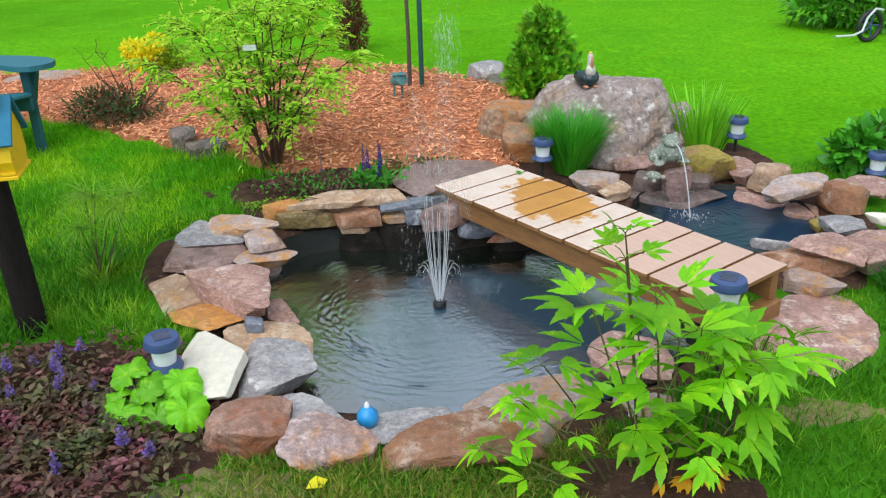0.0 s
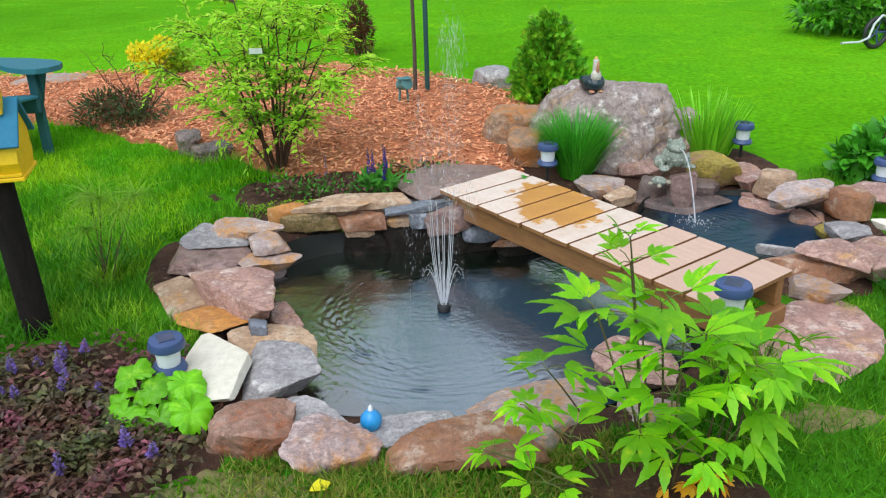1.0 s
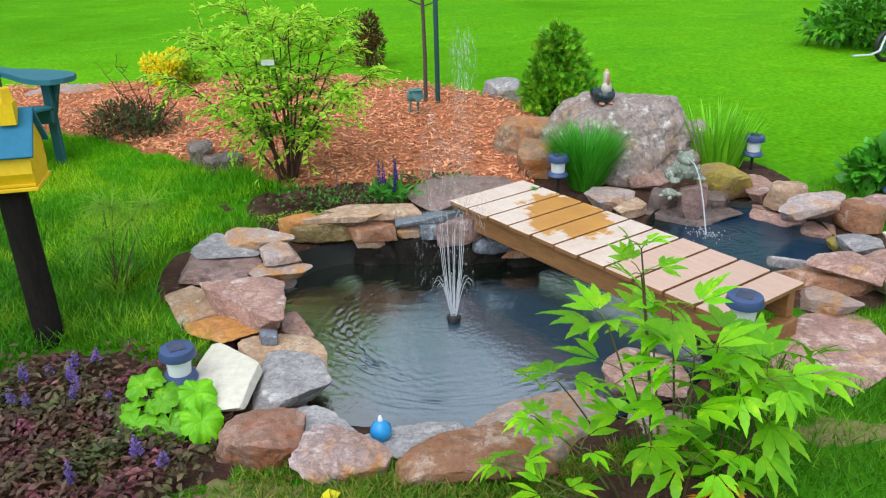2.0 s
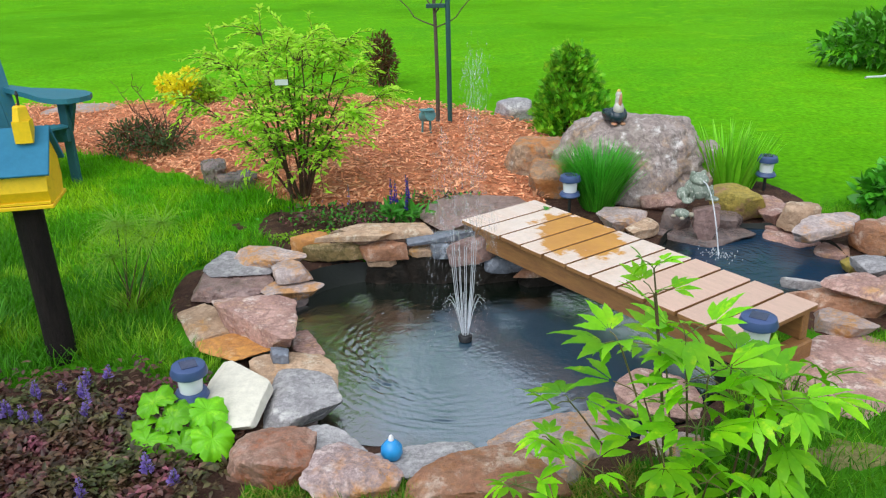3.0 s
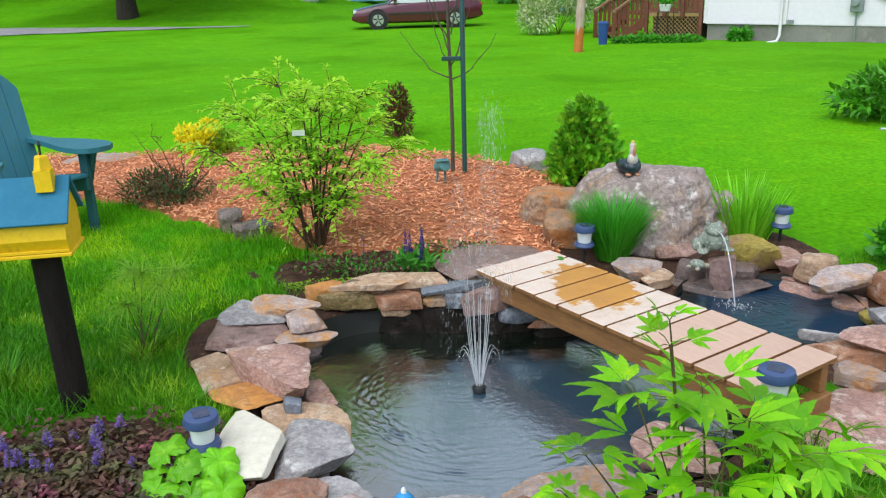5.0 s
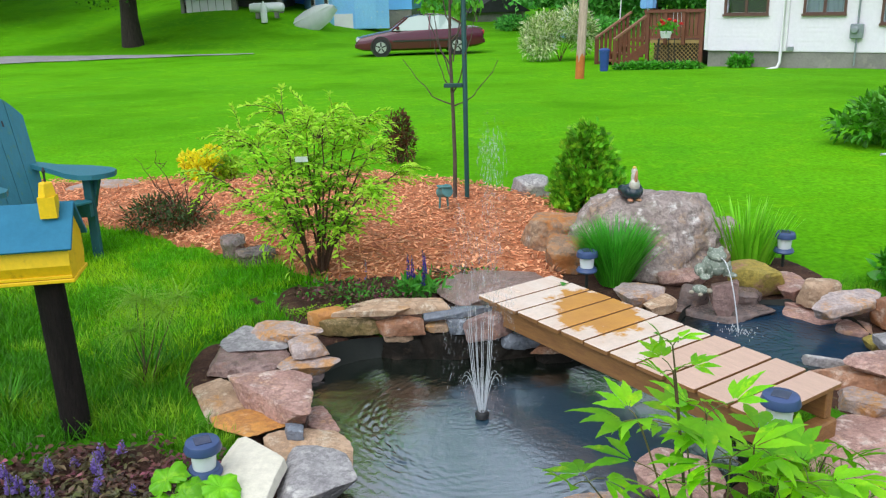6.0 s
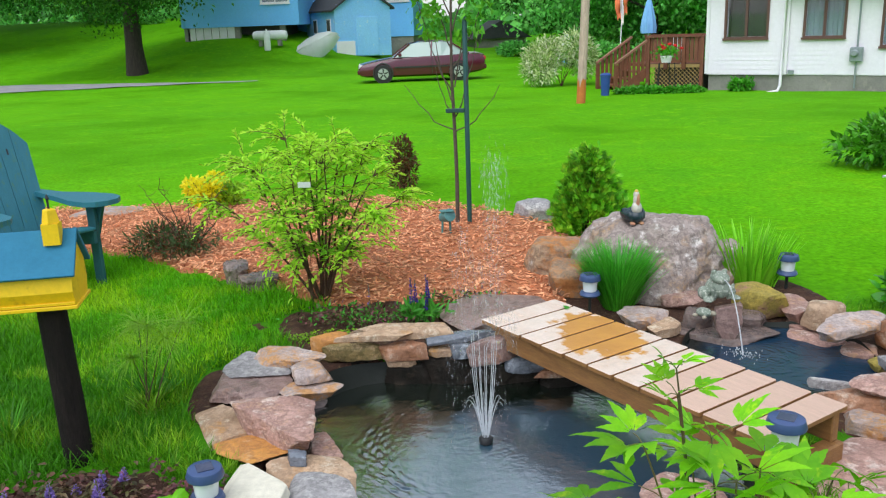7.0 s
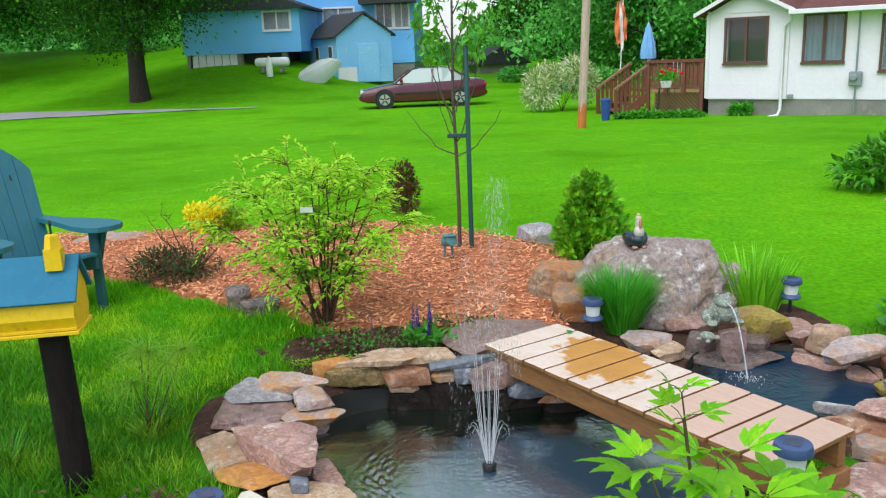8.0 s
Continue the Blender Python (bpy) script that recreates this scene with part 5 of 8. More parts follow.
# wood chips
n = 26000
P = np.stack([rng.uniform(-5, 1.3, n), rng.uniform(4.1, 7.8, n)], 1)
P = P[in_mulch(P[:, 0], P[:, 1]) > 0.02]
n = len(P)
B = np.stack([P[:, 0], P[:, 1], land(P[:, 0], P[:, 1]) + 0.037 + 0.008 * rng.random(n)], 1)
BOX = np.array([(a, b, c) for a in (-0.5, 0.5) for b in (0, 1) for c in (-0.06, 0.06)])
BOX_F = np.array([(0, 1, 3, 2), (4, 6, 7, 5), (0, 4, 5, 1), (2, 3, 7, 6), (0, 2, 6, 4), (1, 5, 7, 3)])
V, F = spread(B, rand_dirs(n) * (1, 1, 0.3), rand_dirs(n) * 0.3 + (0, 0, 1), 0.014 + 0.034 * rng.random(n), 0.005 + 0.009 * rng.random(n), BOX, BOX_F)
tagged(solid("wood_chips", V, F, M_CHIP, smooth=False), "loose reddish wood chips on the bed", "wood chips", kind="stuff")


def grow(base, tips, r0, r1, wobble, n=9, sides=6):
    """Stems from one base to each tip: tubes and their points."""
    out, lines = [], []
    for tip in tips:
        b = np.asarray(base, float) + rng.normal(size=3) * (0.02, 0.02, 0)
        t = np.linspace(0, 1, n)[:, None]
        P = b + (np.asarray(tip) - b) * t
        P[:, 2] += 0.12 * np.linalg.norm(np.asarray(tip)[:2] - b[:2]) * np.sin(t[:, 0] * np.pi)
        P += wobble * np.cumsum(rng.normal(size=P.shape), axis=0) * t * (1 - 0.4 * t)
        out.append(tube(P, np.linspace(r0, r1, n), sides))
        lines.append(P)
    return out, lines


# light green shrub
rng = np.random.default_rng(31)
shrub = thing("shrub", pose(-1.00, 4.60, 0.0), "airy bright green shrub with many thin stems in the mulch", "shrub")
tips = []
for q in range(17):
    a = 2 * math.pi * q / 17 + rng.uniform(-0.25, 0.25)
    r = (0.52, 0.20, 0.34)[q % 3] + rng.uniform(-0.06, 0.05)
    tips.append((r * math.cos(a), r * 0.8 * math.sin(a), (0.56, 0.90, 0.80)[q % 3] + rng.uniform(-0.08, 0.08)))
stems, lines = grow((0, 0, -0.02), tips, 0.0092, 0.003, 0.010)
for V, F in stems:
    solid("stem", V, F, M_BARK, shrub)
twigs, leafB, leafD = [], [], []
for P in lines:
    for q in range(26):
        k = 8 if q < 7 else rng.integers(3, 9)
        b = P[k]
        out = np.array([b[0], b[1], 0]) * 1.5 + rng.normal(size=3) * (0.38, 0.38, 0.20) + (0, 0, 0.14)
        out /= np.linalg.norm(out)
        ln = rng.uniform(0.10, 0.26)
        t = np.linspace(0, 1, 6)[:, None]
        T = b + out * ln * t + np.array([0, 0, 0.02]) * np.sin(t * np.pi) - np.array([0, 0, 0.03]) * t ** 2
        twigs.append(tube(T, np.linspace(0.0026, 0.001, 6), 4))
        for u in np.linspace(0.12, 1, 17):
            p = b + out * ln * u + (0, 0, 0.02 * math.sin(u * math.pi) - 0.03 * u * u)
            side = np.cross(out, (0, 0, 1)) * rng.choice((-1, 1))
            leafB.append(p)
            leafD.append(out * 0.7 + side * 0.9 + rng.normal(size=3) * 0.25 + (0, 0, 0.02))
V, F = joined(twigs)
solid("twig_work", V, F, M_BARK, shrub)
leafB, leafD = np.array(leafB), np.array(leafD)
n = len(leafB)
# leaves inside the crown get a darker green, its shade put into colour
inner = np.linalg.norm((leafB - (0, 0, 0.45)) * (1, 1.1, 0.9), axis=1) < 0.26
for nm, kk, mt in (("outer_foliage", ~inner, L_SHRUB), ("inner_foliage", inner, L_SHRUB_SHADED)):
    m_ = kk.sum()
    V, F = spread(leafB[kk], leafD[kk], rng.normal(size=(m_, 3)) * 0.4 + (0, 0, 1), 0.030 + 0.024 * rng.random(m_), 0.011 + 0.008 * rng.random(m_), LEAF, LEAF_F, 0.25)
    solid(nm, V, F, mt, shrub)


rng = np.random.default_rng(32)


def palmate(lobes, length, width, droop, seed):
    """One hand-shaped leaf: pointed leaflets from one point."""
    r = np.random.default_rng(seed)
    B, D, L, W = [], [], [], []
    for q in range(lobes):
        a = (q - (lobes - 1) / 2) * ((1.95 if lobes > 3 else 1.3) / (lobes - 1))
        B.append((0.012 * math.sin(a), 0.012 * math.cos(a), 0))
        D.append((math.sin(a), math.cos(a), -droop + 0.10 * r.normal()))
        L.append(length * (1 - 0.22 * abs(a) + 0.08 * r.normal()))
        W.append(width * (1 - 0.1 * abs(a)))
    half = ((0.07, 0.02), (0.16, 0.14), (0.37, 0.36), (0.38, 0.42), (0.46, 0.52), (0.36, 0.60), (0.35, 0.68), (0.20, 0.78), (0.16, 0.86))
    shape = [(0, 0, 0)] + [(0, v, 0.01) for u, v in half] + [(-u, v, 0.10 * u) for u, v in half] + [(u, v, 0.10 * u) for u, v in half] + [(0, 1, -0.03)]
    n_ = len(half)
    faces = [(0, 1 + n_, 1), (0, 1, 1 + 2 * n_)]
    for k_ in range(n_ - 1):
        a_, l_, r_ = 1 + k_, 1 + n_ + k_, 1 + 2 * n_ + k_
        faces += [(a_, l_, l_ + 1), (a_, l_ + 1, a_ + 1), (a_, a_ + 1, r_ + 1), (a_, r_ + 1, r_)]
    faces += [(n_, 2 * n_, 3 * n_ + 1), (n_, 3 * n_ + 1, 3 * n_)]
    return spread(B, D, np.tile((0, 0, 1.0), (lobes, 1)), np.array(L), np.array(W), shape, faces, 0.16)


palm = thing("palmate_plant", pose(0.58, 1.93, 0.0), "bright green leafy perennial with hand-shaped leaves beside the pond", "plant")
leaf_meshes = []
for q, (lb, ln, wd, dr) in enumerate(((5, 0.128, 0.041, -0.05), (5, 0.136, 0.043, 0.10), (3, 0.130, 0.046, -0.1), (5, 0.112, 0.037, 0.05), (5, 0.06, 0.022, 0.2))):
    V, F = palmate(lb, ln, wd, dr, 50 + q)
    o = solid("leaf", V, F, L_PALM)
    leaf_meshes.append(o.data)
    bpy.data.objects.remove(o)


def palm_leaf(p, a, tilt, kind, s):
    o = new("leaf", leaf_meshes[kind])
    o.parent = palm
    o.matrix_basis = pose(*p, tilt, rng.uniform(-12, 12), a) @ Matrix.Scale(s, 4)


def palm_stem(x, y, z, bx, by, crown=4, size=1.0, sub=0):
    """A stem from the ground to a tuft of leaves at (x, y, z)."""
    tip, base = np.array((x - 0.58, y - 1.93, z)), np.array((bx - 0.58, by - 1.93, -0.01))
    t = np.linspace(0, 1, 8)[:, None]
    P = base + (tip - base) * (t * (0.6 + 0.4 * t) * (1, 1, 0) + t * (0, 0, 1))
    V, F = tube(P, np.linspace(0.0045, 0.0022, 8), 6)
    solid("stem", V, F, M_STEM_DARK if rng.random() < 0.6 else M_STEM, palm)
    a0 = rng.uniform(0, 360)
    for q in range(crown):
        a = a0 + q * 360 / crown + rng.uniform(-20, 20)
        d = np.array((-math.sin(radians(a)), math.cos(radians(a)), 0))
        st = rng.uniform(0.03, 0.09) * size
        e = tip + d * st + (0, 0, rng.uniform(0.0, 0.03))
        V, F = tube([tip, (tip + e) / 2 + (0, 0, 0.006), e], 0.0015, 5)
        solid("leaf_stalk", V, F, M_STEM, palm)
        palm_leaf(e, a, rng.uniform(-35, 50), int(rng.integers(0, 4)), size * rng.uniform(0.8, 1.1))
    for q in range(sub):
        k = int(rng.integers(3, 7))
        a = rng.uniform(0, 360)
        d = np.array((-math.sin(radians(a)), math.cos(radians(a)), 0.3))
        e = P[k] + d * 0.06
        V, F = tube([P[k], (P[k] + e) / 2, e], 0.0015, 5)
        solid("leaf_stalk", V, F, M_STEM, palm)
        palm_leaf(e, a, rng.uniform(0, 50), int(rng.integers(0, 3)), size * rng.uniform(0.75, 1.0))


palm_stem(0.45, 1.98, 0.70, 0.52, 1.95, 4, 0.50, 0)
palm_stem(0.455, 1.98, 0.63, 0.52, 1.95, 4, 0.58, 0)
palm_stem(0.36, 1.90, 0.53, 0.50, 1.92, 4, 0.95)
palm_stem(0.68, 2.00, 0.40, 0.66, 1.95, 4, 1.0)
palm_stem(0.71, 1.90, 0.34, 0.68, 1.92, 4, 1.0)
palm_stem(0.57, 1.75, 0.22, 0.58, 1.84, 4, 0.9)
palm_stem(0.46, 1.80, 0.28, 0.52, 1.86, 4, 0.9)
palm_stem(0.24, 1.90, 0.36, 0.44, 1.90, 3, 0.85)
palm_stem(0.19, 1.88, 0.25, 0.40, 1.90, 4, 0.62)
palm_stem(0.10, 1.84, 0.14, 0.34, 1.86, 4, 0.75, 0)
palm_stem(0.55, 2.00, 0.50, 0.58, 1.95, 4, 1.0)
palm_stem(0.80, 2.03, 0.31, 0.72, 1.95, 4, 1.0)
palm_stem(0.90, 2.08, 0.33, 0.76, 1.95, 4, 0.95)
palm_stem(0.56, 1.85, 0.31, 0.58, 1.90, 5, 1.0)
palm_stem(0.42, 1.85, 0.40, 0.52, 1.90, 4, 0.95)
palm_stem(0.79, 1.95, 0.23, 0.72, 1.92, 5, 0.95)
palm_stem(0.23, 1.75, 0.11, 0.38, 1.84, 4, 0.7)
palm_stem(0.79, 1.90, 0.36, 0.72, 1.92, 4, 1.0)
palm_stem(0.29, 1.80, 0.22, 0.42, 1.86, 3, 0.75)
palm_stem(0.59, 1.90, 0.43, 0.60, 1.93, 5, 1.0)
palm_stem(0.73, 1.85, 0.18, 0.68, 1.88, 4, 0.9)
palm_stem(0.50, 2.00, 0.45, 0.54, 1.95, 4, 0.95)
palm_stem(0.90, 1.98, 0.34, 0.74, 1.94, 4, 0.95)
palm_stem(0.68, 1.80, 0.12, 0.66, 1.86, 4, 0.8)
for q in range(7):
    V, F = palmate(5, 0.05, 0.022, 0.5, 90 + q)
    o = solid("withered_leaf", V, F, L_PALM_DRY, palm, label="withered orange leaf")
    o.matrix_basis = pose(rng.uniform(-0.02, 0.13), rng.uniform(-0.14, -0.04), rng.uniform(0.03, 0.07), rng.uniform(-40, 30), 0, rng.uniform(0, 360))


def round_leaf(r, seed):
    """A round leaf with scalloped lobes, sunk veins and a ruffled rim."""
    g = np.random.default_rng(seed)
    n, m = 72, 8
    lobes = 7
    reach = g.uniform(0.86, 1.10, lobes)
    lift = g.uniform(-1, 1, lobes)
    V = [(0, 0, 0)]
    for a in range(1, m + 1):
        k = a / m
        for b in range(n):
            t = 2 * math.pi * b / n
            u = b / n * lobes
            c, f = int(u) % lobes, u - int(u)
            bulge = abs(math.sin(math.pi * f)) ** 0.55
            rim = reach[c] * (0.85 + 0.15 * bulge) + 0.03 * math.cos(27 * t + seed)
            notch = 1 - 0.62 * math.exp(-((t - math.pi) / 0.20) ** 2)
            q = r * k * (1 + (rim - 1) * k) * notch
            vein = -0.022 * r * math.exp(-((f - 0.5) / 0.10) ** 2) * math.sin(math.pi * min(1, k * 1.1))
            ruffle = (0.16 * math.cos(5 * t + seed) + 0.10 * lift[c] * bulge + 0.05 * math.cos(13 * t)) * r * k ** 2.2
            V.append((q * math.cos(t), q * math.sin(t), 0.16 * r * math.sin(math.pi * k * 0.7) + vein + ruffle - 0.30 * q * q / r))
    F = [(0, 1 + b, 1 + (b + 1) % n) for b in range(n)]
    Q = [(1 + a * n + b, 1 + a * n + (b + 1) % n, 1 + (a + 1) * n + (b + 1) % n, 1 + (a + 1) * n + b)[::-1] for a in range(m - 1) for b in range(n)]
    return V, [np.array(F), np.array(Q)]


lime = thing("coral_bells", pose(-0.965, 2.20, 0.0), "lime green coral bells plant with round lobed leaves", "plant")
for q, (x, y, z, r, tx, ty) in enumerate(((-0.070, 0.084, 0.120, 0.062, 10, -12), (0.117, 0.037, 0.120, 0.064, 14, 14), (-0.051, -0.061, 0.075, 0.060, 30, -14), (0.058, -0.064, 0.060, 0.064, 34, 4),
                                          (0.159, -0.068, 0.085, 0.064, 26, 16), (0.027, -0.014, 0.125, 0.045, 20, 0), (-0.007, 0.009, 0.090, 0.040, 20, -8), (0.105, -0.02, 0.085, 0.050, 24, 10),
                                          (0.01, 0.075, 0.105, 0.046, 4, -4), (-0.085, 0.01, 0.075, 0.044, 16, -22))):
    V, F = round_leaf(r * 1.06, q)
    o = solid("leaf", V, F, L_LIME, lime)
    o.matrix_basis = pose(x, y, z, tx + 6 + rng.uniform(-10, 10), ty + rng.uniform(-10, 10), 0) @ pose(0, 0, 0, 0, 0, math.degrees(math.atan2(y, x)) + rng.uniform(-30, 30))
    V, F = tube([(0, 0, 0), (x * 0.5, y * 0.5, z * 0.75), (x, y, z)], 0.0018, 5)
    solid("leaf_stalk", V, F, M_STEM, lime)

# bronze ground cover
rng = np.random.default_rng(33)
n = 7500
P = np.stack([-1.32 + rng.normal(size=n) * 0.36, 2.14 + rng.normal(size=n) * 0.25], 1)
P = P[(np.hypot((P[:, 0] + 1.32) / 0.80, (P[:, 1] - 2.16) / 0.52) < 1) & (P[:, 0] < -0.74)]
n = len(P)
hgt = 0.025 + 0.025 * np.sin(P[:, 0] * 14) * np.sin(P[:, 1] * 17) + 0.03 * rng.random(n)
V, F = spread(np.stack([P[:, 0], P[:, 1], land(P[:, 0], P[:, 1]) + hgt], 1), rand_dirs(n) * (1, 1, 0.35) + (0, 0, 0.15), rand_dirs(n) * 0.5 + (0, 0, 1),
              0.020 + 0.018 * rng.random(n), 0.012 + 0.008 * rng.random(n), LEAF, LEAF_F, 0.3)
tagged(solid("bugle_carpet", V, F, L_BUGLE), "carpet of bronze-purple bugleweed leaves", "ground cover", kind="stuff")


def flower_spike(x, y, h, w, mat, label, group, z=0.0, florets=60):
    sp = thing("flower_spike", pose(x, y, float(land(x, y)) + z, rng.uniform(-6, 6), rng.uniform(-6, 6)), label, "flower", group)
    V, F = tube([(0, 0, 0), (0.002, 0, h * 0.5), (0, 0.002, h)], 0.0018, 5)
    solid("stem", V, F, M_STEM, sp)
    n = florets
    u = rng.random(n)
    a = rng.random(n) * 2 * np.pi
    r = w * (1 - 0.75 * u)
    B = np.stack([0.2 * r * np.cos(a), 0.2 * r * np.sin(a), h * (0.42 + 0.58 * u)], 1)
    d = np.stack([np.cos(a), np.sin(a), 0.6 + 0 * a], 1)
    V, F = spread(B, d, rand_dirs(n), r * 1.2, r * 0.9, SIMPLE, SIMPLE_F, 0.2)
    solid("bloom", V, F, mat, sp)
    return sp


for x, y, h in ((-1.62, 2.36, 0.12), (-1.55, 2.32, 0.11), (-1.50, 2.42, 0.12), (-1.63, 2.22, 0.12), (-1.33, 2.42, 0.13), (-1.28, 2.30, 0.11), (-1.52, 2.12, 0.11), (-0.97, 2.02, 0.12), (-0.88, 1.97, 0.10), (-1.12, 1.90, 0.12), (-1.36, 2.52, 0.11), (-1.45, 1.98, 0.11)):
    flower_spike(x, y, h, 0.020, L_VIOLET, "small violet bugle flower spike", "bugle flowers")

for q in range(16):
    flower_spike(-1.60 + rng.normal() * 0.20, 2.30 + rng.normal() * 0.13, rng.uniform(0.07, 0.11), 0.017, L_VIOLET, "small violet bugle flower spike", "bugle flowers", 0.01, 45)
salvia = thing("salvia_clump", pose(-0.39, 4.20, 0.03), "low green salvia leaves below blue flower spikes", "plant")
n = 150
V, F = spread(rng.normal(size=(n, 3)) * (0.055, 0.04, 0.02) + (0, 0, 0.05), rand_dirs(n, 0.7), rand_dirs(n), 0.07 * (0.6 + 0.6 * rng.random(n)), 0.018, LEAF, LEAF_F, 0.3)
solid("foliage", V, F, L_SALVIA, salvia)
for x, y, h in ((-0.44, 4.19, 0.24), (-0.42, 4.21, 0.22), (-0.36, 4.19, 0.24), (-0.345, 4.20, 0.26), (-0.375, 4.18, 0.15)):
    flower_spike(x, y, h, 0.0125, L_BLUE, "deep blue salvia flower spike", "salvia flowers", 0.03, 130)
flower_spike(-0.68, 4.25, 0.20, 0.010, L_VIOLET, "thin violet flower spike by the mulch", "", 0.02, 30)


def tuft(name, x, y, z, n, h, r0, lean, w, mat, label, category, arch=0.5):
    t_ = thing(name, pose(x, y, z), label, category)
    a = rng.random(n) * 2 * np.pi
    q = np.sqrt(rng.random(n))
    B = np.stack([r0 * q * np.cos(a), r0 * q * np.sin(a), -0.01 + 0 * a], 1)
    d = np.stack([lean * q * np.cos(a), lean * q * np.sin(a), 1 + 0 * a], 1) + rng.normal(size=(n, 3)) * 0.08
    out = np.stack([np.cos(a), np.sin(a), 0 * a], 1)
    V, F = spread(B, d, out + rng.normal(size=(n, 3)) * 0.25, h * (0.65 + 0.4 * rng.random(n)), w, BLADE, BLADE_F, -arch)
    V, F = spread(B, d, -out + rng.normal(size=(n, 3)) * 0.25, h * (0.65 + 0.4 * rng.random(n)), w, BLADE, BLADE_F, arch)
    solid("foliage", V, F, mat, t_)
    return t_


tuft("ornamental_grass", 0.665, 4.42, 0.03, 1900, 0.37, 0.08, 0.30, 0.0055, L_TUFT, "dense dark green tuft of fine ornamental grass", "grass", 0.30)
tuft("iris_clump", 1.48, 4.80, 0.0, 190, 0.40, 0.13, 0.30, 0.020, L_IRIS, "upright clump of green iris leaves", "plant", 0.14)
# umbrella sedge: dark stems with drooping heads of fine threads
sedge = thing("umbrella_sedge", pose(-1.495, 3.232, 0.0), "umbrella sedge with drooping yellow-green thread heads in the grass", "plant")
st, ln = grow((0, 0, -0.01), [(-0.023, 0.060, 0.380), (0.042, 0.000, 0.386), (0.136, -0.040, 0.346), (0.145, 0.100, 0.374), (-0.017, -0.050, 0.258)], 0.0035, 0.0022, 0.004, 8, 6)
for V, F in st:
    solid("stem", V, F, M_STEM_DARK, sedge)
for P in ln:
    n = 130
    V, F = spread(np.tile(P[-1], (n, 1)), rand_dirs(n) * (1, 1, 0.7) + (0, 0, 0.45), rng.normal(size=(n, 3)) * 0.2 + (0, 0, 1), 0.07 + 0.09 * rng.random(n), 0.0028, BLADE, BLADE_F, 0.95)
    solid("thread_head", V, F, L_SEDGE, sedge)
tuft("wild_grass", -1.475, 3.202, 0.0, 26, 0.13, 0.03, 0.7, 0.008, L_SEDGE, "young yellow-green shoots at the foot of the sedge", "grass", 0.4)
tuft("dry_grass_tuft", -1.485, 3.212, 0.0, 60, 0.08, 0.05, 0.5, 0.006, M_GRASS_DRY, "dry brown stalks at the foot of the sedge", "grass", 0.3)
tuft("wild_grass", -1.50, 3.30, 0.0, 60, 0.16, 0.05, 0.6, 0.009, M_GRASS, "young leafy shoot in the lawn", "grass", 0.4)
tuft("wild_grass", -1.95, 2.95, 0.0, 60, 0.18, 0.05, 0.6, 0.012, M_GRASS, "broad-bladed grass by the post", "grass", 0.4)
tuft("wild_grass", 1.86, 2.98, 0.0, 420, 0.15, 0.14, 0.6, 0.008, L_SALVIA, "leafy green tuft beside the stones", "grass", 0.35)

# dwarf conifer
rng = np.random.default_rng(34)
con = thing("dwarf_conifer", pose(0.69, 6.10, -0.01), "dense dwarf evergreen of conical shape", "conifer")
V, F = tube([(0, 0, -0.02), (0, 0, 0.3), (0, 0, 0.6)], [0.03, 0.02, 0.005], 8)
solid("trunk", V, F, M_BARK, con)
n = 6500
cu = rng.random(150) ** 1.2
ca = rng.random(150) * 2 * np.pi
cr = 0.212 * (1 - 0.96 * cu ** 1.6) ** 0.85
C = np.stack([cr * np.cos(ca), cr * np.sin(ca), 0.05 + 0.53 * cu], 1)
k = rng.integers(0, 150, n)
B = C[k] + rng.normal(size=(n, 3)) * (0.034, 0.034, 0.036)
B[:, 2] = np.maximum(B[:, 2], 0.0)
d = np.stack([np.cos(ca[k]), np.sin(ca[k]), 1.0 + 0 * ca[k]], 1) + rng.normal(size=(n, 3)) * 0.45
FAN = [(0, 0, 0), (-0.5, 0.5, 0), (-0.18, 0.55, 0.02), (0.18, 0.6, 0.02), (0.5, 0.5, 0), (-0.3, 0.95, 0), (0.05, 1.0, 0.02), (0.35, 0.9, 0)]
FAN_F = [(0, 2, 1), (0, 3, 2), (0, 4, 3), (1, 2, 5), (2, 3, 6), (3, 4, 7)]
V, F = spread(B, d, rand_dirs(n), 0.045 + 0.03 * rng.random(n), 0.038, FAN, FAN_F, 0.1)
solid("foliage", V, F, L_CONIFER, con)


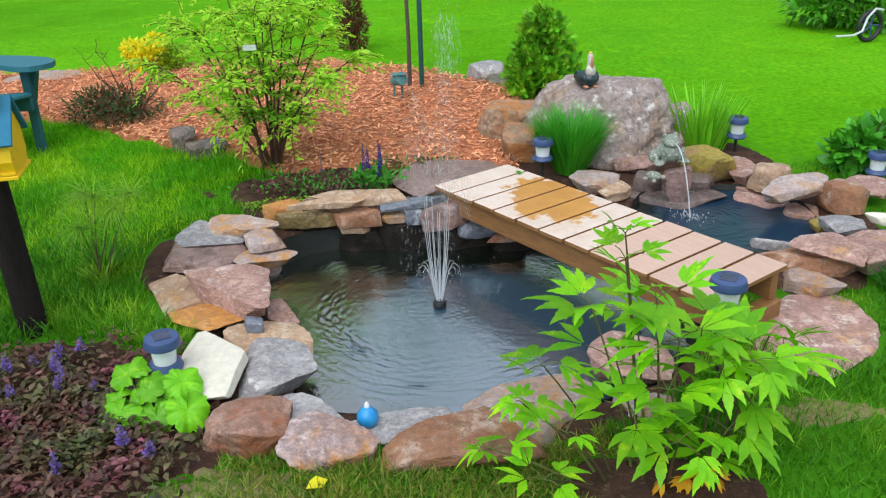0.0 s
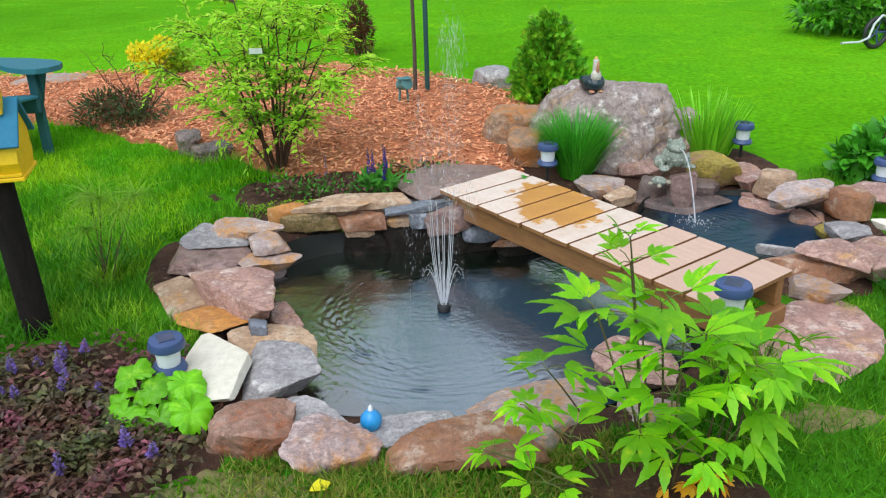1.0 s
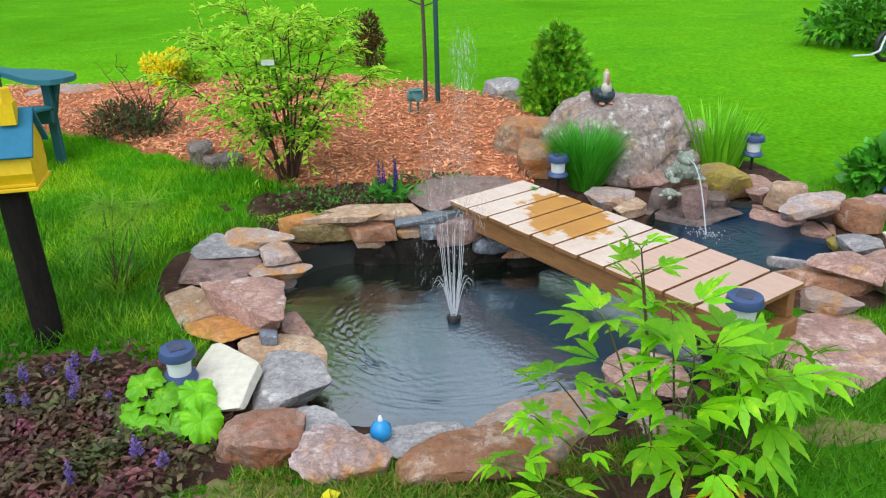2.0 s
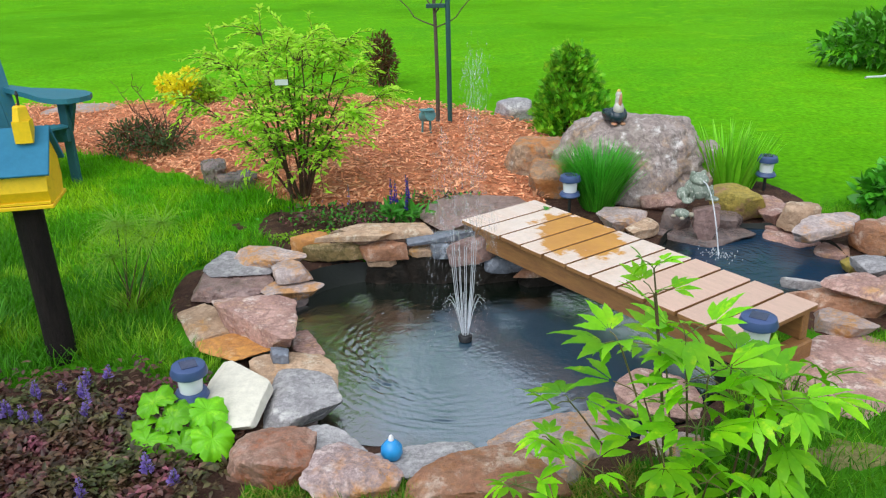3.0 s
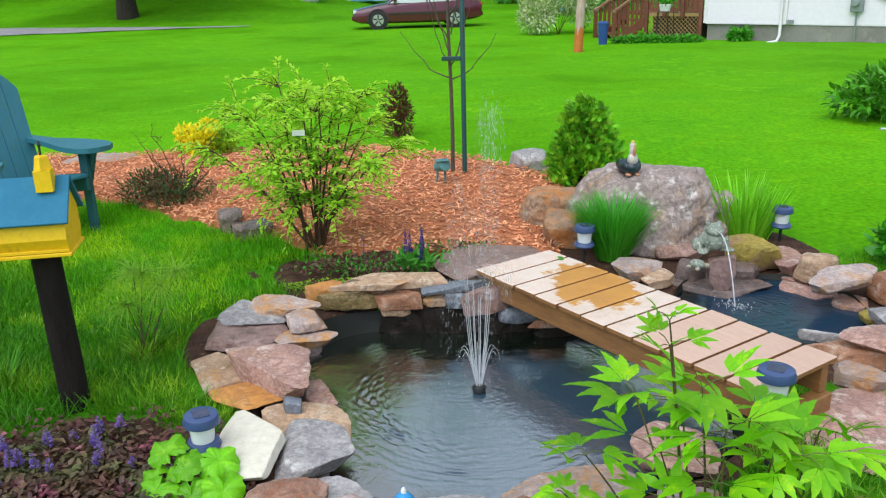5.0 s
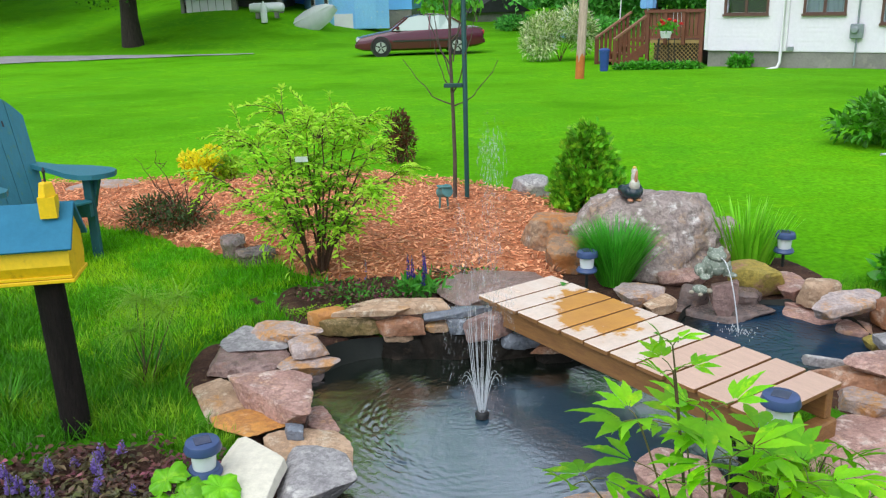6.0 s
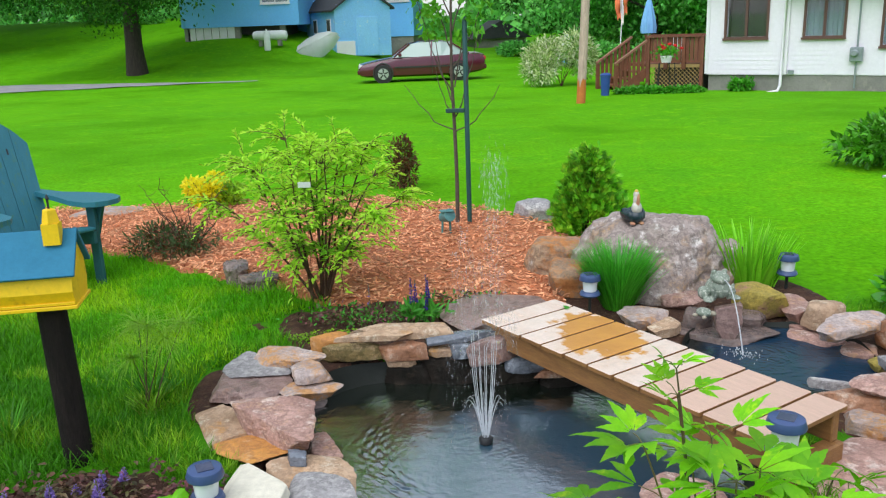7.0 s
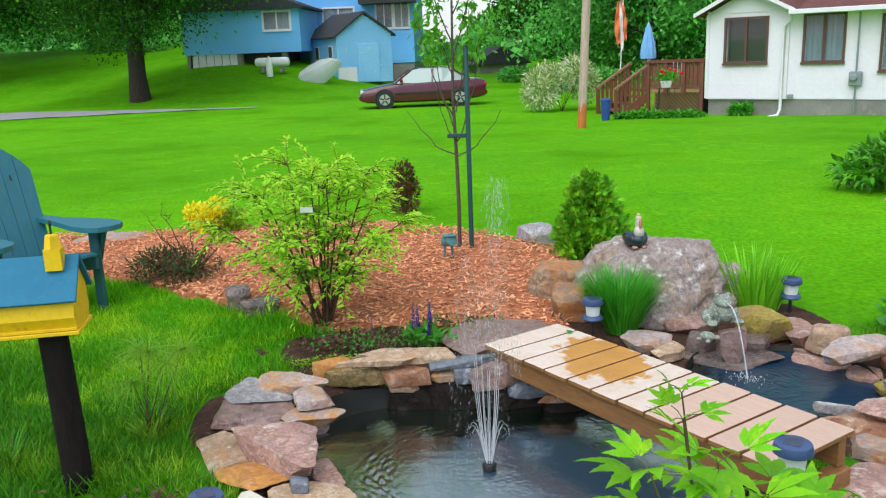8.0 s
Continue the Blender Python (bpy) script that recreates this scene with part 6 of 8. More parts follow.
def bush(name, x, y, z, rx, ry, h, n, size, width, mat, label, category="shrub", stems=7, shape=LEAF, faces=LEAF_F, mat2=None, share=0.4, hollow=0.55):
    """A bush: stems and a lumpy crown of leaves."""
    b_ = thing(name, pose(x, y, z), label, category)
    a = rng.random(stems) * 2 * np.pi
    st, _ = grow((0, 0, -0.02), np.stack([rx * 0.6 * np.cos(a), ry * 0.6 * np.sin(a), h * (0.6 + 0.3 * rng.random(stems))], 1), 0.009, 0.003, 0.006, 7, 5)
    for V, F in st:
        solid("stem", V, F, M_BARK, b_)
    lumps = max(7, int(14 * rx / max(h, 0.1)))
    a = rng.random(lumps) * 2 * np.pi
    e = rng.random(lumps)
    C = np.stack([rx * 0.62 * np.cos(a) * np.sqrt(1 - 0.7 * e * e), ry * 0.62 * np.sin(a) * np.sqrt(1 - 0.7 * e * e), h * (0.28 + 0.48 * e)], 1)
    k = rng.integers(0, lumps, n)
    v = rand_dirs(n) * (hollow + (1 - hollow) * rng.random(n))[:, None]
    B = C[k] + v * (rx * 0.42, ry * 0.42, h * 0.28)
    B[:, 2] = np.maximum(B[:, 2], 0.01)
    d = v + (0, 0, 0.25) + rng.normal(size=(n, 3)) * 0.35
    pick = rng.random(n) < share if mat2 else np.zeros(n, bool)
    for kk, mt, nm in ((~pick, mat, "foliage"), (pick, mat2, "paler_foliage")):
        if kk.any():
            c_ = kk.sum()
            V, F = spread(B[kk], d[kk], rng.normal(size=(c_, 3)) * 0.5 + (0, 0, 1), size * (0.7 + 0.5 * rng.random(c_)), width * (0.7 + 0.5 * rng.random(c_)), shape, faces, 0.2)
            solid(nm, V, F, mt, b_)
    return b_


bush("yellow_shrub", -2.60, 7.40, 0.02, 0.25, 0.24, 0.30, 1500, 0.045, 0.026, L_YELLOW, "compact yellow-leaved shrub at the edge of the mulch")
bush("yellow_shrub", -2.38, 7.38, 0.02, 0.17, 0.2, 0.22, 800, 0.04, 0.022, L_YGREEN, "yellow-green low shrub beside the yellow one")
bush("dark_twiggy_shrub", -2.24, 5.60, 0.03, 0.36, 0.24, 0.24, 1700, 0.045, 0.013, L_SAGE, "low grey-green sprawling shrub in the mulch", mat2=L_RUSSET, share=0.3)
tw = thing("bare_shrub", pose(-2.15, 5.66, 0.02), "bare reddish-brown twiggy shrub in the mulch", "shrub")
st, ln = grow((0, 0, 0), [(0.26 * math.cos(q * 0.9), 0.16 * math.sin(q * 0.9), 0.34 + 0.12 * math.sin(q * 2.1)) for q in range(11)], 0.007, 0.002, 0.014, 8, 5)
for V, F in st:
    solid("branch", V, F, M_BARK, tw)
tws = []
for P in ln:
    for q in range(9):
        k = rng.integers(2, 8)
        e = P[k] + rand_dirs(1, 0.4)[0] * rng.uniform(0.05, 0.12)
        tws.append(tube([P[k], (P[k] + e) / 2 + rng.normal(size=3) * 0.008, e], 0.0018, 4))
V, F = joined(tws)
solid("twig_work", V, F, M_BARK, tw)
bush("russet_shrub", -0.90, 8.40, float(land(-0.9, 8.4)) - 0.15, 0.19, 0.16, 0.72, 1700, 0.05, 0.014, L_RUSSET, "upright dark russet shrub behind the bed", mat2=L_SAGE, share=0.1)
bush("broadleaf_bush", 2.27, 4.42, 0.0, 0.25, 0.22, 0.33, 380, 0.085, 0.06, L_BROAD, "broad-leaved green perennial on the lawn")
bush("laurel_bush", 4.35, 8.85, float(land(4.35, 8.85)), 0.90, 0.55, 0.52, 2800, 0.11, 0.05, L_DARK, "wide dark green glossy-leaved bush on the lawn")
cart = thing("hose_cart", pose(3.95, 8.02, float(land(3.95, 8.02)), 0, 0, 20), "dark garden hose cart with a pale handle beside the bush", "hose cart")
a = np.linspace(0, 2 * np.pi, 25)
V, F = tube(np.stack([0.13 * np.cos(a), 0 * a, 0.15 + 0.13 * np.sin(a)], 1), 0.022, 8)
solid("wheel", V, F, M_BLACK, cart, label="black rubber wheel")
for q in range(5):
    e = (0.115 * math.cos(q * 1.257), 0, 0.15 + 0.115 * math.sin(q * 1.257))
    V, F = tube([(0, 0, 0.15), e], 0.008, 6)
    solid("spoke", V, F, M_NAVY, cart)
V, F = tube([(0.10, -0.03, 0.29), (0.0, -0.04, 0.31), (-0.09, -0.05, 0.24), (-0.13, -0.05, 0.12), (-0.24, -0.06, 0.09), (-0.46, -0.07, 0.10)], 0.011, 8)
solid("handle", V, F, M_WHITE_PIPE, cart, label="pale metal handle")
bush("creeping_plant", -0.75, 4.22, 0.02, 0.42, 0.16, 0.09, 700, 0.026, 0.014, L_SALVIA, "low creeping plants on the dark soil", "ground cover", 3, mat2=L_BUGLE, share=0.6)
bush("creeping_plant", -0.20, 4.52, 0.02, 0.32, 0.10, 0.07, 260, 0.026, 0.014, L_SALVIA, "low creeping plants on the dark soil", "ground cover", 3, mat2=L_BUGLE, share=0.5)
bush("moss_patch", -0.82, 3.98, 0.02, 0.26, 0.08, 0.04, 700, 0.014, 0.010, L_YGREEN, "yellow-green moss on the soil behind the stones", "moss", 3)

# sapling
rng = np.random.default_rng(35)
sap = thing("sapling", pose(-0.285, 6.30, 0.0), "thin young tree with sparse green leaves", "tree")
V, F = tube([(0, 0, -0.03), (0.006, 0, 0.4), (0, 0, 0.8), (-0.012, 0.01, 1.2), (0.0, 0, 1.7), (0.01, 0, 2.3), (0.0, 0, 2.8)], [0.017, 0.015, 0.0135, 0.011, 0.009, 0.006, 0.003], 9)
solid("trunk", V, F, M_SAPBARK, sap)
B, D = [], []
for z0, ex, ey, ez in ((0.78, -0.36, 0.02, 1.13), (0.76, 0.34, 0.02, 1.10), (0.85, 0.20, -0.1, 1.5), (0.95, -0.17, 0.1, 1.65), (1.05, -0.25, -0.08, 1.75), (1.1, 0.14, 0.12, 1.9), (1.25, 0.28, 0.0, 1.8),
                       (1.35, -0.2, 0.05, 2.1), (1.5, 0.2, 0.0, 2.3), (1.6, -0.25, -0.05, 2.4), (1.8, 0.25, 0.1, 2.6), (1.9, -0.15, 0.1, 2.7), (0.9, -0.13, 0.0, 1.25)):
    t = np.linspace(0, 1, 8)[:, None]
    P = np.array((0, 0, z0)) + (np.array((ex, ey, ez)) - (0, 0, z0)) * t + np.array((0, 0, -0.07)) * np.sin(t * np.pi)
    P += rng.normal(size=P.shape) * 0.006
    V, F = tube(P, np.linspace(0.006, 0.002, 8), 5)
    solid("branch", V, F, M_SAPBARK, sap)
    if ez > 1.56:
        for q in range(100):
            k = rng.integers(3, 8)
            if P[k][2] > 1.46:
                B.append(P[k] + rng.normal(size=3) * 0.035)
                D.append(rand_dirs(1)[0] - (0, 0, 0.3))
n = len(B)
V, F = spread(np.array(B), np.array(D), rng.normal(size=(n, 3)) * 0.5 + (0, 0, 1), 0.046 + 0.028 * rng.random(n), 0.032, LEAF, LEAF_F, 0.25)
solid("foliage", V, F, L_SAPLING, sap)

tag = thing("plant_tag", pose(-1.02, 4.42, 0.0), "white plastic plant label on a thin wire in the shrub", "plant label")
V, F = tube([(0, 0, -0.02), (0.004, 0, 0.40), (0, 0, 0.73)], 0.0012, 6)
solid("wire", V, F, M_BARK, tag)
part("label_plate", box(-0.035, 0.035, -0.003, 0.003, 0.725, 0.755, 0.001), M_WHITE, tag)

# fallen leaves
for x, y, z, mt, lb, s_ in ((-0.35, 1.86, 0.035, L_YELLOW, "yellow fallen leaf on the grass", 1.0), (-0.46, 2.235, 0.03, L_SALVIA, "green leaf lying on a stone", 0.7), (0.34, 3.865, 0.2215, L_SALVIA, "green leaf lying on the bridge", 0.8)):
    V, F = spread([(0, 0, 0)], [(1, 0.2, 0.12)], [(0.1, 0.25, 1)], 0.065 * s_, 0.045 * s_, LEAF, LEAF_F, 0.1)
    o = solid("fallen_leaf", V, F, mt)
    o.matrix_basis = pose(x, y, z, 0, 0, rng.uniform(0, 360))
    tagged(o, lb, "leaf")


# ---- beyond the garden ----
M_DRIVE = material("gravel_drive", (0.27, 0.25, 0.27), (0.34, 0.32, 0.33), 1.5, rough=0.9, bump=0.4, fine=25, grain=0.25)
M_SIDING = material("white_siding", (0.86, 0.78, 0.88), (0.82, 0.75, 0.86), 0.8, rough=0.5, grain=0.04, fine=12)
M_SIDING_BLUE = material("blue_siding", (0.15, 0.49, 0.98), (0.18, 0.52, 0.98), 0.7, rough=0.6, grain=0.06, fine=10)
M_SHED_BLUE = material("faded_blue_boards", (0.29, 0.60, 0.98), (0.25, 0.55, 0.97), 0.9, (0.58, 0.70, 0.80), 0.66, 3, rough=0.7, grain=0.08, fine=12)
M_CONCRETE = material("grey_concrete", (0.27, 0.25, 0.235), (0.21, 0.195, 0.185), 2.2, (0.33, 0.30, 0.26), 0.62, 3, rough=0.85, bump=0.3, fine=25, grain=0.12)
M_BROWN_TRIM = material("brown_window_trim", (0.13, 0.055, 0.045), (0.11, 0.05, 0.04), 5, rough=0.5, grain=0.08)
M_WHITE_TRIM = material("white_trim", (0.82, 0.77, 0.84), (0.78, 0.73, 0.80), 3, rough=0.45, grain=0.04)
M_PANE = clear("window_glass", (0.80, 0.85, 0.88), 0.03, 1.5, 1.0)
# dark colour standing in for the shade of unlit spaces
M_UNLIT = material("unlit_dark", (0.05, 0.05, 0.055), (0.07, 0.065, 0.06), 2, rough=0.9)
M_CURTAIN = material("grey_curtain", (0.30, 0.35, 0.40), (0.22, 0.26, 0.30), 6, rough=0.9, stretch=(6, 6, 0.5))
M_SHINGLE_RED = material("red_shingles", (0.16, 0.055, 0.050), (0.12, 0.045, 0.04), 5, rough=0.9, bump=0.3, fine=30, grain=0.25)
M_SHINGLE = material("dark_shingles", (0.030, 0.032, 0.038), (0.045, 0.046, 0.05), 4, rough=0.85, bump=0.3, fine=20, grain=0.25)
M_DECKWOOD = material("stained_deck_wood", (0.20, 0.065, 0.035), (0.16, 0.05, 0.028), 4, rough=0.6, grain=0.15, fine=20, vary=0.1)
M_HANDRAIL = material("worn_handrail_wood", (0.30, 0.14, 0.085), (0.24, 0.11, 0.07), 4, rough=0.6, grain=0.15, fine=20)
M_LATTICE = material("lattice_wood", (0.46, 0.30, 0.12), (0.40, 0.25, 0.10), 4, rough=0.7, grain=0.15)
M_UTILITY = material("weathered_pole_wood", (0.56, 0.40, 0.34), (0.42, 0.29, 0.25), 5, rough=0.8, bump=0.4, fine=30, grain=0.2, stretch=(4, 4, 0.4))
M_ORANGE = material("orange_marker", (0.55, 0.16, 0.03), (0.48, 0.13, 0.03), 6, rough=0.7, grain=0.15)
M_METALBOX = material("grey_meter_box", (0.30, 0.33, 0.36), (0.26, 0.29, 0.32), 6, rough=0.4, metal=0.4)
M_UMBRELLA = material("light_blue_cloth", (0.16, 0.38, 0.72), (0.22, 0.46, 0.78), 6, rough=0.8, grain=0.08, stretch=(4, 4, 0.5))
M_CLOTH_ORANGE = material("orange_cloth", (0.80, 0.20, 0.07), (0.72, 0.15, 0.06), 5, rough=0.8)
M_CLOTH_WHITE = material("white_cloth", (0.78, 0.72, 0.66), (0.70, 0.62, 0.58), 5, rough=0.8)
M_BIN = material("blue_bin", (0.02, 0.06, 0.26), (0.025, 0.07, 0.30), 5, rough=0.45)
M_CAR = material("maroon_car_paint", (0.095, 0.009, 0.026), (0.085, 0.008, 0.023), 3, rough=0.22, grain=0.02, coat=0.6, spec=0.5)
# opaque glass; its pale base stands for light reflected and seen through
M_CARGLASS = clear("car_glass", (0.34, 0.42, 0.40), 0.06, 1.7, 0.0)
M_TYRE = material("tyre_rubber", (0.015, 0.015, 0.016), (0.022, 0.022, 0.022), 9, rough=0.8)
M_RIM = material("alloy_rim", (0.55, 0.55, 0.56), (0.48, 0.48, 0.50), 9, rough=0.3, metal=0.6)
M_LAMPGLASS = clear("headlight_glass", (0.85, 0.88, 0.9), 0.08, 1.5, 0.3)
M_BOAT = material("white_hull", (0.84, 0.85, 0.86), (0.78, 0.79, 0.80), 3, rough=0.4, grain=0.06)

# drive
xs = np.linspace(-60, -9.5, 60)
V, F = [], []
for q, x in enumerate(xs):
    wd = 0.25 + 3.0 * float(smooth01(-9.5, -22, x))
    yc = 34.2 + 0.02 * (x + 16) ** 2 * (x < -16) * 0.15
    for y in (yc - wd, yc, yc + wd * 0.8):
        V.append((x, y, float(land(x, y)) + 0.03))
    if q:
        for r_ in (0, 1):
            F.append((3 * q - 3 + r_, 3 * q + r_, 3 * q + r_ + 1, 3 * q - 2 + r_))
tagged(solid("drive", V, F, M_DRIVE), "grey gravel drive crossing the lawn", "drive", kind="structure")


def siding(parent, mat, x0, x1, z0, z1, step, y, openings=(), name="siding_board"):
    """Lapped boards along x on a wall whose face is y, looking towards -y, with openings (x0, x1, z0, z1) left free."""
    bm = bmesh.new()
    z = z0
    while z < z1 - 0.01:
        zt = min(z + step, z1)
        runs = [(x0, x1)]
        for a, b, c, d in openings:
            if c < zt - 0.005 and d > z + 0.005:
                runs = [r for s_ in runs for r in ((s_[0], min(s_[1], a)), (max(s_[0], b), s_[1])) if r[1] - r[0] > 0.01]
        for a, b in runs:
            vs = [bm.verts.new(p) for p in ((a, y - 0.008, z), (b, y - 0.008, z), (b, y - 0.003, zt), (a, y - 0.003, zt), (a, y, z), (b, y, z))]
            bm.faces.new((vs[0], vs[1], vs[2], vs[3]))
            bm.faces.new((vs[4], vs[5], vs[1], vs[0]))
        z = zt
    return part(name, bm, mat, parent, "lapped horizontal boards")


def wall_with_holes(x0, x1, z0, z1, y0, y1, openings):
    bm = bmesh.new()
    xs_ = sorted({x0, x1, *[v for o in openings for v in o[:2]]})
    zs_ = sorted({z0, z1, *[v for o in openings for v in o[2:]]})
    for a, b in zip(xs_, xs_[1:]):
        for c, d in zip(zs_, zs_[1:]):
            if not any(o[0] <= a and b <= o[1] and o[2] <= c and d <= o[3] for o in openings):
                add_box(bm, a, b, y0, y1, c, d)
    bmesh.ops.remove_doubles(bm, verts=bm.verts, dist=0.0005)
    return bm


def window(parent, x0, x1, z0, z1, y, trim, panes=2, curtain=None, tw=0.06):
    """A window in a wall that looks towards -y."""
    w_ = part("window", wall_with_holes(x0 - tw, x1 + tw, z0 - tw, z1 + tw, y - 0.045, y + 0.02, [(x0, x1, z0, z1)]), trim, parent, "painted window frame")
    step = (x1 - x0) / panes
    for q in range(panes):
        if q:
            part("mullion", box(x0 + q * step - 0.03, x0 + q * step + 0.03, y - 0.038, y + 0.02, z0, z1), trim, w_)
        a, b = x0 + q * step + (0.032 if q else 0.002), x0 + (q + 1) * step - (0.032 if q < panes - 1 else 0.002)
        o = part("pane", box(a, b, y + 0.0, y + 0.008, z0 + 0.002, z1 - 0.002), M_PANE, w_, "glass pane")
        o.visible_shadow = False
    part("window_sill", box(x0 - tw - 0.02, x1 + tw + 0.02, y - 0.08, y - 0.046, z0 - tw - 0.035, z0 - tw + 0.02), trim, w_)
    # a dark panel stands in for the unlit room
    part("unlit_backing", box(x0 - 0.02, x1 + 0.02, y + 0.30, y + 0.32, z0 - 0.05, z1 + 0.05), M_UNLIT, w_)
    if curtain:
        n_ = 24
        pts = [(x0 + (x1 - x0) * k_ / n_, y + 0.06 + 0.015 * math.sin(k_ * 2.1)) for k_ in range(n_ + 1)]
        part("curtain", prism(pts + [(a_, b_ + 0.004) for a_, b_ in reversed(pts)], z0, z1), curtain, w_, "hanging curtain")
    return w_


# white house: one long front, its left part under a gable
white = thing("white_house", pose(5.58, 22.77, -0.47, 0, 0, -34.2), "white clapboard house with brown windows and a low gable", "house")
Z0, Z1, GW, LONG, DEEP = 0.52, 2.66, 1.97, 10.0, 6.0
o1 = [(0.48, 1.47, 1.44, 2.48)]
o2 = [(2.38, 3.24, 1.43, 2.48), (4.10, 5.0, 1.20, 2.40)]


def grown(o, m_):
    return [(a - m_, b + m_, c - m_, d + m_) for a, b, c, d in o]


part("wall", wall_with_holes(0, GW, 0.50, Z1, 0.0, 0.12, o1), M_SIDING, white)
part("wall", wall_with_holes(GW, LONG, 0.50, Z1, 0.06, 0.18, o2), M_SIDING, white)
siding(white, M_SIDING, 0.0, GW, Z0, Z1, 0.112, -0.001, grown(o1, 0.055))
siding(white, M_SIDING, GW, LONG, Z0, Z1, 0.112, 0.059, grown(o2, 0.055))
window(white, *o1[0], -0.002, M_BROWN_TRIM, 2, None, 0.055)
for o in o2:
    window(white, *o, 0.058, M_BROWN_TRIM, 2, M_CURTAIN, 0.055)
UPRIGHT = Matrix(((1, 0, 0, 0), (0, 0, 1, 0), (0, 1, 0, 0), (0, 0, 0, 1)))
g = prism([(0, Z1 + 0.002), (GW, Z1 + 0.002), (GW / 2, Z1 + 0.52)], 0.0, 0.12)
bmesh.ops.transform(g, matrix=UPRIGHT, verts=g.verts)
part("gable", g, M_SIDING, white)
part("frieze_board", box(-0.02, GW + 0.02, -0.03, -0.002, Z1 - 0.02, Z1 + 0.04), M_WHITE_TRIM, white)
part("side_wall", box(0.0, 0.12, 0.122, DEEP, 0.50, Z1), M_SIDING, white)
part("side_wall", box(LONG - 0.12, LONG, 0.182, DEEP, 0.50, Z1), M_SIDING, white)
part("back_wall", box(0.122, LONG - 0.122, DEEP - 0.12, DEEP, 0.50, Z1), M_SIDING, white)
part("foundation", box(0.03, LONG - 0.03, 0.085, DEEP - 0.03, -0.3, 0.497), M_CONCRETE, white, "bare grey concrete foundation")
for s_ in (0, 1):
    pr = [(-0.25, Z1 - 0.08), (GW / 2, Z1 + 0.56), (GW / 2, Z1 + 0.63), (-0.25, Z1 - 0.01)]
    bb = [(-0.26, Z1 - 0.10), (GW / 2, Z1 + 0.54), (GW / 2, Z1 + 0.64), (-0.26, Z1 + 0.0)]
    if s_:
        pr, bb = ([(GW - x, z) for x, z in p_] for p_ in (pr, bb))
    r = prism(pr, -0.36, 3.4)
    bmesh.ops.transform(r, matrix=UPRIGHT, verts=r.verts)
    part("gable_roof", r, M_SHINGLE_RED, white, "brown-red shingle roof")
    r = prism(bb, -0.392, -0.362)
    bmesh.ops.transform(r, matrix=UPRIGHT, verts=r.verts)
    part("barge_board", r, M_WHITE_TRIM, white)
ACROSS = Matrix(((0, 0, 1, 0), (1, 0, 0, 0), (0, 1, 0, 0), (0, 0, 0, 1)))
r = prism([(-0.34, Z1 - 0.10), (DEEP / 2, Z1 + 0.95), (DEEP / 2, Z1 + 1.02), (-0.34, Z1 - 0.03)], GW + 0.30, LONG + 0.3)
bmesh.ops.transform(r, matrix=ACROSS, verts=r.verts)
part("main_roof", r, M_SHINGLE_RED, white, "brown-red shingle roof")
r = prism([(DEEP + 0.34, Z1 - 0.10), (DEEP / 2, Z1 + 0.95), (DEEP / 2, Z1 + 1.02), (DEEP + 0.34, Z1 - 0.03)], 0.0, LONG + 0.3)
bmesh.ops.transform(r, matrix=ACROSS, verts=r.verts)
part("main_roof", r, M_SHINGLE_RED, white, "brown-red shingle roof")
part("soffit", box(GW + 0.1, LONG + 0.25, -0.30, 0.035, Z1 - 0.13, Z1 - 0.105), M_WHITE_TRIM, white)
part("gutter", box(GW + 0.12, LONG + 0.3, -0.45, -0.345, Z1 - 0.13, Z1 - 0.02, 0.01), M_WHITE_TRIM, white)
V, F = tube([(2.14, -0.38, Z1 - 0.12), (2.10, -0.22, Z1 - 0.26), (1.92, -0.07, Z1 - 0.40), (1.90, -0.07, 0.26), (1.86, -0.12, 0.12), (1.60, -0.36, 0.06)], 0.038, 10)
solid("downspout", V, F, M_WHITE_TRIM, white, label="white downspout")
for x, y in ((0.0, -0.028), (GW, -0.028)):
    part("corner_board", box(x - 0.045, x + 0.045, y, 0.05, Z0, Z1 - 0.03), M_WHITE_TRIM, white)
V, F = tube([(3.58, 0.0, Z1 - 0.14), (3.58, 0.0, 0.2)], 0.022, 8)
solid("conduit", V, F, M_METALBOX, white)
part("meter_box", box(3.44, 3.72, -0.10, 0.03, 0.82, 1.16, 0.02), M_METALBOX, white)
part("meter", lathe([(0.085, 0.0), (0.085, 0.07), (0.06, 0.09)], 16), M_METALBOX, white).matrix_basis = pose(3.55, -0.10, 1.02, 90, 0, 0)
part("vent", box(2.04, 2.18, 0.0, 0.035, 0.52, 0.62), M_METALBOX, white)
bush("foundation_plant", 6.25, 22.0, -0.45, 0.34, 0.22, 0.46, 700, 0.12, 0.06, L_BROAD, "green leafy plant against the foundation")

# deck with stairs
deck = thing("deck", pose(5.52, 22.95, -0.45, 0, 0, 150), "red-brown stained wooden deck with railing, stairs and lattice", "deck")
DW, RAIL = 1.45, 1.48
part("floor", prism([(0, 0), (DW, 0), (DW + 0.88, -0.80), (DW + 0.88, -2.0), (0, -2.0)], 0.66, 0.735), M_DECKWOOD, deck)
part("fascia", box(0, DW, 0.001, 0.04, 0.655, 0.745), M_LATTICE, deck, "paler board along the deck's edge")
for q in range(4):
    x = q * DW / 3
    part("post", box(x - 0.045, x + 0.045, 0.041, 0.13, 0.0 if q in (0, 3) else 0.62, RAIL - 0.04), M_DECKWOOD, deck)
part("top_rail", box(-0.05, DW + 0.05, 0.02, 0.15, RAIL - 0.039, RAIL), M_DECKWOOD, deck)
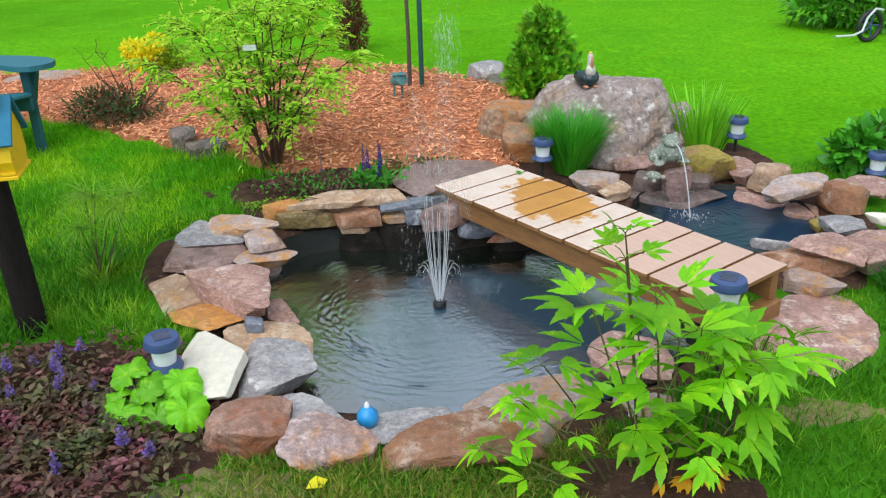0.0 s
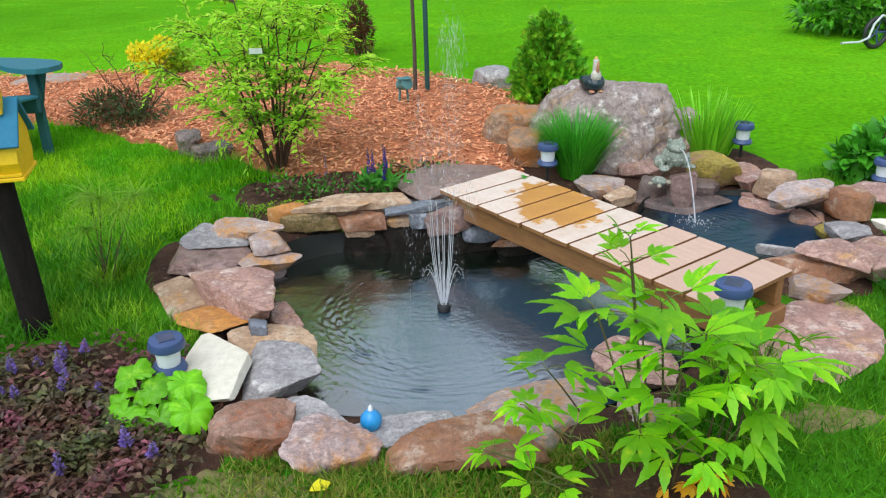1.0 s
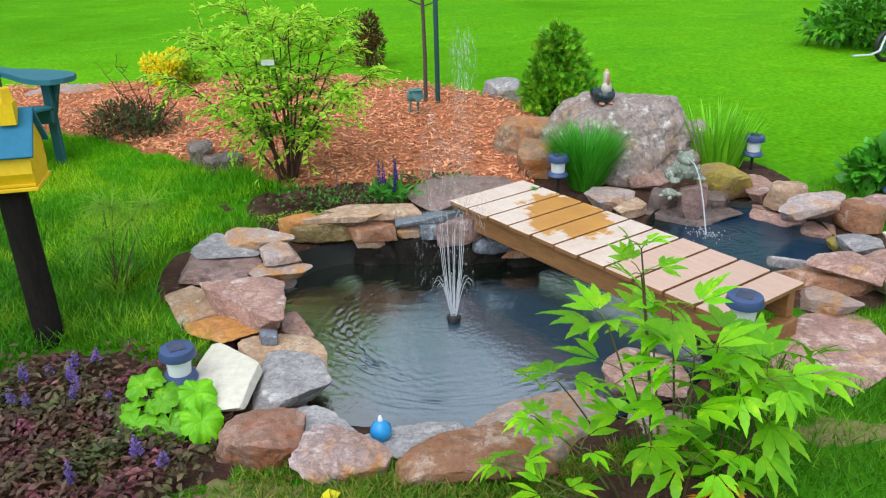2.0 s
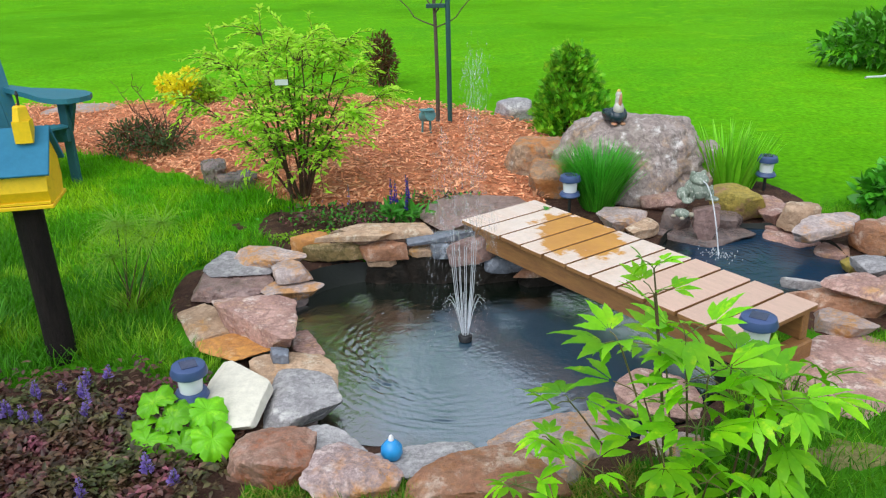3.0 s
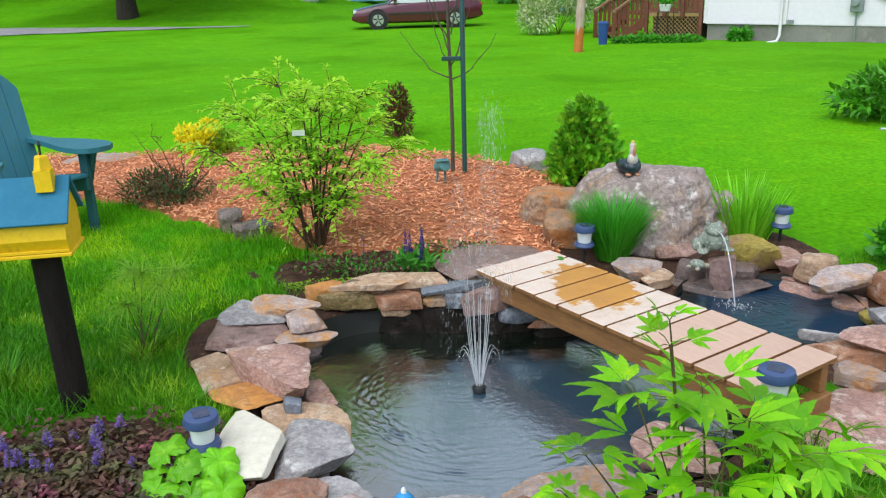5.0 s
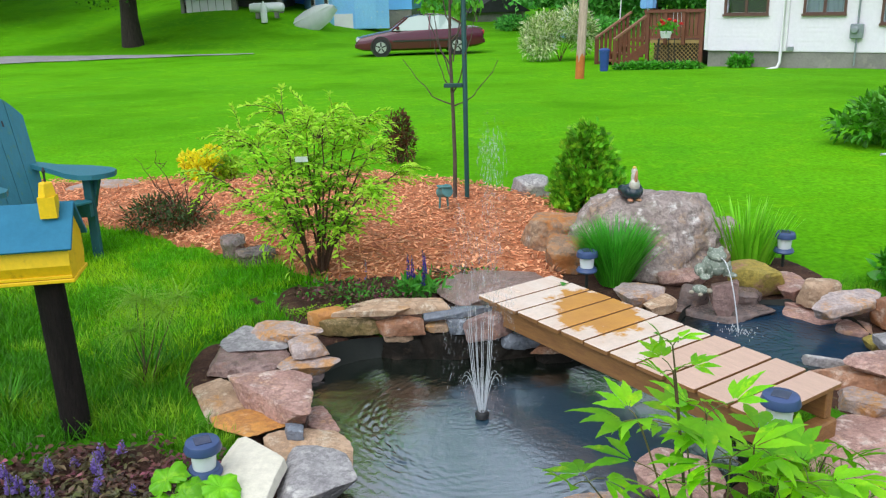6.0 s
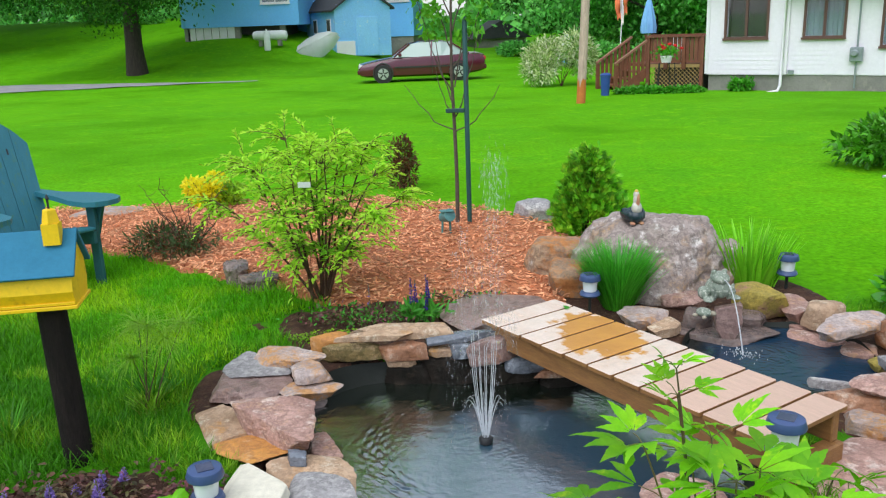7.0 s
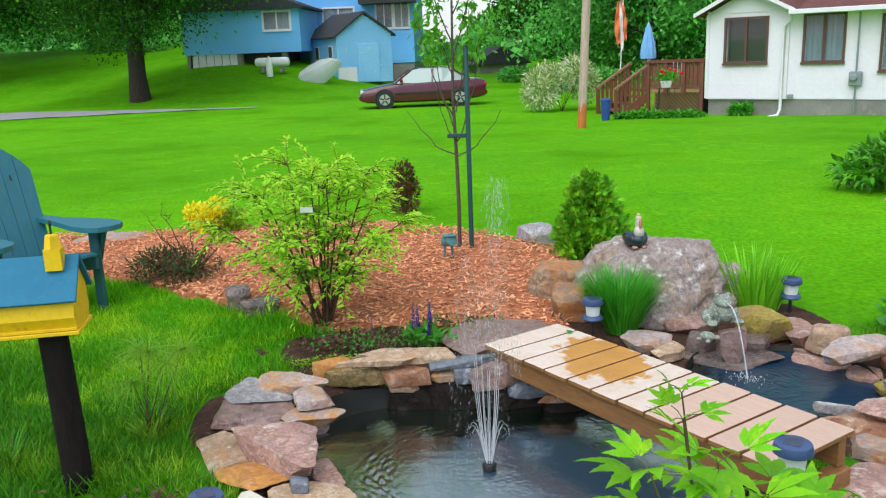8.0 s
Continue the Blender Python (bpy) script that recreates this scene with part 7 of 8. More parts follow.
part("lower_rail", box(0, DW, 0.045, 0.085, 0.79, 0.84), M_DECKWOOD, deck)
for q in range(13):
    x = 0.06 + q * (DW - 0.12) / 12
    part("baluster", box(x - 0.046, x + 0.046, 0.046, 0.075, 0.841, RAIL - 0.042), M_DECKWOOD, deck)
part("rear_rail", box(0.0, DW + 0.88, -2.0, -1.95, RAIL - 0.06, RAIL), M_DECKWOOD, deck)
for q in range(17):
    x = 0.06 + q * (DW + 0.76) / 16
    part("rear_baluster", box(x - 0.03, x + 0.03, -1.99, -1.96, 0.736, RAIL - 0.061), M_DECKWOOD, deck)
bm = bmesh.new()
for q in range(-6, 22):
    for s_ in (-1, 1):
        x = q * 0.11
        a, b = (x, 0.06), (x + 0.6 * 1.0, 0.65)
        if s_ < 0:
            a, b = (x + 0.6, 0.06), (x, 0.65)
        pts = []
        for u in (0, 1):
            pts.append((a[0] + (b[0] - a[0]) * u, a[1] + (b[1] - a[1]) * u))
        (xa, za), (xb, zb) = pts
        lo_, hi_ = 0.06, DW - 0.06
        if max(xa, xb) < lo_ or min(xa, xb) > hi_:
            continue
        f0 = [(min(max(v, lo_), hi_) - xa) / (xb - xa) for v in (min(xa, xb), max(xa, xb))]
        p0 = (xa + (xb - xa) * f0[0], za + (zb - za) * f0[0])
        p1 = (xa + (xb - xa) * f0[1], za + (zb - za) * f0[1])
        if abs(p1[0] - p0[0]) < 0.03:
            continue
        d_ = Vector((p1[0] - p0[0], 0, p1[1] - p0[1]))
        m_ = Matrix.Translation((p0[0], 0.02 + 0.006 * s_, p0[1])) @ d_.to_track_quat('X', 'Y').to_matrix().to_4x4()
        add_box(bm, 0, d_.length, -0.005, 0.005, -0.017, 0.017, 0, m_)
part("lattice", bm, M_LATTICE, deck, "crossed wooden lattice skirt")
# a dark box paints the shade below the floor
part("underdeck_shade", box(0.05, DW - 0.05, -1.7, -0.3, 0.0, 0.64), M_UNLIT, deck)
# the stair leaves the deck across its corner
CORNER = pose(DW, 0.03, 0, 0, 0, 47.6)
steps = []
for q in range(3):
    steps.append(part("stair_tread", box(0.02 + q * 0.27, 0.31 + q * 0.27, -1.12, -0.03, 0.52 - q * 0.18, 0.56 - q * 0.18), M_DECKWOOD, deck))
for y in (0.0, -1.15):
    steps.append(part("stair_stringer", beam((0.0, y, 0.58), (1.0, y, -0.06), 0.05, 0.22), M_DECKWOOD, deck))
    steps.append(part("stair_rail", beam((-0.05, y, RAIL - 0.03), (1.02, y, RAIL - 0.70), 0.10, 0.05), M_HANDRAIL, deck, "worn paler handrail"))
    steps.append(part("newel", box(0.93, 1.02, y - 0.045, y + 0.045, -0.05, RAIL - 0.72), M_DECKWOOD, deck))
    for q in range(7):
        x = 0.05 + q * 0.13
        z = RAIL - 0.07 - 0.626 * (x + 0.05)
        steps.append(part("stair_baluster", box(x - 0.042, x + 0.042, y - 0.014, y + 0.014, z - 0.98, z), M_DECKWOOD, deck))
for o in steps:
    o.matrix_basis = CORNER

umb = thing("patio_umbrella", pose(4.45, 25.0, 0.285), "closed light blue patio umbrella on the deck", "umbrella")
V, F = tube([(0, 0, 0), (0, 0, 1.82)], 0.02, 8)
solid("pole", V, F, M_WHITE_TRIM, umb)
bm = bmesh.new()
rings = []
for z, r in ((0.80, 0.18), (0.95, 0.19), (1.2, 0.16), (1.45, 0.11), (1.65, 0.07), (1.78, 0.02)):
    rings.append([bm.verts.new((r * (1 + 0.22 * (k_ % 2)) * math.cos(k_ * math.pi / 8), r * (1 + 0.22 * (k_ % 2)) * math.sin(k_ * math.pi / 8), z)) for k_ in range(16)])
for a, b in zip(rings, rings[1:]):
    for k_ in range(16):
        bm.faces.new((a[k_], a[(k_ + 1) % 16], b[(k_ + 1) % 16], b[k_]))
part("canopy", bm, M_UMBRELLA, umb, "folded light blue cloth", True, 60)

flag = thing("garden_flag", pose(3.93, 27.0, -0.45), "orange and white flag hanging from a white pole", "flag")
V, F = tube([(0, 0, 0), (0.05, 0, 1.6), (0.10, 0, 3.3)], 0.018, 8)
solid("pole", V, F, M_WHITE_TRIM, flag)
for x0, x1, mt, lo in ((-0.15, -0.03, M_CLOTH_ORANGE, 1.95), (-0.03, 0.05, M_CLOTH_WHITE, 1.80), (0.05, 0.14, M_CLOTH_ORANGE, 2.10)):
    V, F = [], []
    for a in range(13):
        u = a / 12
        for b in range(5):
            v = b / 4
            x = (x0 + (x1 - x0) * v) * (0.55 + 0.75 * math.sin(u * 2.4)) + 0.07 * u
            V.append((x, 0.05 * math.sin(9 * u + 30 * x) + 0.03 * math.sin(17 * u), 3.25 - (3.25 - lo) * u - 0.06 * math.sin(b * 2.0 + a)))
    for a in range(12):
        for b in range(4):
            F.append((a * 5 + b, a * 5 + b + 1, a * 5 + b + 6, a * 5 + b + 5))
    solid("cloth_panel", V, F, mt, flag)

bin_ = thing("waste_bin", pose(2.87, 22.0, float(land(2.87, 22.0))), "small dark blue bin beside the stairs", "bin")
part("body", lathe([(0.10, 0), (0.13, 0.50)], 18), M_BIN, bin_, smooth=True)
part("lid", lathe([(0.14, 0.501), (0.14, 0.54), (0.08, 0.58)], 18), M_BIN, bin_, smooth=True)

stand = thing("flower_pot", pose(4.50, 22.6, float(land(4.5, 22.6))), "white pot of red flowers on a thin stand", "flower pot")
for x, y in ((-0.2, -0.1), (0.2, -0.1), (-0.12, 0.2), (0.12, 0.2)):
    V, F = tube([(x * 1.2, y, 0), (x, y, 0.75)], 0.012, 6)
    solid("leg", V, F, M_BLACK, stand)
part("pot", lathe([(0.12, 0.76), (0.16, 0.92), (0.15, 0.93)], 16), M_WHITE_TRIM, stand, smooth=True)
n = 160
V, F = spread(rng.normal(size=(n, 3)) * (0.14, 0.12, 0.07) + (0, 0, 1.02), rand_dirs(n, 0.5), rand_dirs(n), 0.09, 0.06, LEAF, LEAF_F, 0.2)
solid("foliage", V, F, L_BROAD, stand)
M_PETAL = leaf_mat("red_petal", (0.70, 0.03, 0.02), (0.60, 0.02, 0.02), 9)
for k in range(9):
    bm = bmesh.new()
    bmesh.ops.create_icosphere(bm, subdivisions=2, radius=rng.uniform(0.045, 0.065))
    for v in bm.verts:
        v.co *= 1 + 0.28 * math.sin(v.co.x * 160 + k) * math.cos(v.co.y * 140 + 2 * k)
        v.co.z *= 0.7
    part("bloom", bm, M_PETAL, stand).matrix_basis = pose(rng.normal() * 0.15, rng.normal() * 0.10, 1.14 + rng.normal() * 0.05)

wc = thing("white_chair", pose(4.95, 23.62, 0.287, 0, 0, -20) @ Matrix.Scale(0.78, 4), "white plastic chair standing on the deck", "chair")
bk = prism([(-0.20, 0.42), (0.20, 0.42), (0.22, 0.72), (0.15, 0.88), (0, 0.92), (-0.15, 0.88), (-0.22, 0.72)], -0.015, 0.015)
bmesh.ops.transform(bk, matrix=Matrix(((1, 0, 0, 0), (0, 0, 1, 0.2), (0, 1, 0, 0), (0, 0, 0, 1))), verts=bk.verts)
part("backrest", bk, M_WHITE, wc)
part("seat", box(-0.22, 0.22, -0.22, 0.2, 0.40, 0.43, 0.01), M_WHITE, wc)
for x in (-0.2, 0.2):
    for y in (-0.2, 0.18):
        part("leg", box(x - 0.02, x + 0.02, y - 0.02, y + 0.02, 0.0, 0.399), M_WHITE, wc)

for x, rx in ((3.46, 0.38), (4.04, 0.36), (4.62, 0.40), (5.12, 0.30)):
    bush("border_plant", x, 22.2, float(land(x, 22.2)) - 0.02, rx, 0.22, 0.17, 420, 0.11, 0.06, L_BROAD, "low green border plants at the foot of the deck", "plant", 3)

# utility pole
up = thing("utility_pole", pose(2.02, 19.7, float(land(2.02, 19.7)), 0, 2.2, 0), "weathered grey wooden utility pole with an orange foot", "pole")
V, F = tube([(0, 0, -0.05), (0, 0, 4), (0, 0, 8.5)], [0.100, 0.094, 0.08], 18)
solid("shaft", V, F, M_UTILITY, up)
V, F = tube([(0, 0, -0.1), (0, 0, 0.2), (0, 0, 0.50)], [0.104, 0.103, 0.1025], 18)
V[36:, 2] += 0.16 * np.sin(np.arange(18) * 1.9) * np.cos(np.arange(18) * 0.7)
solid("painted_foot", V, F, M_ORANGE, up, label="foot of the pole rubbed orange")

bush("variegated_willow", 2.08, 26.2, float(land(2.08, 26.2)), 1.18, 0.9, 1.72, 5200, 0.15, 0.045, L_WILLOW, "round willow bush with white-green variegated leaves", mat2=leaf_mat("willow_green", (0.20, 0.38, 0.06), (0.30, 0.45, 0.10), 3), share=0.4, shape=SIMPLE, faces=SIMPLE_F)
sw = thing("swing_frame", pose(3.2, 32.0, -0.5), "white metal swing frame with a blue seat", "swing")
for a, b in (((-0.5, 0, 1.5), (-0.9, 0, 0)), ((-0.5, 0, 1.5), (0.1, 0, 0)), ((-0.5, 0, 1.5), (-0.3, 1.6, 1.5)), ((-0.3, 1.6, 1.5), (-0.8, 1.6, 0)), ((-0.3, 1.6, 1.5), (0.3, 1.6, 0))):
    V, F = tube([a, b], 0.03, 8)
    solid("tube_leg", V, F, M_WHITE_TRIM, sw)
part("seat", box(-0.55, -0.25, 0.3, 1.3, 0.45, 0.60, 0.02), M_UMBRELLA, sw)


# car
def car(m):
    c = thing("car", m, "maroon four-door saloon car parked on the lawn", "car")
    # stations along the car: x, half width, sill, belt height
    st = [(2.28, 0.55, 0.36, 0.52), (2.22, 0.70, 0.26, 0.62), (2.0, 0.80, 0.21, 0.69), (1.5, 0.86, 0.19, 0.78), (0.95, 0.87, 0.19, 0.86), (0.2, 0.88, 0.19, 0.90),
          (-0.8, 0.88, 0.19, 0.92), (-1.5, 0.87, 0.21, 0.94), (-2.0, 0.82, 0.27, 0.92), (-2.25, 0.74, 0.33, 0.86), (-2.30, 0.62, 0.42, 0.72)]
    bm = bmesh.new()
    rings = []
    for x, w, s0, b0 in st:
        h_ = b0 - s0
        pr = [(0, s0), (w * 0.85, s0), (w * 0.97, s0 + 0.10 * h_), (w, s0 + 0.45 * h_), (w * 0.985, s0 + 0.75 * h_), (w * 0.93, s0 + 0.95 * h_), (w * 0.80, b0), (0, b0 + 0.03)]
        full = pr + [(-a, b) for a, b in pr[-2:0:-1]]
        rings.append([bm.verts.new((x, a, b)) for a, b in full])
    k = len(rings[0])
    for a, b in zip(rings, rings[1:]):
        for q in range(k):
            bm.faces.new((a[q], a[(q + 1) % k], b[(q + 1) % k], b[q]))
    bm.faces.new(rings[0])
    bm.faces.new(list(reversed(rings[-1])))
    body = part("body", bm, M_CAR, c, "glossy maroon body", True, 35)
    # glasshouse: x, half width at the foot, height
    g = [(1.02, 0.74, 0.87), (0.42, 0.64, 1.30), (0.05, 0.62, 1.375), (-0.7, 0.62, 1.375), (-1.05, 0.62, 1.32), (-1.72, 0.70, 0.94)]
    bm = bmesh.new()
    lo, hi = [], []
    for x, w, z in g:
        zb = 0.87
        hi.append([bm.verts.new((x, s_ * w, z)) for s_ in (-1, 1)])
        lo.append([bm.verts.new((x, s_ * 0.80, zb)) for s_ in (-1, 1)])
    for q in range(len(g) - 1):
        bm.faces.new((hi[q][0], hi[q][1], hi[q + 1][1], hi[q + 1][0]))
        for s_ in (0, 1):
            bm.faces.new((lo[q][s_], lo[q + 1][s_], hi[q + 1][s_], hi[q][s_]))
    for q in (0, -1):
        bm.faces.new((lo[q][0], lo[q][1], hi[q][1], hi[q][0]))
    part("glasshouse", bm, M_CARGLASS, c, "car windows coloured pale for reflected sky")
    bm = bmesh.new()
    rows = []
    for x, w, z in ((0.46, 0.63, 1.300), (0.05, 0.635, 1.388), (-0.35, 0.635, 1.40), (-0.7, 0.635, 1.388), (-1.12, 0.63, 1.31)):
        rows.append([bm.verts.new((x, y, z + dz)) for y, dz in ((-w, -0.03), (-w * 0.7, 0.012), (0, 0.024), (w * 0.7, 0.012), (w, -0.03))])
    for a, b in zip(rows, rows[1:]):
        for q in range(4):
            bm.faces.new((a[q], a[q + 1], b[q + 1], b[q]))
    bmesh.ops.solidify(bm, geom=bm.faces[:], thickness=0.02)
    part("roof", bm, M_CAR, c, "", True, 50)
    for s_ in (-1, 1):
        for a, b in (((1.0, 0.785, 0.88), (0.42, 0.65, 1.31)), ((-0.33, 0.805, 0.88), (-0.38, 0.645, 1.38)), ((-1.70, 0.775, 0.93), (-1.05, 0.64, 1.33))):
            part("pillar", beam((a[0], a[1] * s_, a[2]), (b[0], b[1] * s_, b[2]), 0.05, 0.05), M_CAR, c)
        part("door_line", box(-0.36, -0.345, s_ * 0.884 - 0.004, s_ * 0.884 + 0.004, 0.28, 0.86), M_BLACK, c)
        part("side_moulding", box(-1.0, 0.98, s_ * 0.886 - 0.008, s_ * 0.886 + 0.008, 0.50, 0.55), M_BLACK, c)
        mirror = box(0.72, 0.84, s_ * 0.93 - 0.07, s_ * 0.93 + 0.07, 0.90, 1.02, 0.02)
        part("mirror", mirror, M_CAR, c)
        part("headlight", box(2.10, 2.262, s_ * 0.55 - 0.17, s_ * 0.55 + 0.13, 0.525, 0.645, 0.02), M_LAMPGLASS, c, "clear headlight")
        part("tail_light", box(-2.305, -2.18, s_ * 0.58 - 0.14, s_ * 0.58 + 0.14, 0.68, 0.82, 0.02), M_RED, c)
        for x in (1.40, -1.32):
            wh = part("wheel", lathe([(0.20, -0.09), (0.30, -0.085), (0.315, -0.05), (0.315, 0.05), (0.30, 0.085), (0.20, 0.09)], 28), M_TYRE, c, "black tyre", True)
            wh.matrix_basis = pose(x, s_ * 0.805, 0.315, 90, 0, 0)
            part("rim", lathe([(0.195, -0.091), (0.19, -0.098), (0.05, -0.100)] if s_ > 0 else [(0.05, 0.100), (0.19, 0.098), (0.195, 0.091)], 24), M_RIM, wh, "alloy wheel", True)
            part("wheel_arch", lathe([(0.325, -0.012), (0.365, -0.012), (0.365, 0.012), (0.325, 0.012)], 28, False), M_BLACK, c).matrix_basis = pose(x, s_ * 0.875, 0.335, 90, 0, 0)
            for q in range(5):
                sp = box(-0.022, 0.022, 0.03, 0.185, -0.106 if s_ > 0 else 0.094, -0.094 if s_ > 0 else 0.106)
                bmesh.ops.rotate(sp, verts=sp.verts, matrix=Euler((0, 0, q * 2 * math.pi / 5)).to_matrix())
                part("spoke", sp, M_TYRE, wh)
    part("grille", box(2.262, 2.285, -0.30, 0.30, 0.53, 0.60, 0.008), M_BLACK, c)
    part("bumper", box(2.17, 2.315, -0.66, 0.66, 0.30, 0.46, 0.03), M_CAR, c)
    part("rear_bumper", box(-2.33, -2.2, -0.68, 0.68, 0.36, 0.52, 0.03), M_CAR, c)
    return c


car(pose(-2.60, 31.4, float(land(-2.6, 31.4)) + 0.0, 0, 0, 188))

# blue shed
SZ = float(land(-7, 48))
shed = thing("shed", pose(-5.60, 48.2, SZ, 0, 0, 212), "small faded blue wooden shed with a dark roof", "shed")
W_, D_, H_ = 3.3, 4.4, 2.7
gab = prism([(0, 0), (W_, 0), (W_, H_ - 0.15), (W_ * 0.5, H_ + 0.95), (0, H_ - 0.1)], -D_, 0.0)
bmesh.ops.transform(gab, matrix=Matrix(((1, 0, 0, 0), (0, 0, 1, 0), (0, 1, 0, 0), (0, 0, 0, 1))), verts=gab.verts)
part("wall", gab, M_SHED_BLUE, shed, "faded blue boards")
bm = bmesh.new()
for q in range(20):
    z = 0.55 + q * 0.15
    lo_ = max(0.0, (z - (H_ - 0.1)) / 1.05 * W_ * 0.5)
    hi_ = min(W_, W_ - (z - (H_ - 0.15)) / 1.10 * W_ * 0.5)
    if hi_ - lo_ > 0.1:
        add_box(bm, lo_, hi_, 0.001, 0.022, z, z + 0.115)
part("siding_board", bm, M_SHED_BLUE, shed)
part("door", box(0.80, 2.10, 0.024, 0.06, 0.05, 2.1, 0.01), M_SHED_BLUE, shed, "plain faded blue door")
part("plinth", box(2.2, W_ - 0.02, 0.024, 0.06, 0.0, 0.85), M_WHITE_TRIM, shed)
for y in (-0.85, -2.9):
    part("side_window", box(W_ + 0.001, W_ + 0.04, y - 0.30, y + 0.30, 1.25, 2.05, 0.01), M_WHITE_TRIM, shed, "small dark window")
    part("side_pane", box(W_ + 0.041, W_ + 0.05, y - 0.23, y + 0.23, 1.32, 1.98), M_UNLIT, shed)
part("corner_board", box(W_ - 0.10, W_ + 0.012, 0.024, 0.045, 0.86, 2.5), M_SHED_BLUE, shed)
for a, b in (((W_ * 0.5, H_ + 1.0), (-0.2, H_ - 0.25)), ((W_ * 0.5, H_ + 1.0), (W_ + 0.2, H_ - 0.3))):
    r = prism([a, b, (b[0], b[1] + 0.10), (a[0], a[1] + 0.12)], -D_ - 0.15, 0.2)
    bmesh.ops.transform(r, matrix=Matrix(((1, 0, 0, 0), (0, 0, 1, 0), (0, 1, 0, 0), (0, 0, 0, 1))), verts=r.verts)
    part("roof", r, M_SHINGLE, shed, "dark shingle roof")

# blue house behind the shed
bz = -0.2
bh = thing("blue_house", pose(-4.65, 52.0, bz, 0, 0, 180), "large bright blue house with dark roofs and white windows", "house")


def house_block(x0, x1, depth, z0, z1, y, wins, roof=True):
    """A block whose front looks towards +y of the house."""
    fr = new("front")
    fr.parent = bh
    fr.matrix_basis = pose(x1, y, 0, 0, 0, 180)
    wd = x1 - x0
    part("wall", wall_with_holes(0, wd, z0, z1, 0.0, 0.15, wins), M_SIDING_BLUE, fr)
    siding(fr, M_SIDING_BLUE, 0, wd, z0, z1, 0.17, -0.001, [(a - 0.1, b + 0.1, c - 0.1, d + 0.1) for a, b, c, d in wins])
    for w_ in wins:
        window(fr, *w_, -0.002, M_WHITE_TRIM, 2, M_CURTAIN, 0.1)
    part("side_wall", box(x0, x0 + 0.15, y - depth, y - 0.151, z0, z1), M_SIDING_BLUE, bh)
    part("side_wall", box(x1 - 0.15, x1, y - depth, y - 0.151, z0, z1), M_SIDING_BLUE, bh)
    part("rear_wall", box(x0 + 0.151, x1 - 0.151, y - depth, y - depth + 0.15, z0, z1), M_SIDING_BLUE, bh)
    if roof:
        r = prism([(x0 - 0.3, z1), (x1 + 0.3, z1), (x1 + 0.3, z1 + 0.12), ((x0 + x1) / 2, z1 + wd * 0.22), (x0 - 0.3, z1 + 0.12)], y - depth - 0.3, y + 0.35)
        bmesh.ops.transform(r, matrix=Matrix(((1, 0, 0, 0), (0, 0, 1, 0), (0, 1, 0, 0), (0, 0, 0, 1))), verts=r.verts)
        part("roof", r, M_SHINGLE, bh, "dark shingle roof")


house_block(0.0, 8.2, 7.0, 1.1, 7.2, 0.0, [(0.9, 1.7, 3.3, 4.5), (2.8, 4.6, 3.5, 4.4), (6.0, 6.9, 3.2, 4.6), (7.1, 7.9, 3.2, 4.6)])
part("basement", box(0.05, 8.1, -6.9, -0.05, -0.5, 1.098), M_CONCRETE, bh)
part("porch_roof", box(-0.2, 3.1, 0.03, 1.2, 4.55, 5.2), M_SHINGLE, bh, "dark porch roof")
house_block(5.7, 12.2, 5.0, 1.98, 4.25, 5.4, [(4.55, 5.95, 3.2, 4.08)])
for x in (6.7, 9.2, 12.0):
    part("pier", box(x - 0.15, x + 0.15, 4.9, 5.2, 0.2, 1.978), M_CONCRETE, bh)
for q in range(6):
    part("skirt_panel", box(9.35 + q * 0.44, 9.75 + q * 0.44, 5.16, 5.20, 0.9, 1.975), M_WHITE_TRIM, bh, "pale weathered skirting board")
# a dark block fills the gap under the wing with its shade
part("crawl_space_shade", box(6.8, 12.0, 1.0, 4.4, 0.2, 1.975), M_UNLIT, bh)

tank = thing("propane_tank", pose(-11.65, 45.2, float(land(-11.65, 45.2)), 0, 0, 0), "white propane tank lying beside the house", "tank")
b = lathe([(0.02, -0.95), (0.2, -0.88), (0.24, -0.7), (0.24, 0.7), (0.2, 0.88), (0.02, 0.95)], 18)
bmesh.ops.rotate(b, verts=b.verts, matrix=Euler((0, radians(90), 0)).to_matrix())
bmesh.ops.translate(b, verts=b.verts, vec=(0, 0, 0.55))
part("cylinder", b, M_BOAT, tank, smooth=True)
for x in (-0.5, 0.5):
    part("foot", box(x - 0.08, x + 0.08, -0.2, 0.2, 0, 0.30), M_CONCRETE, tank)
bot = thing("gas_bottle", pose(-11.6, 44.3, float(land(-11.6, 44.3))), "upright white gas bottle on the bank", "gas bottle")
part("bottle", lathe([(0.15, 0), (0.17, 0.05), (0.17, 0.85), (0.12, 0.97), (0.05, 1.0), (0.05, 1.08)], 16), M_BOAT, bot, smooth=True)

boat = thing("rowing_boat", pose(-8.95, 44.6, float(land(-8.95, 44.6)) + 0.45, 62, -22, -14), "white upturned rowing boat leaning on the bank", "boat")
bm = bmesh.new()
rings = []
for x, w, h_ in ((-1.1, 0.55, 0.44), (-0.5, 0.68, 0.52), (0.2, 0.68, 0.54), (0.8, 0.48, 0.52), (1.3, 0.06, 0.44)):
    rings.append([bm.verts.new((x, w * math.cos(a_), h_ * math.sin(a_))) for a_ in np.linspace(0, math.pi, 9)])
for a, b in zip(rings, rings[1:]):
    for q in range(8):
        bm.faces.new((a[q], a[q + 1], b[q + 1], b[q]))
bm.faces.new(rings[0])
bmesh.ops.solidify(bm, geom=bm.faces[:], thickness=0.03)
part("hull", bm, M_BOAT, boat, "", True)
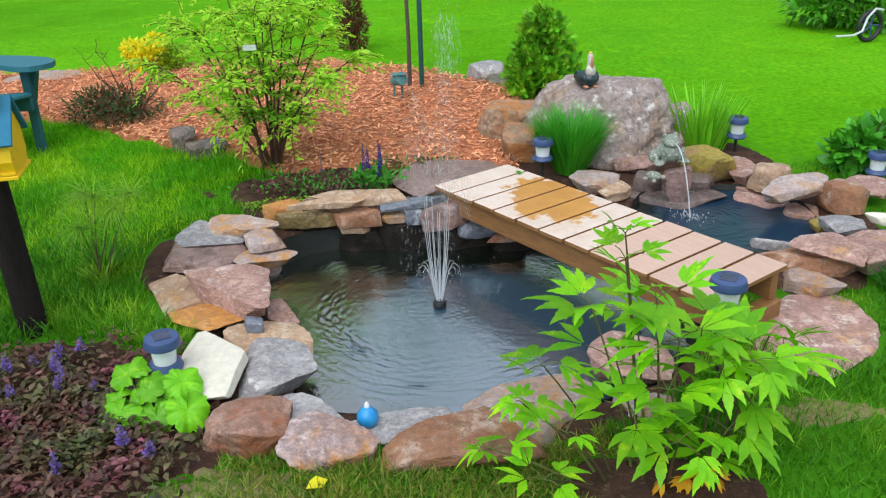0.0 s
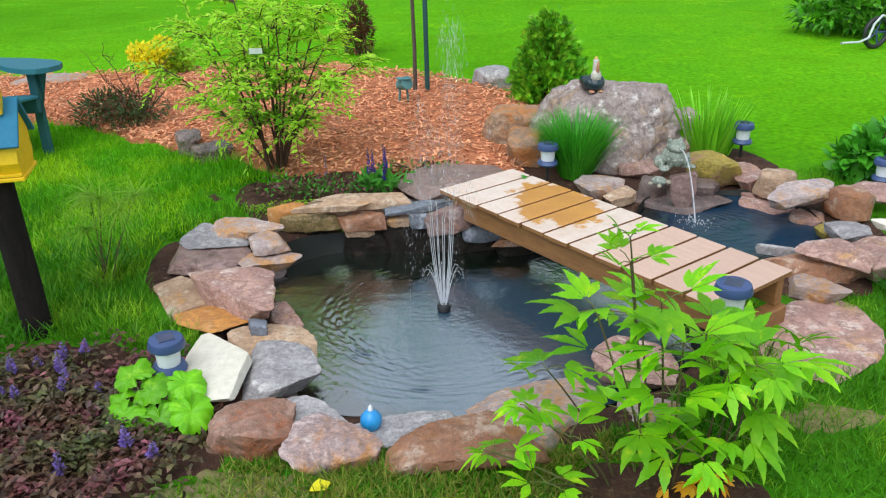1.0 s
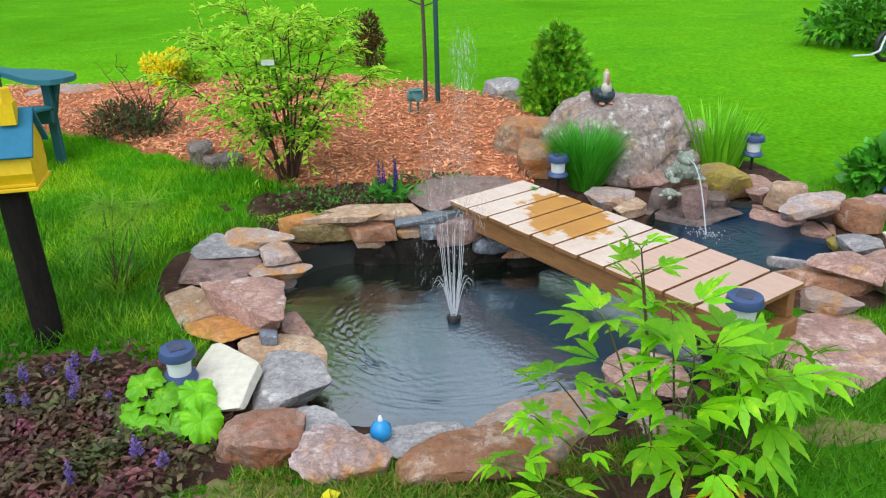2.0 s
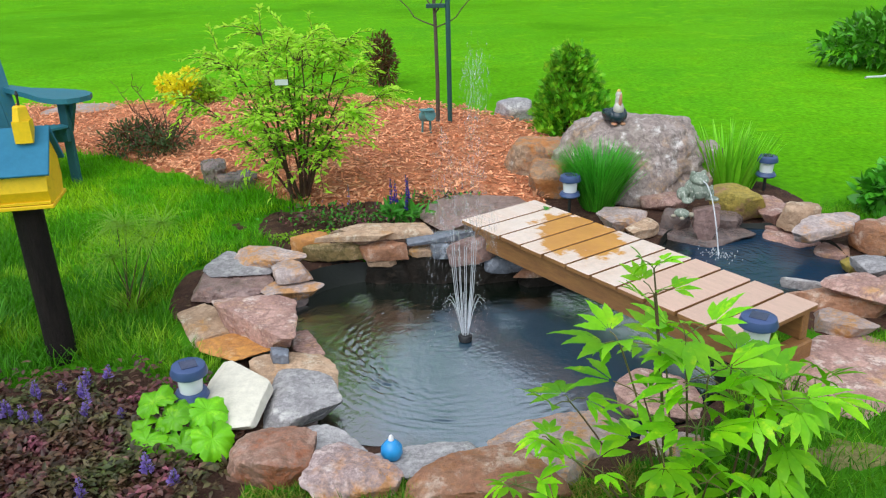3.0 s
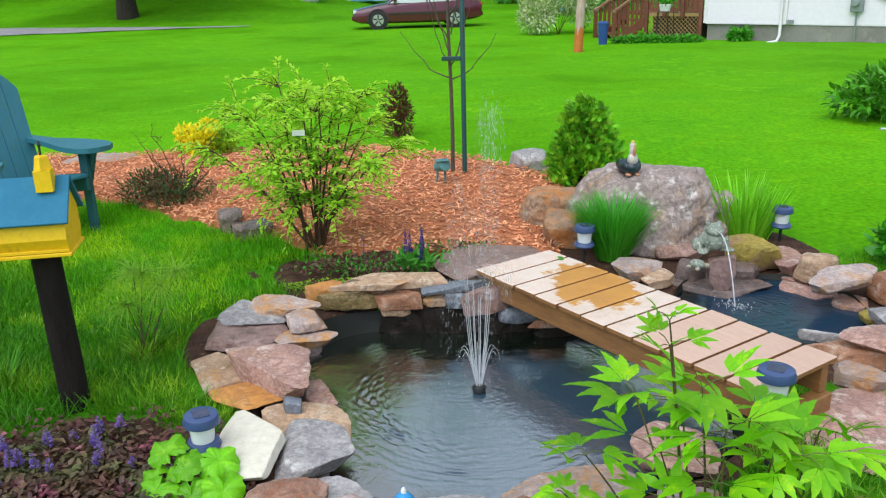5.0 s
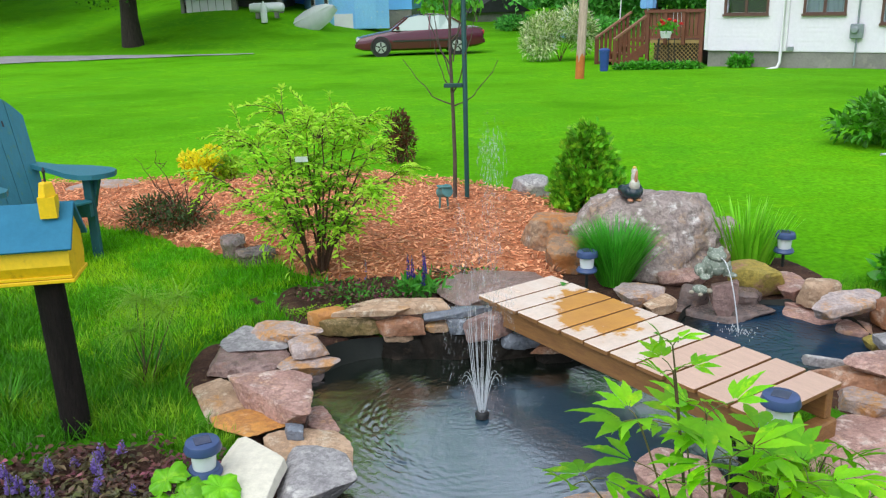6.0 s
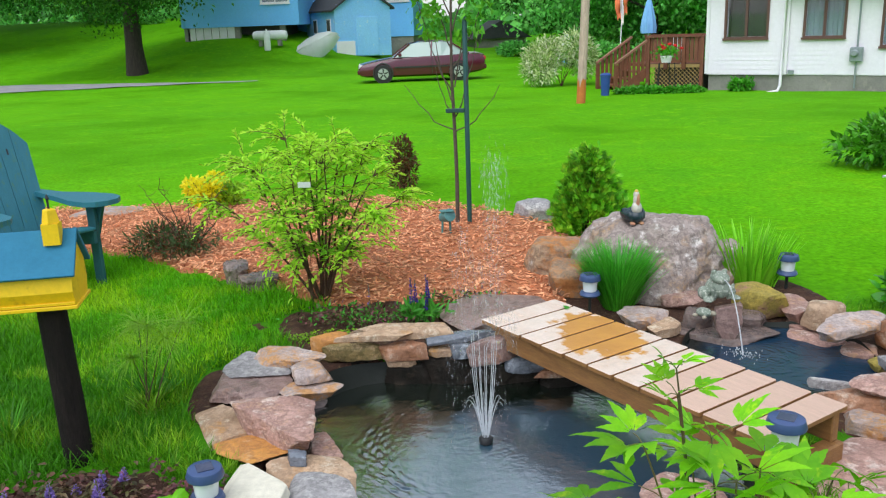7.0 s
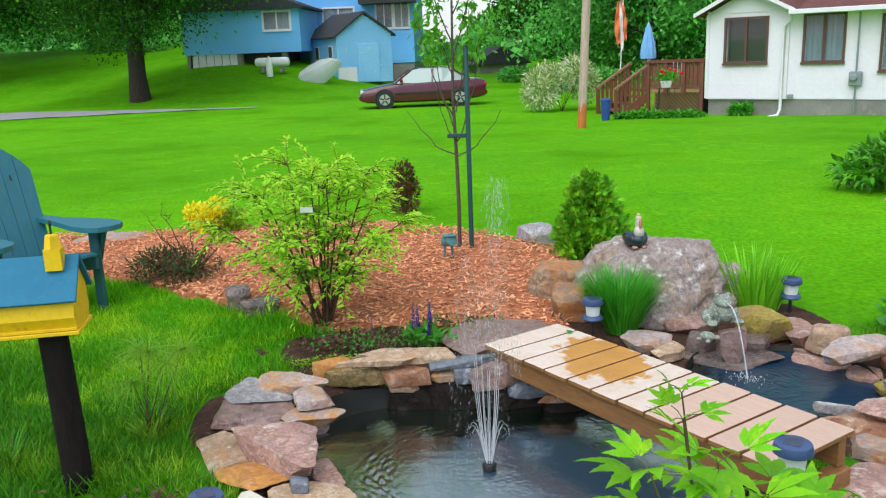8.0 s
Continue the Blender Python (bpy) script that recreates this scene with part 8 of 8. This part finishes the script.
part("keel", box(-1.1, 1.1, -0.02, 0.02, 0.50, 0.55), M_BOAT, boat)


# ---- trees ----
rng = np.random.default_rng(36)


def tree(x, y, h, crown, r0, low, n, size, mat, label, limbs=16, flat=0.85, name="tree", spread_leaf=0.16):
    """A trunk with limbs, and leaves in clumps round the limbs' ends. low: the height at which the crown begins."""
    z = float(land(x, y)) - 0.1
    tr = thing(name, pose(x, y, z), label, "tree")
    wob = rng.normal(size=(9, 2)).cumsum(0) * 0.03 * r0 * 3
    zz = np.linspace(0, h * 0.85, 9)
    P = np.stack([wob[:, 0], wob[:, 1], zz], 1)
    R = r0 * np.array([1.35, 1.0, 0.93, 0.85, 0.72, 0.55, 0.4, 0.25, 0.1])
    pieces = [tube(P, R, 14)]
    C = []
    for q in range(limbs):
        u = rng.uniform(0.0, 1.0)
        zb = max(low * 0.9, 0.25) + (h * 0.75 - low) * u * 0.85
        a = q * 2.4 + rng.uniform(-0.4, 0.4)
        ln = crown * (0.55 + 0.45 * math.sin(math.pi * min(0.15 + u * 0.85, 1))) * rng.uniform(0.75, 1.1)
        e = np.array((ln * math.cos(a), ln * math.sin(a), zb + ln * rng.uniform(-0.05, 0.5) * (1 if u > 0.2 else 0.3)))
        b = np.array((np.interp(zb * 0.92, zz, P[:, 0]), np.interp(zb * 0.92, zz, P[:, 1]), zb * 0.92))
        t = np.linspace(0, 1, 7)[:, None]
        L = b + (e - b) * t + np.array((0, 0, 0.12 * ln)) * np.sin(t * np.pi) + rng.normal(size=(7, 3)) * 0.03 * ln * t * (1 - t) * 4
        pieces.append(tube(L, np.linspace(r0 * 0.34, r0 * 0.05, 7), 7))
        for k in (3, 4, 5, 6):
            C.append(L[k])
            for w_ in range(2):
                C.append(L[k] + rng.normal(size=3) * crown * 0.17 * (1, 1, 0.6))
    top = P[-1]
    for q in range(limbs // 2):
        C.append(top + rng.normal(size=3) * (crown * 0.35, crown * 0.35, h * 0.07))
    C = np.array(C)
    V, F = joined(pieces)
    solid("trunk", V, F, M_TRUNK, tr, label="dark rough bark")
    k = rng.integers(0, len(C), n)
    B = C[k] + rng.normal(size=(n, 3)) * (crown * spread_leaf, crown * spread_leaf, crown * spread_leaf * 0.7)
    floor_z = low * (0.80 + 0.25 * np.sin(B[:, 0] * 1.7 + 2.0 * np.sin(B[:, 1] * 0.9)))
    B = B[B[:, 2] > floor_z]
    n = len(B)
    V, F = spread(B, rand_dirs(n, -0.3), rng.normal(size=(n, 3)) * 0.6 + (0, 0, 1), size * (0.6 + 0.7 * rng.random(n)), size * 0.6 * (0.7 + 0.5 * rng.random(n)), SIMPLE, SIMPLE_F, 0.2)
    solid("crown", V, F, mat, tr)
    return tr


tree(-16.8, 40.0, 13.0, 5.6, 0.40, 3.0, 46000, 0.19, L_MAPLE, "large dark maple tree with low hanging branches", 24, spread_leaf=0.13)
for x, y, h, c, low, mt in ((8.6, 47, 19, 5.4, 0.5, L_TREE), (5.6, 52, 20, 4.8, 0.8, L_TREE), (13.5, 44, 18, 5.5, 0.4, L_TREE), (6.0, 62, 22, 6.0, 0.6, L_MAPLE), (11.0, 57, 21, 6.0, 0.5, L_TREE),
                            (17.5, 52, 20, 6.5, 0.5, L_MAPLE), (-31, 66, 20, 6.5, 0.8, L_TREE), (-24, 72, 21, 6.5, 0.7, L_TREE), (-37, 60, 19, 6.5, 0.8, L_TREE), (-17, 78, 21, 6.5, 0.8, L_TREE), (-9, 74, 21, 6.5, 1.2, L_TREE),
                            (-29.5, 49, 17, 5.0, 3.2, L_MAPLE), (24, 46, 18, 6.5, 0.6, L_TREE), (-46, 56, 19, 7.0, 0.6, L_TREE), (33, 52, 19, 7.0, 0.6, L_MAPLE)):
    tree(x, y, 1.45 * h, 1.15 * c, 0.25, low, 34000, 0.29, mt, "leafy green tree at the back of the lawns", 20)
for x, y, rx, h in ((-24.5, 60, 1.6, 0.9), (-20.5, 61, 1.5, 0.8), (-28, 62, 1.8, 1.2), (4.6, 40, 1.4, 1.0), (7.5, 38, 1.8, 1.2), (10.5, 37, 1.6, 1.4), (1.3, 50, 1.3, 0.9)):
    bush("hedge_bush", x, y, float(land(x, y)) - 0.05, rx, 1.0, h, 1500, 0.22, 0.12, L_TREE, "green hedge bush at the lawn's far edge", shape=SIMPLE, faces=SIMPLE_F)
n = 16000
P = np.stack([rng.uniform(-130, 130, n), 105 + rng.normal(size=n) * 6, np.abs(rng.normal(size=n)) * 4.0], 1)
P[:, 2] = np.minimum(P[:, 2], 5 + 3 * np.sin(P[:, 0] * 0.13) + 2 * np.sin(P[:, 0] * 0.31)) + land(P[:, 0], P[:, 1])
V, F = spread(P, rand_dirs(n), rand_dirs(n), 1.5, 1.1, SIMPLE, SIMPLE_F, 0.2)
tagged(solid("far_woods", V, F, L_TREE), "distant green woods behind the houses", "woods", kind="stuff")

# a low house beyond the lawns
far = thing("far_house", pose(0.28, 66.0, float(land(0.28, 66.0)), 0, 0, 12), "low grey house with a dark roof far behind the lawns", "house")
part("wall", box(-1.9, 1.9, -2.0, 2.0, -0.2, 0.72), M_CONCRETE, far)
r = prism([(-2.3, 0.6), (2.3, 0.6), (0, 1.9)], -2.3, 2.3)
bmesh.ops.transform(r, matrix=UPRIGHT, verts=r.verts)
part("roof", r, M_SHINGLE, far, "dark shingle roof")
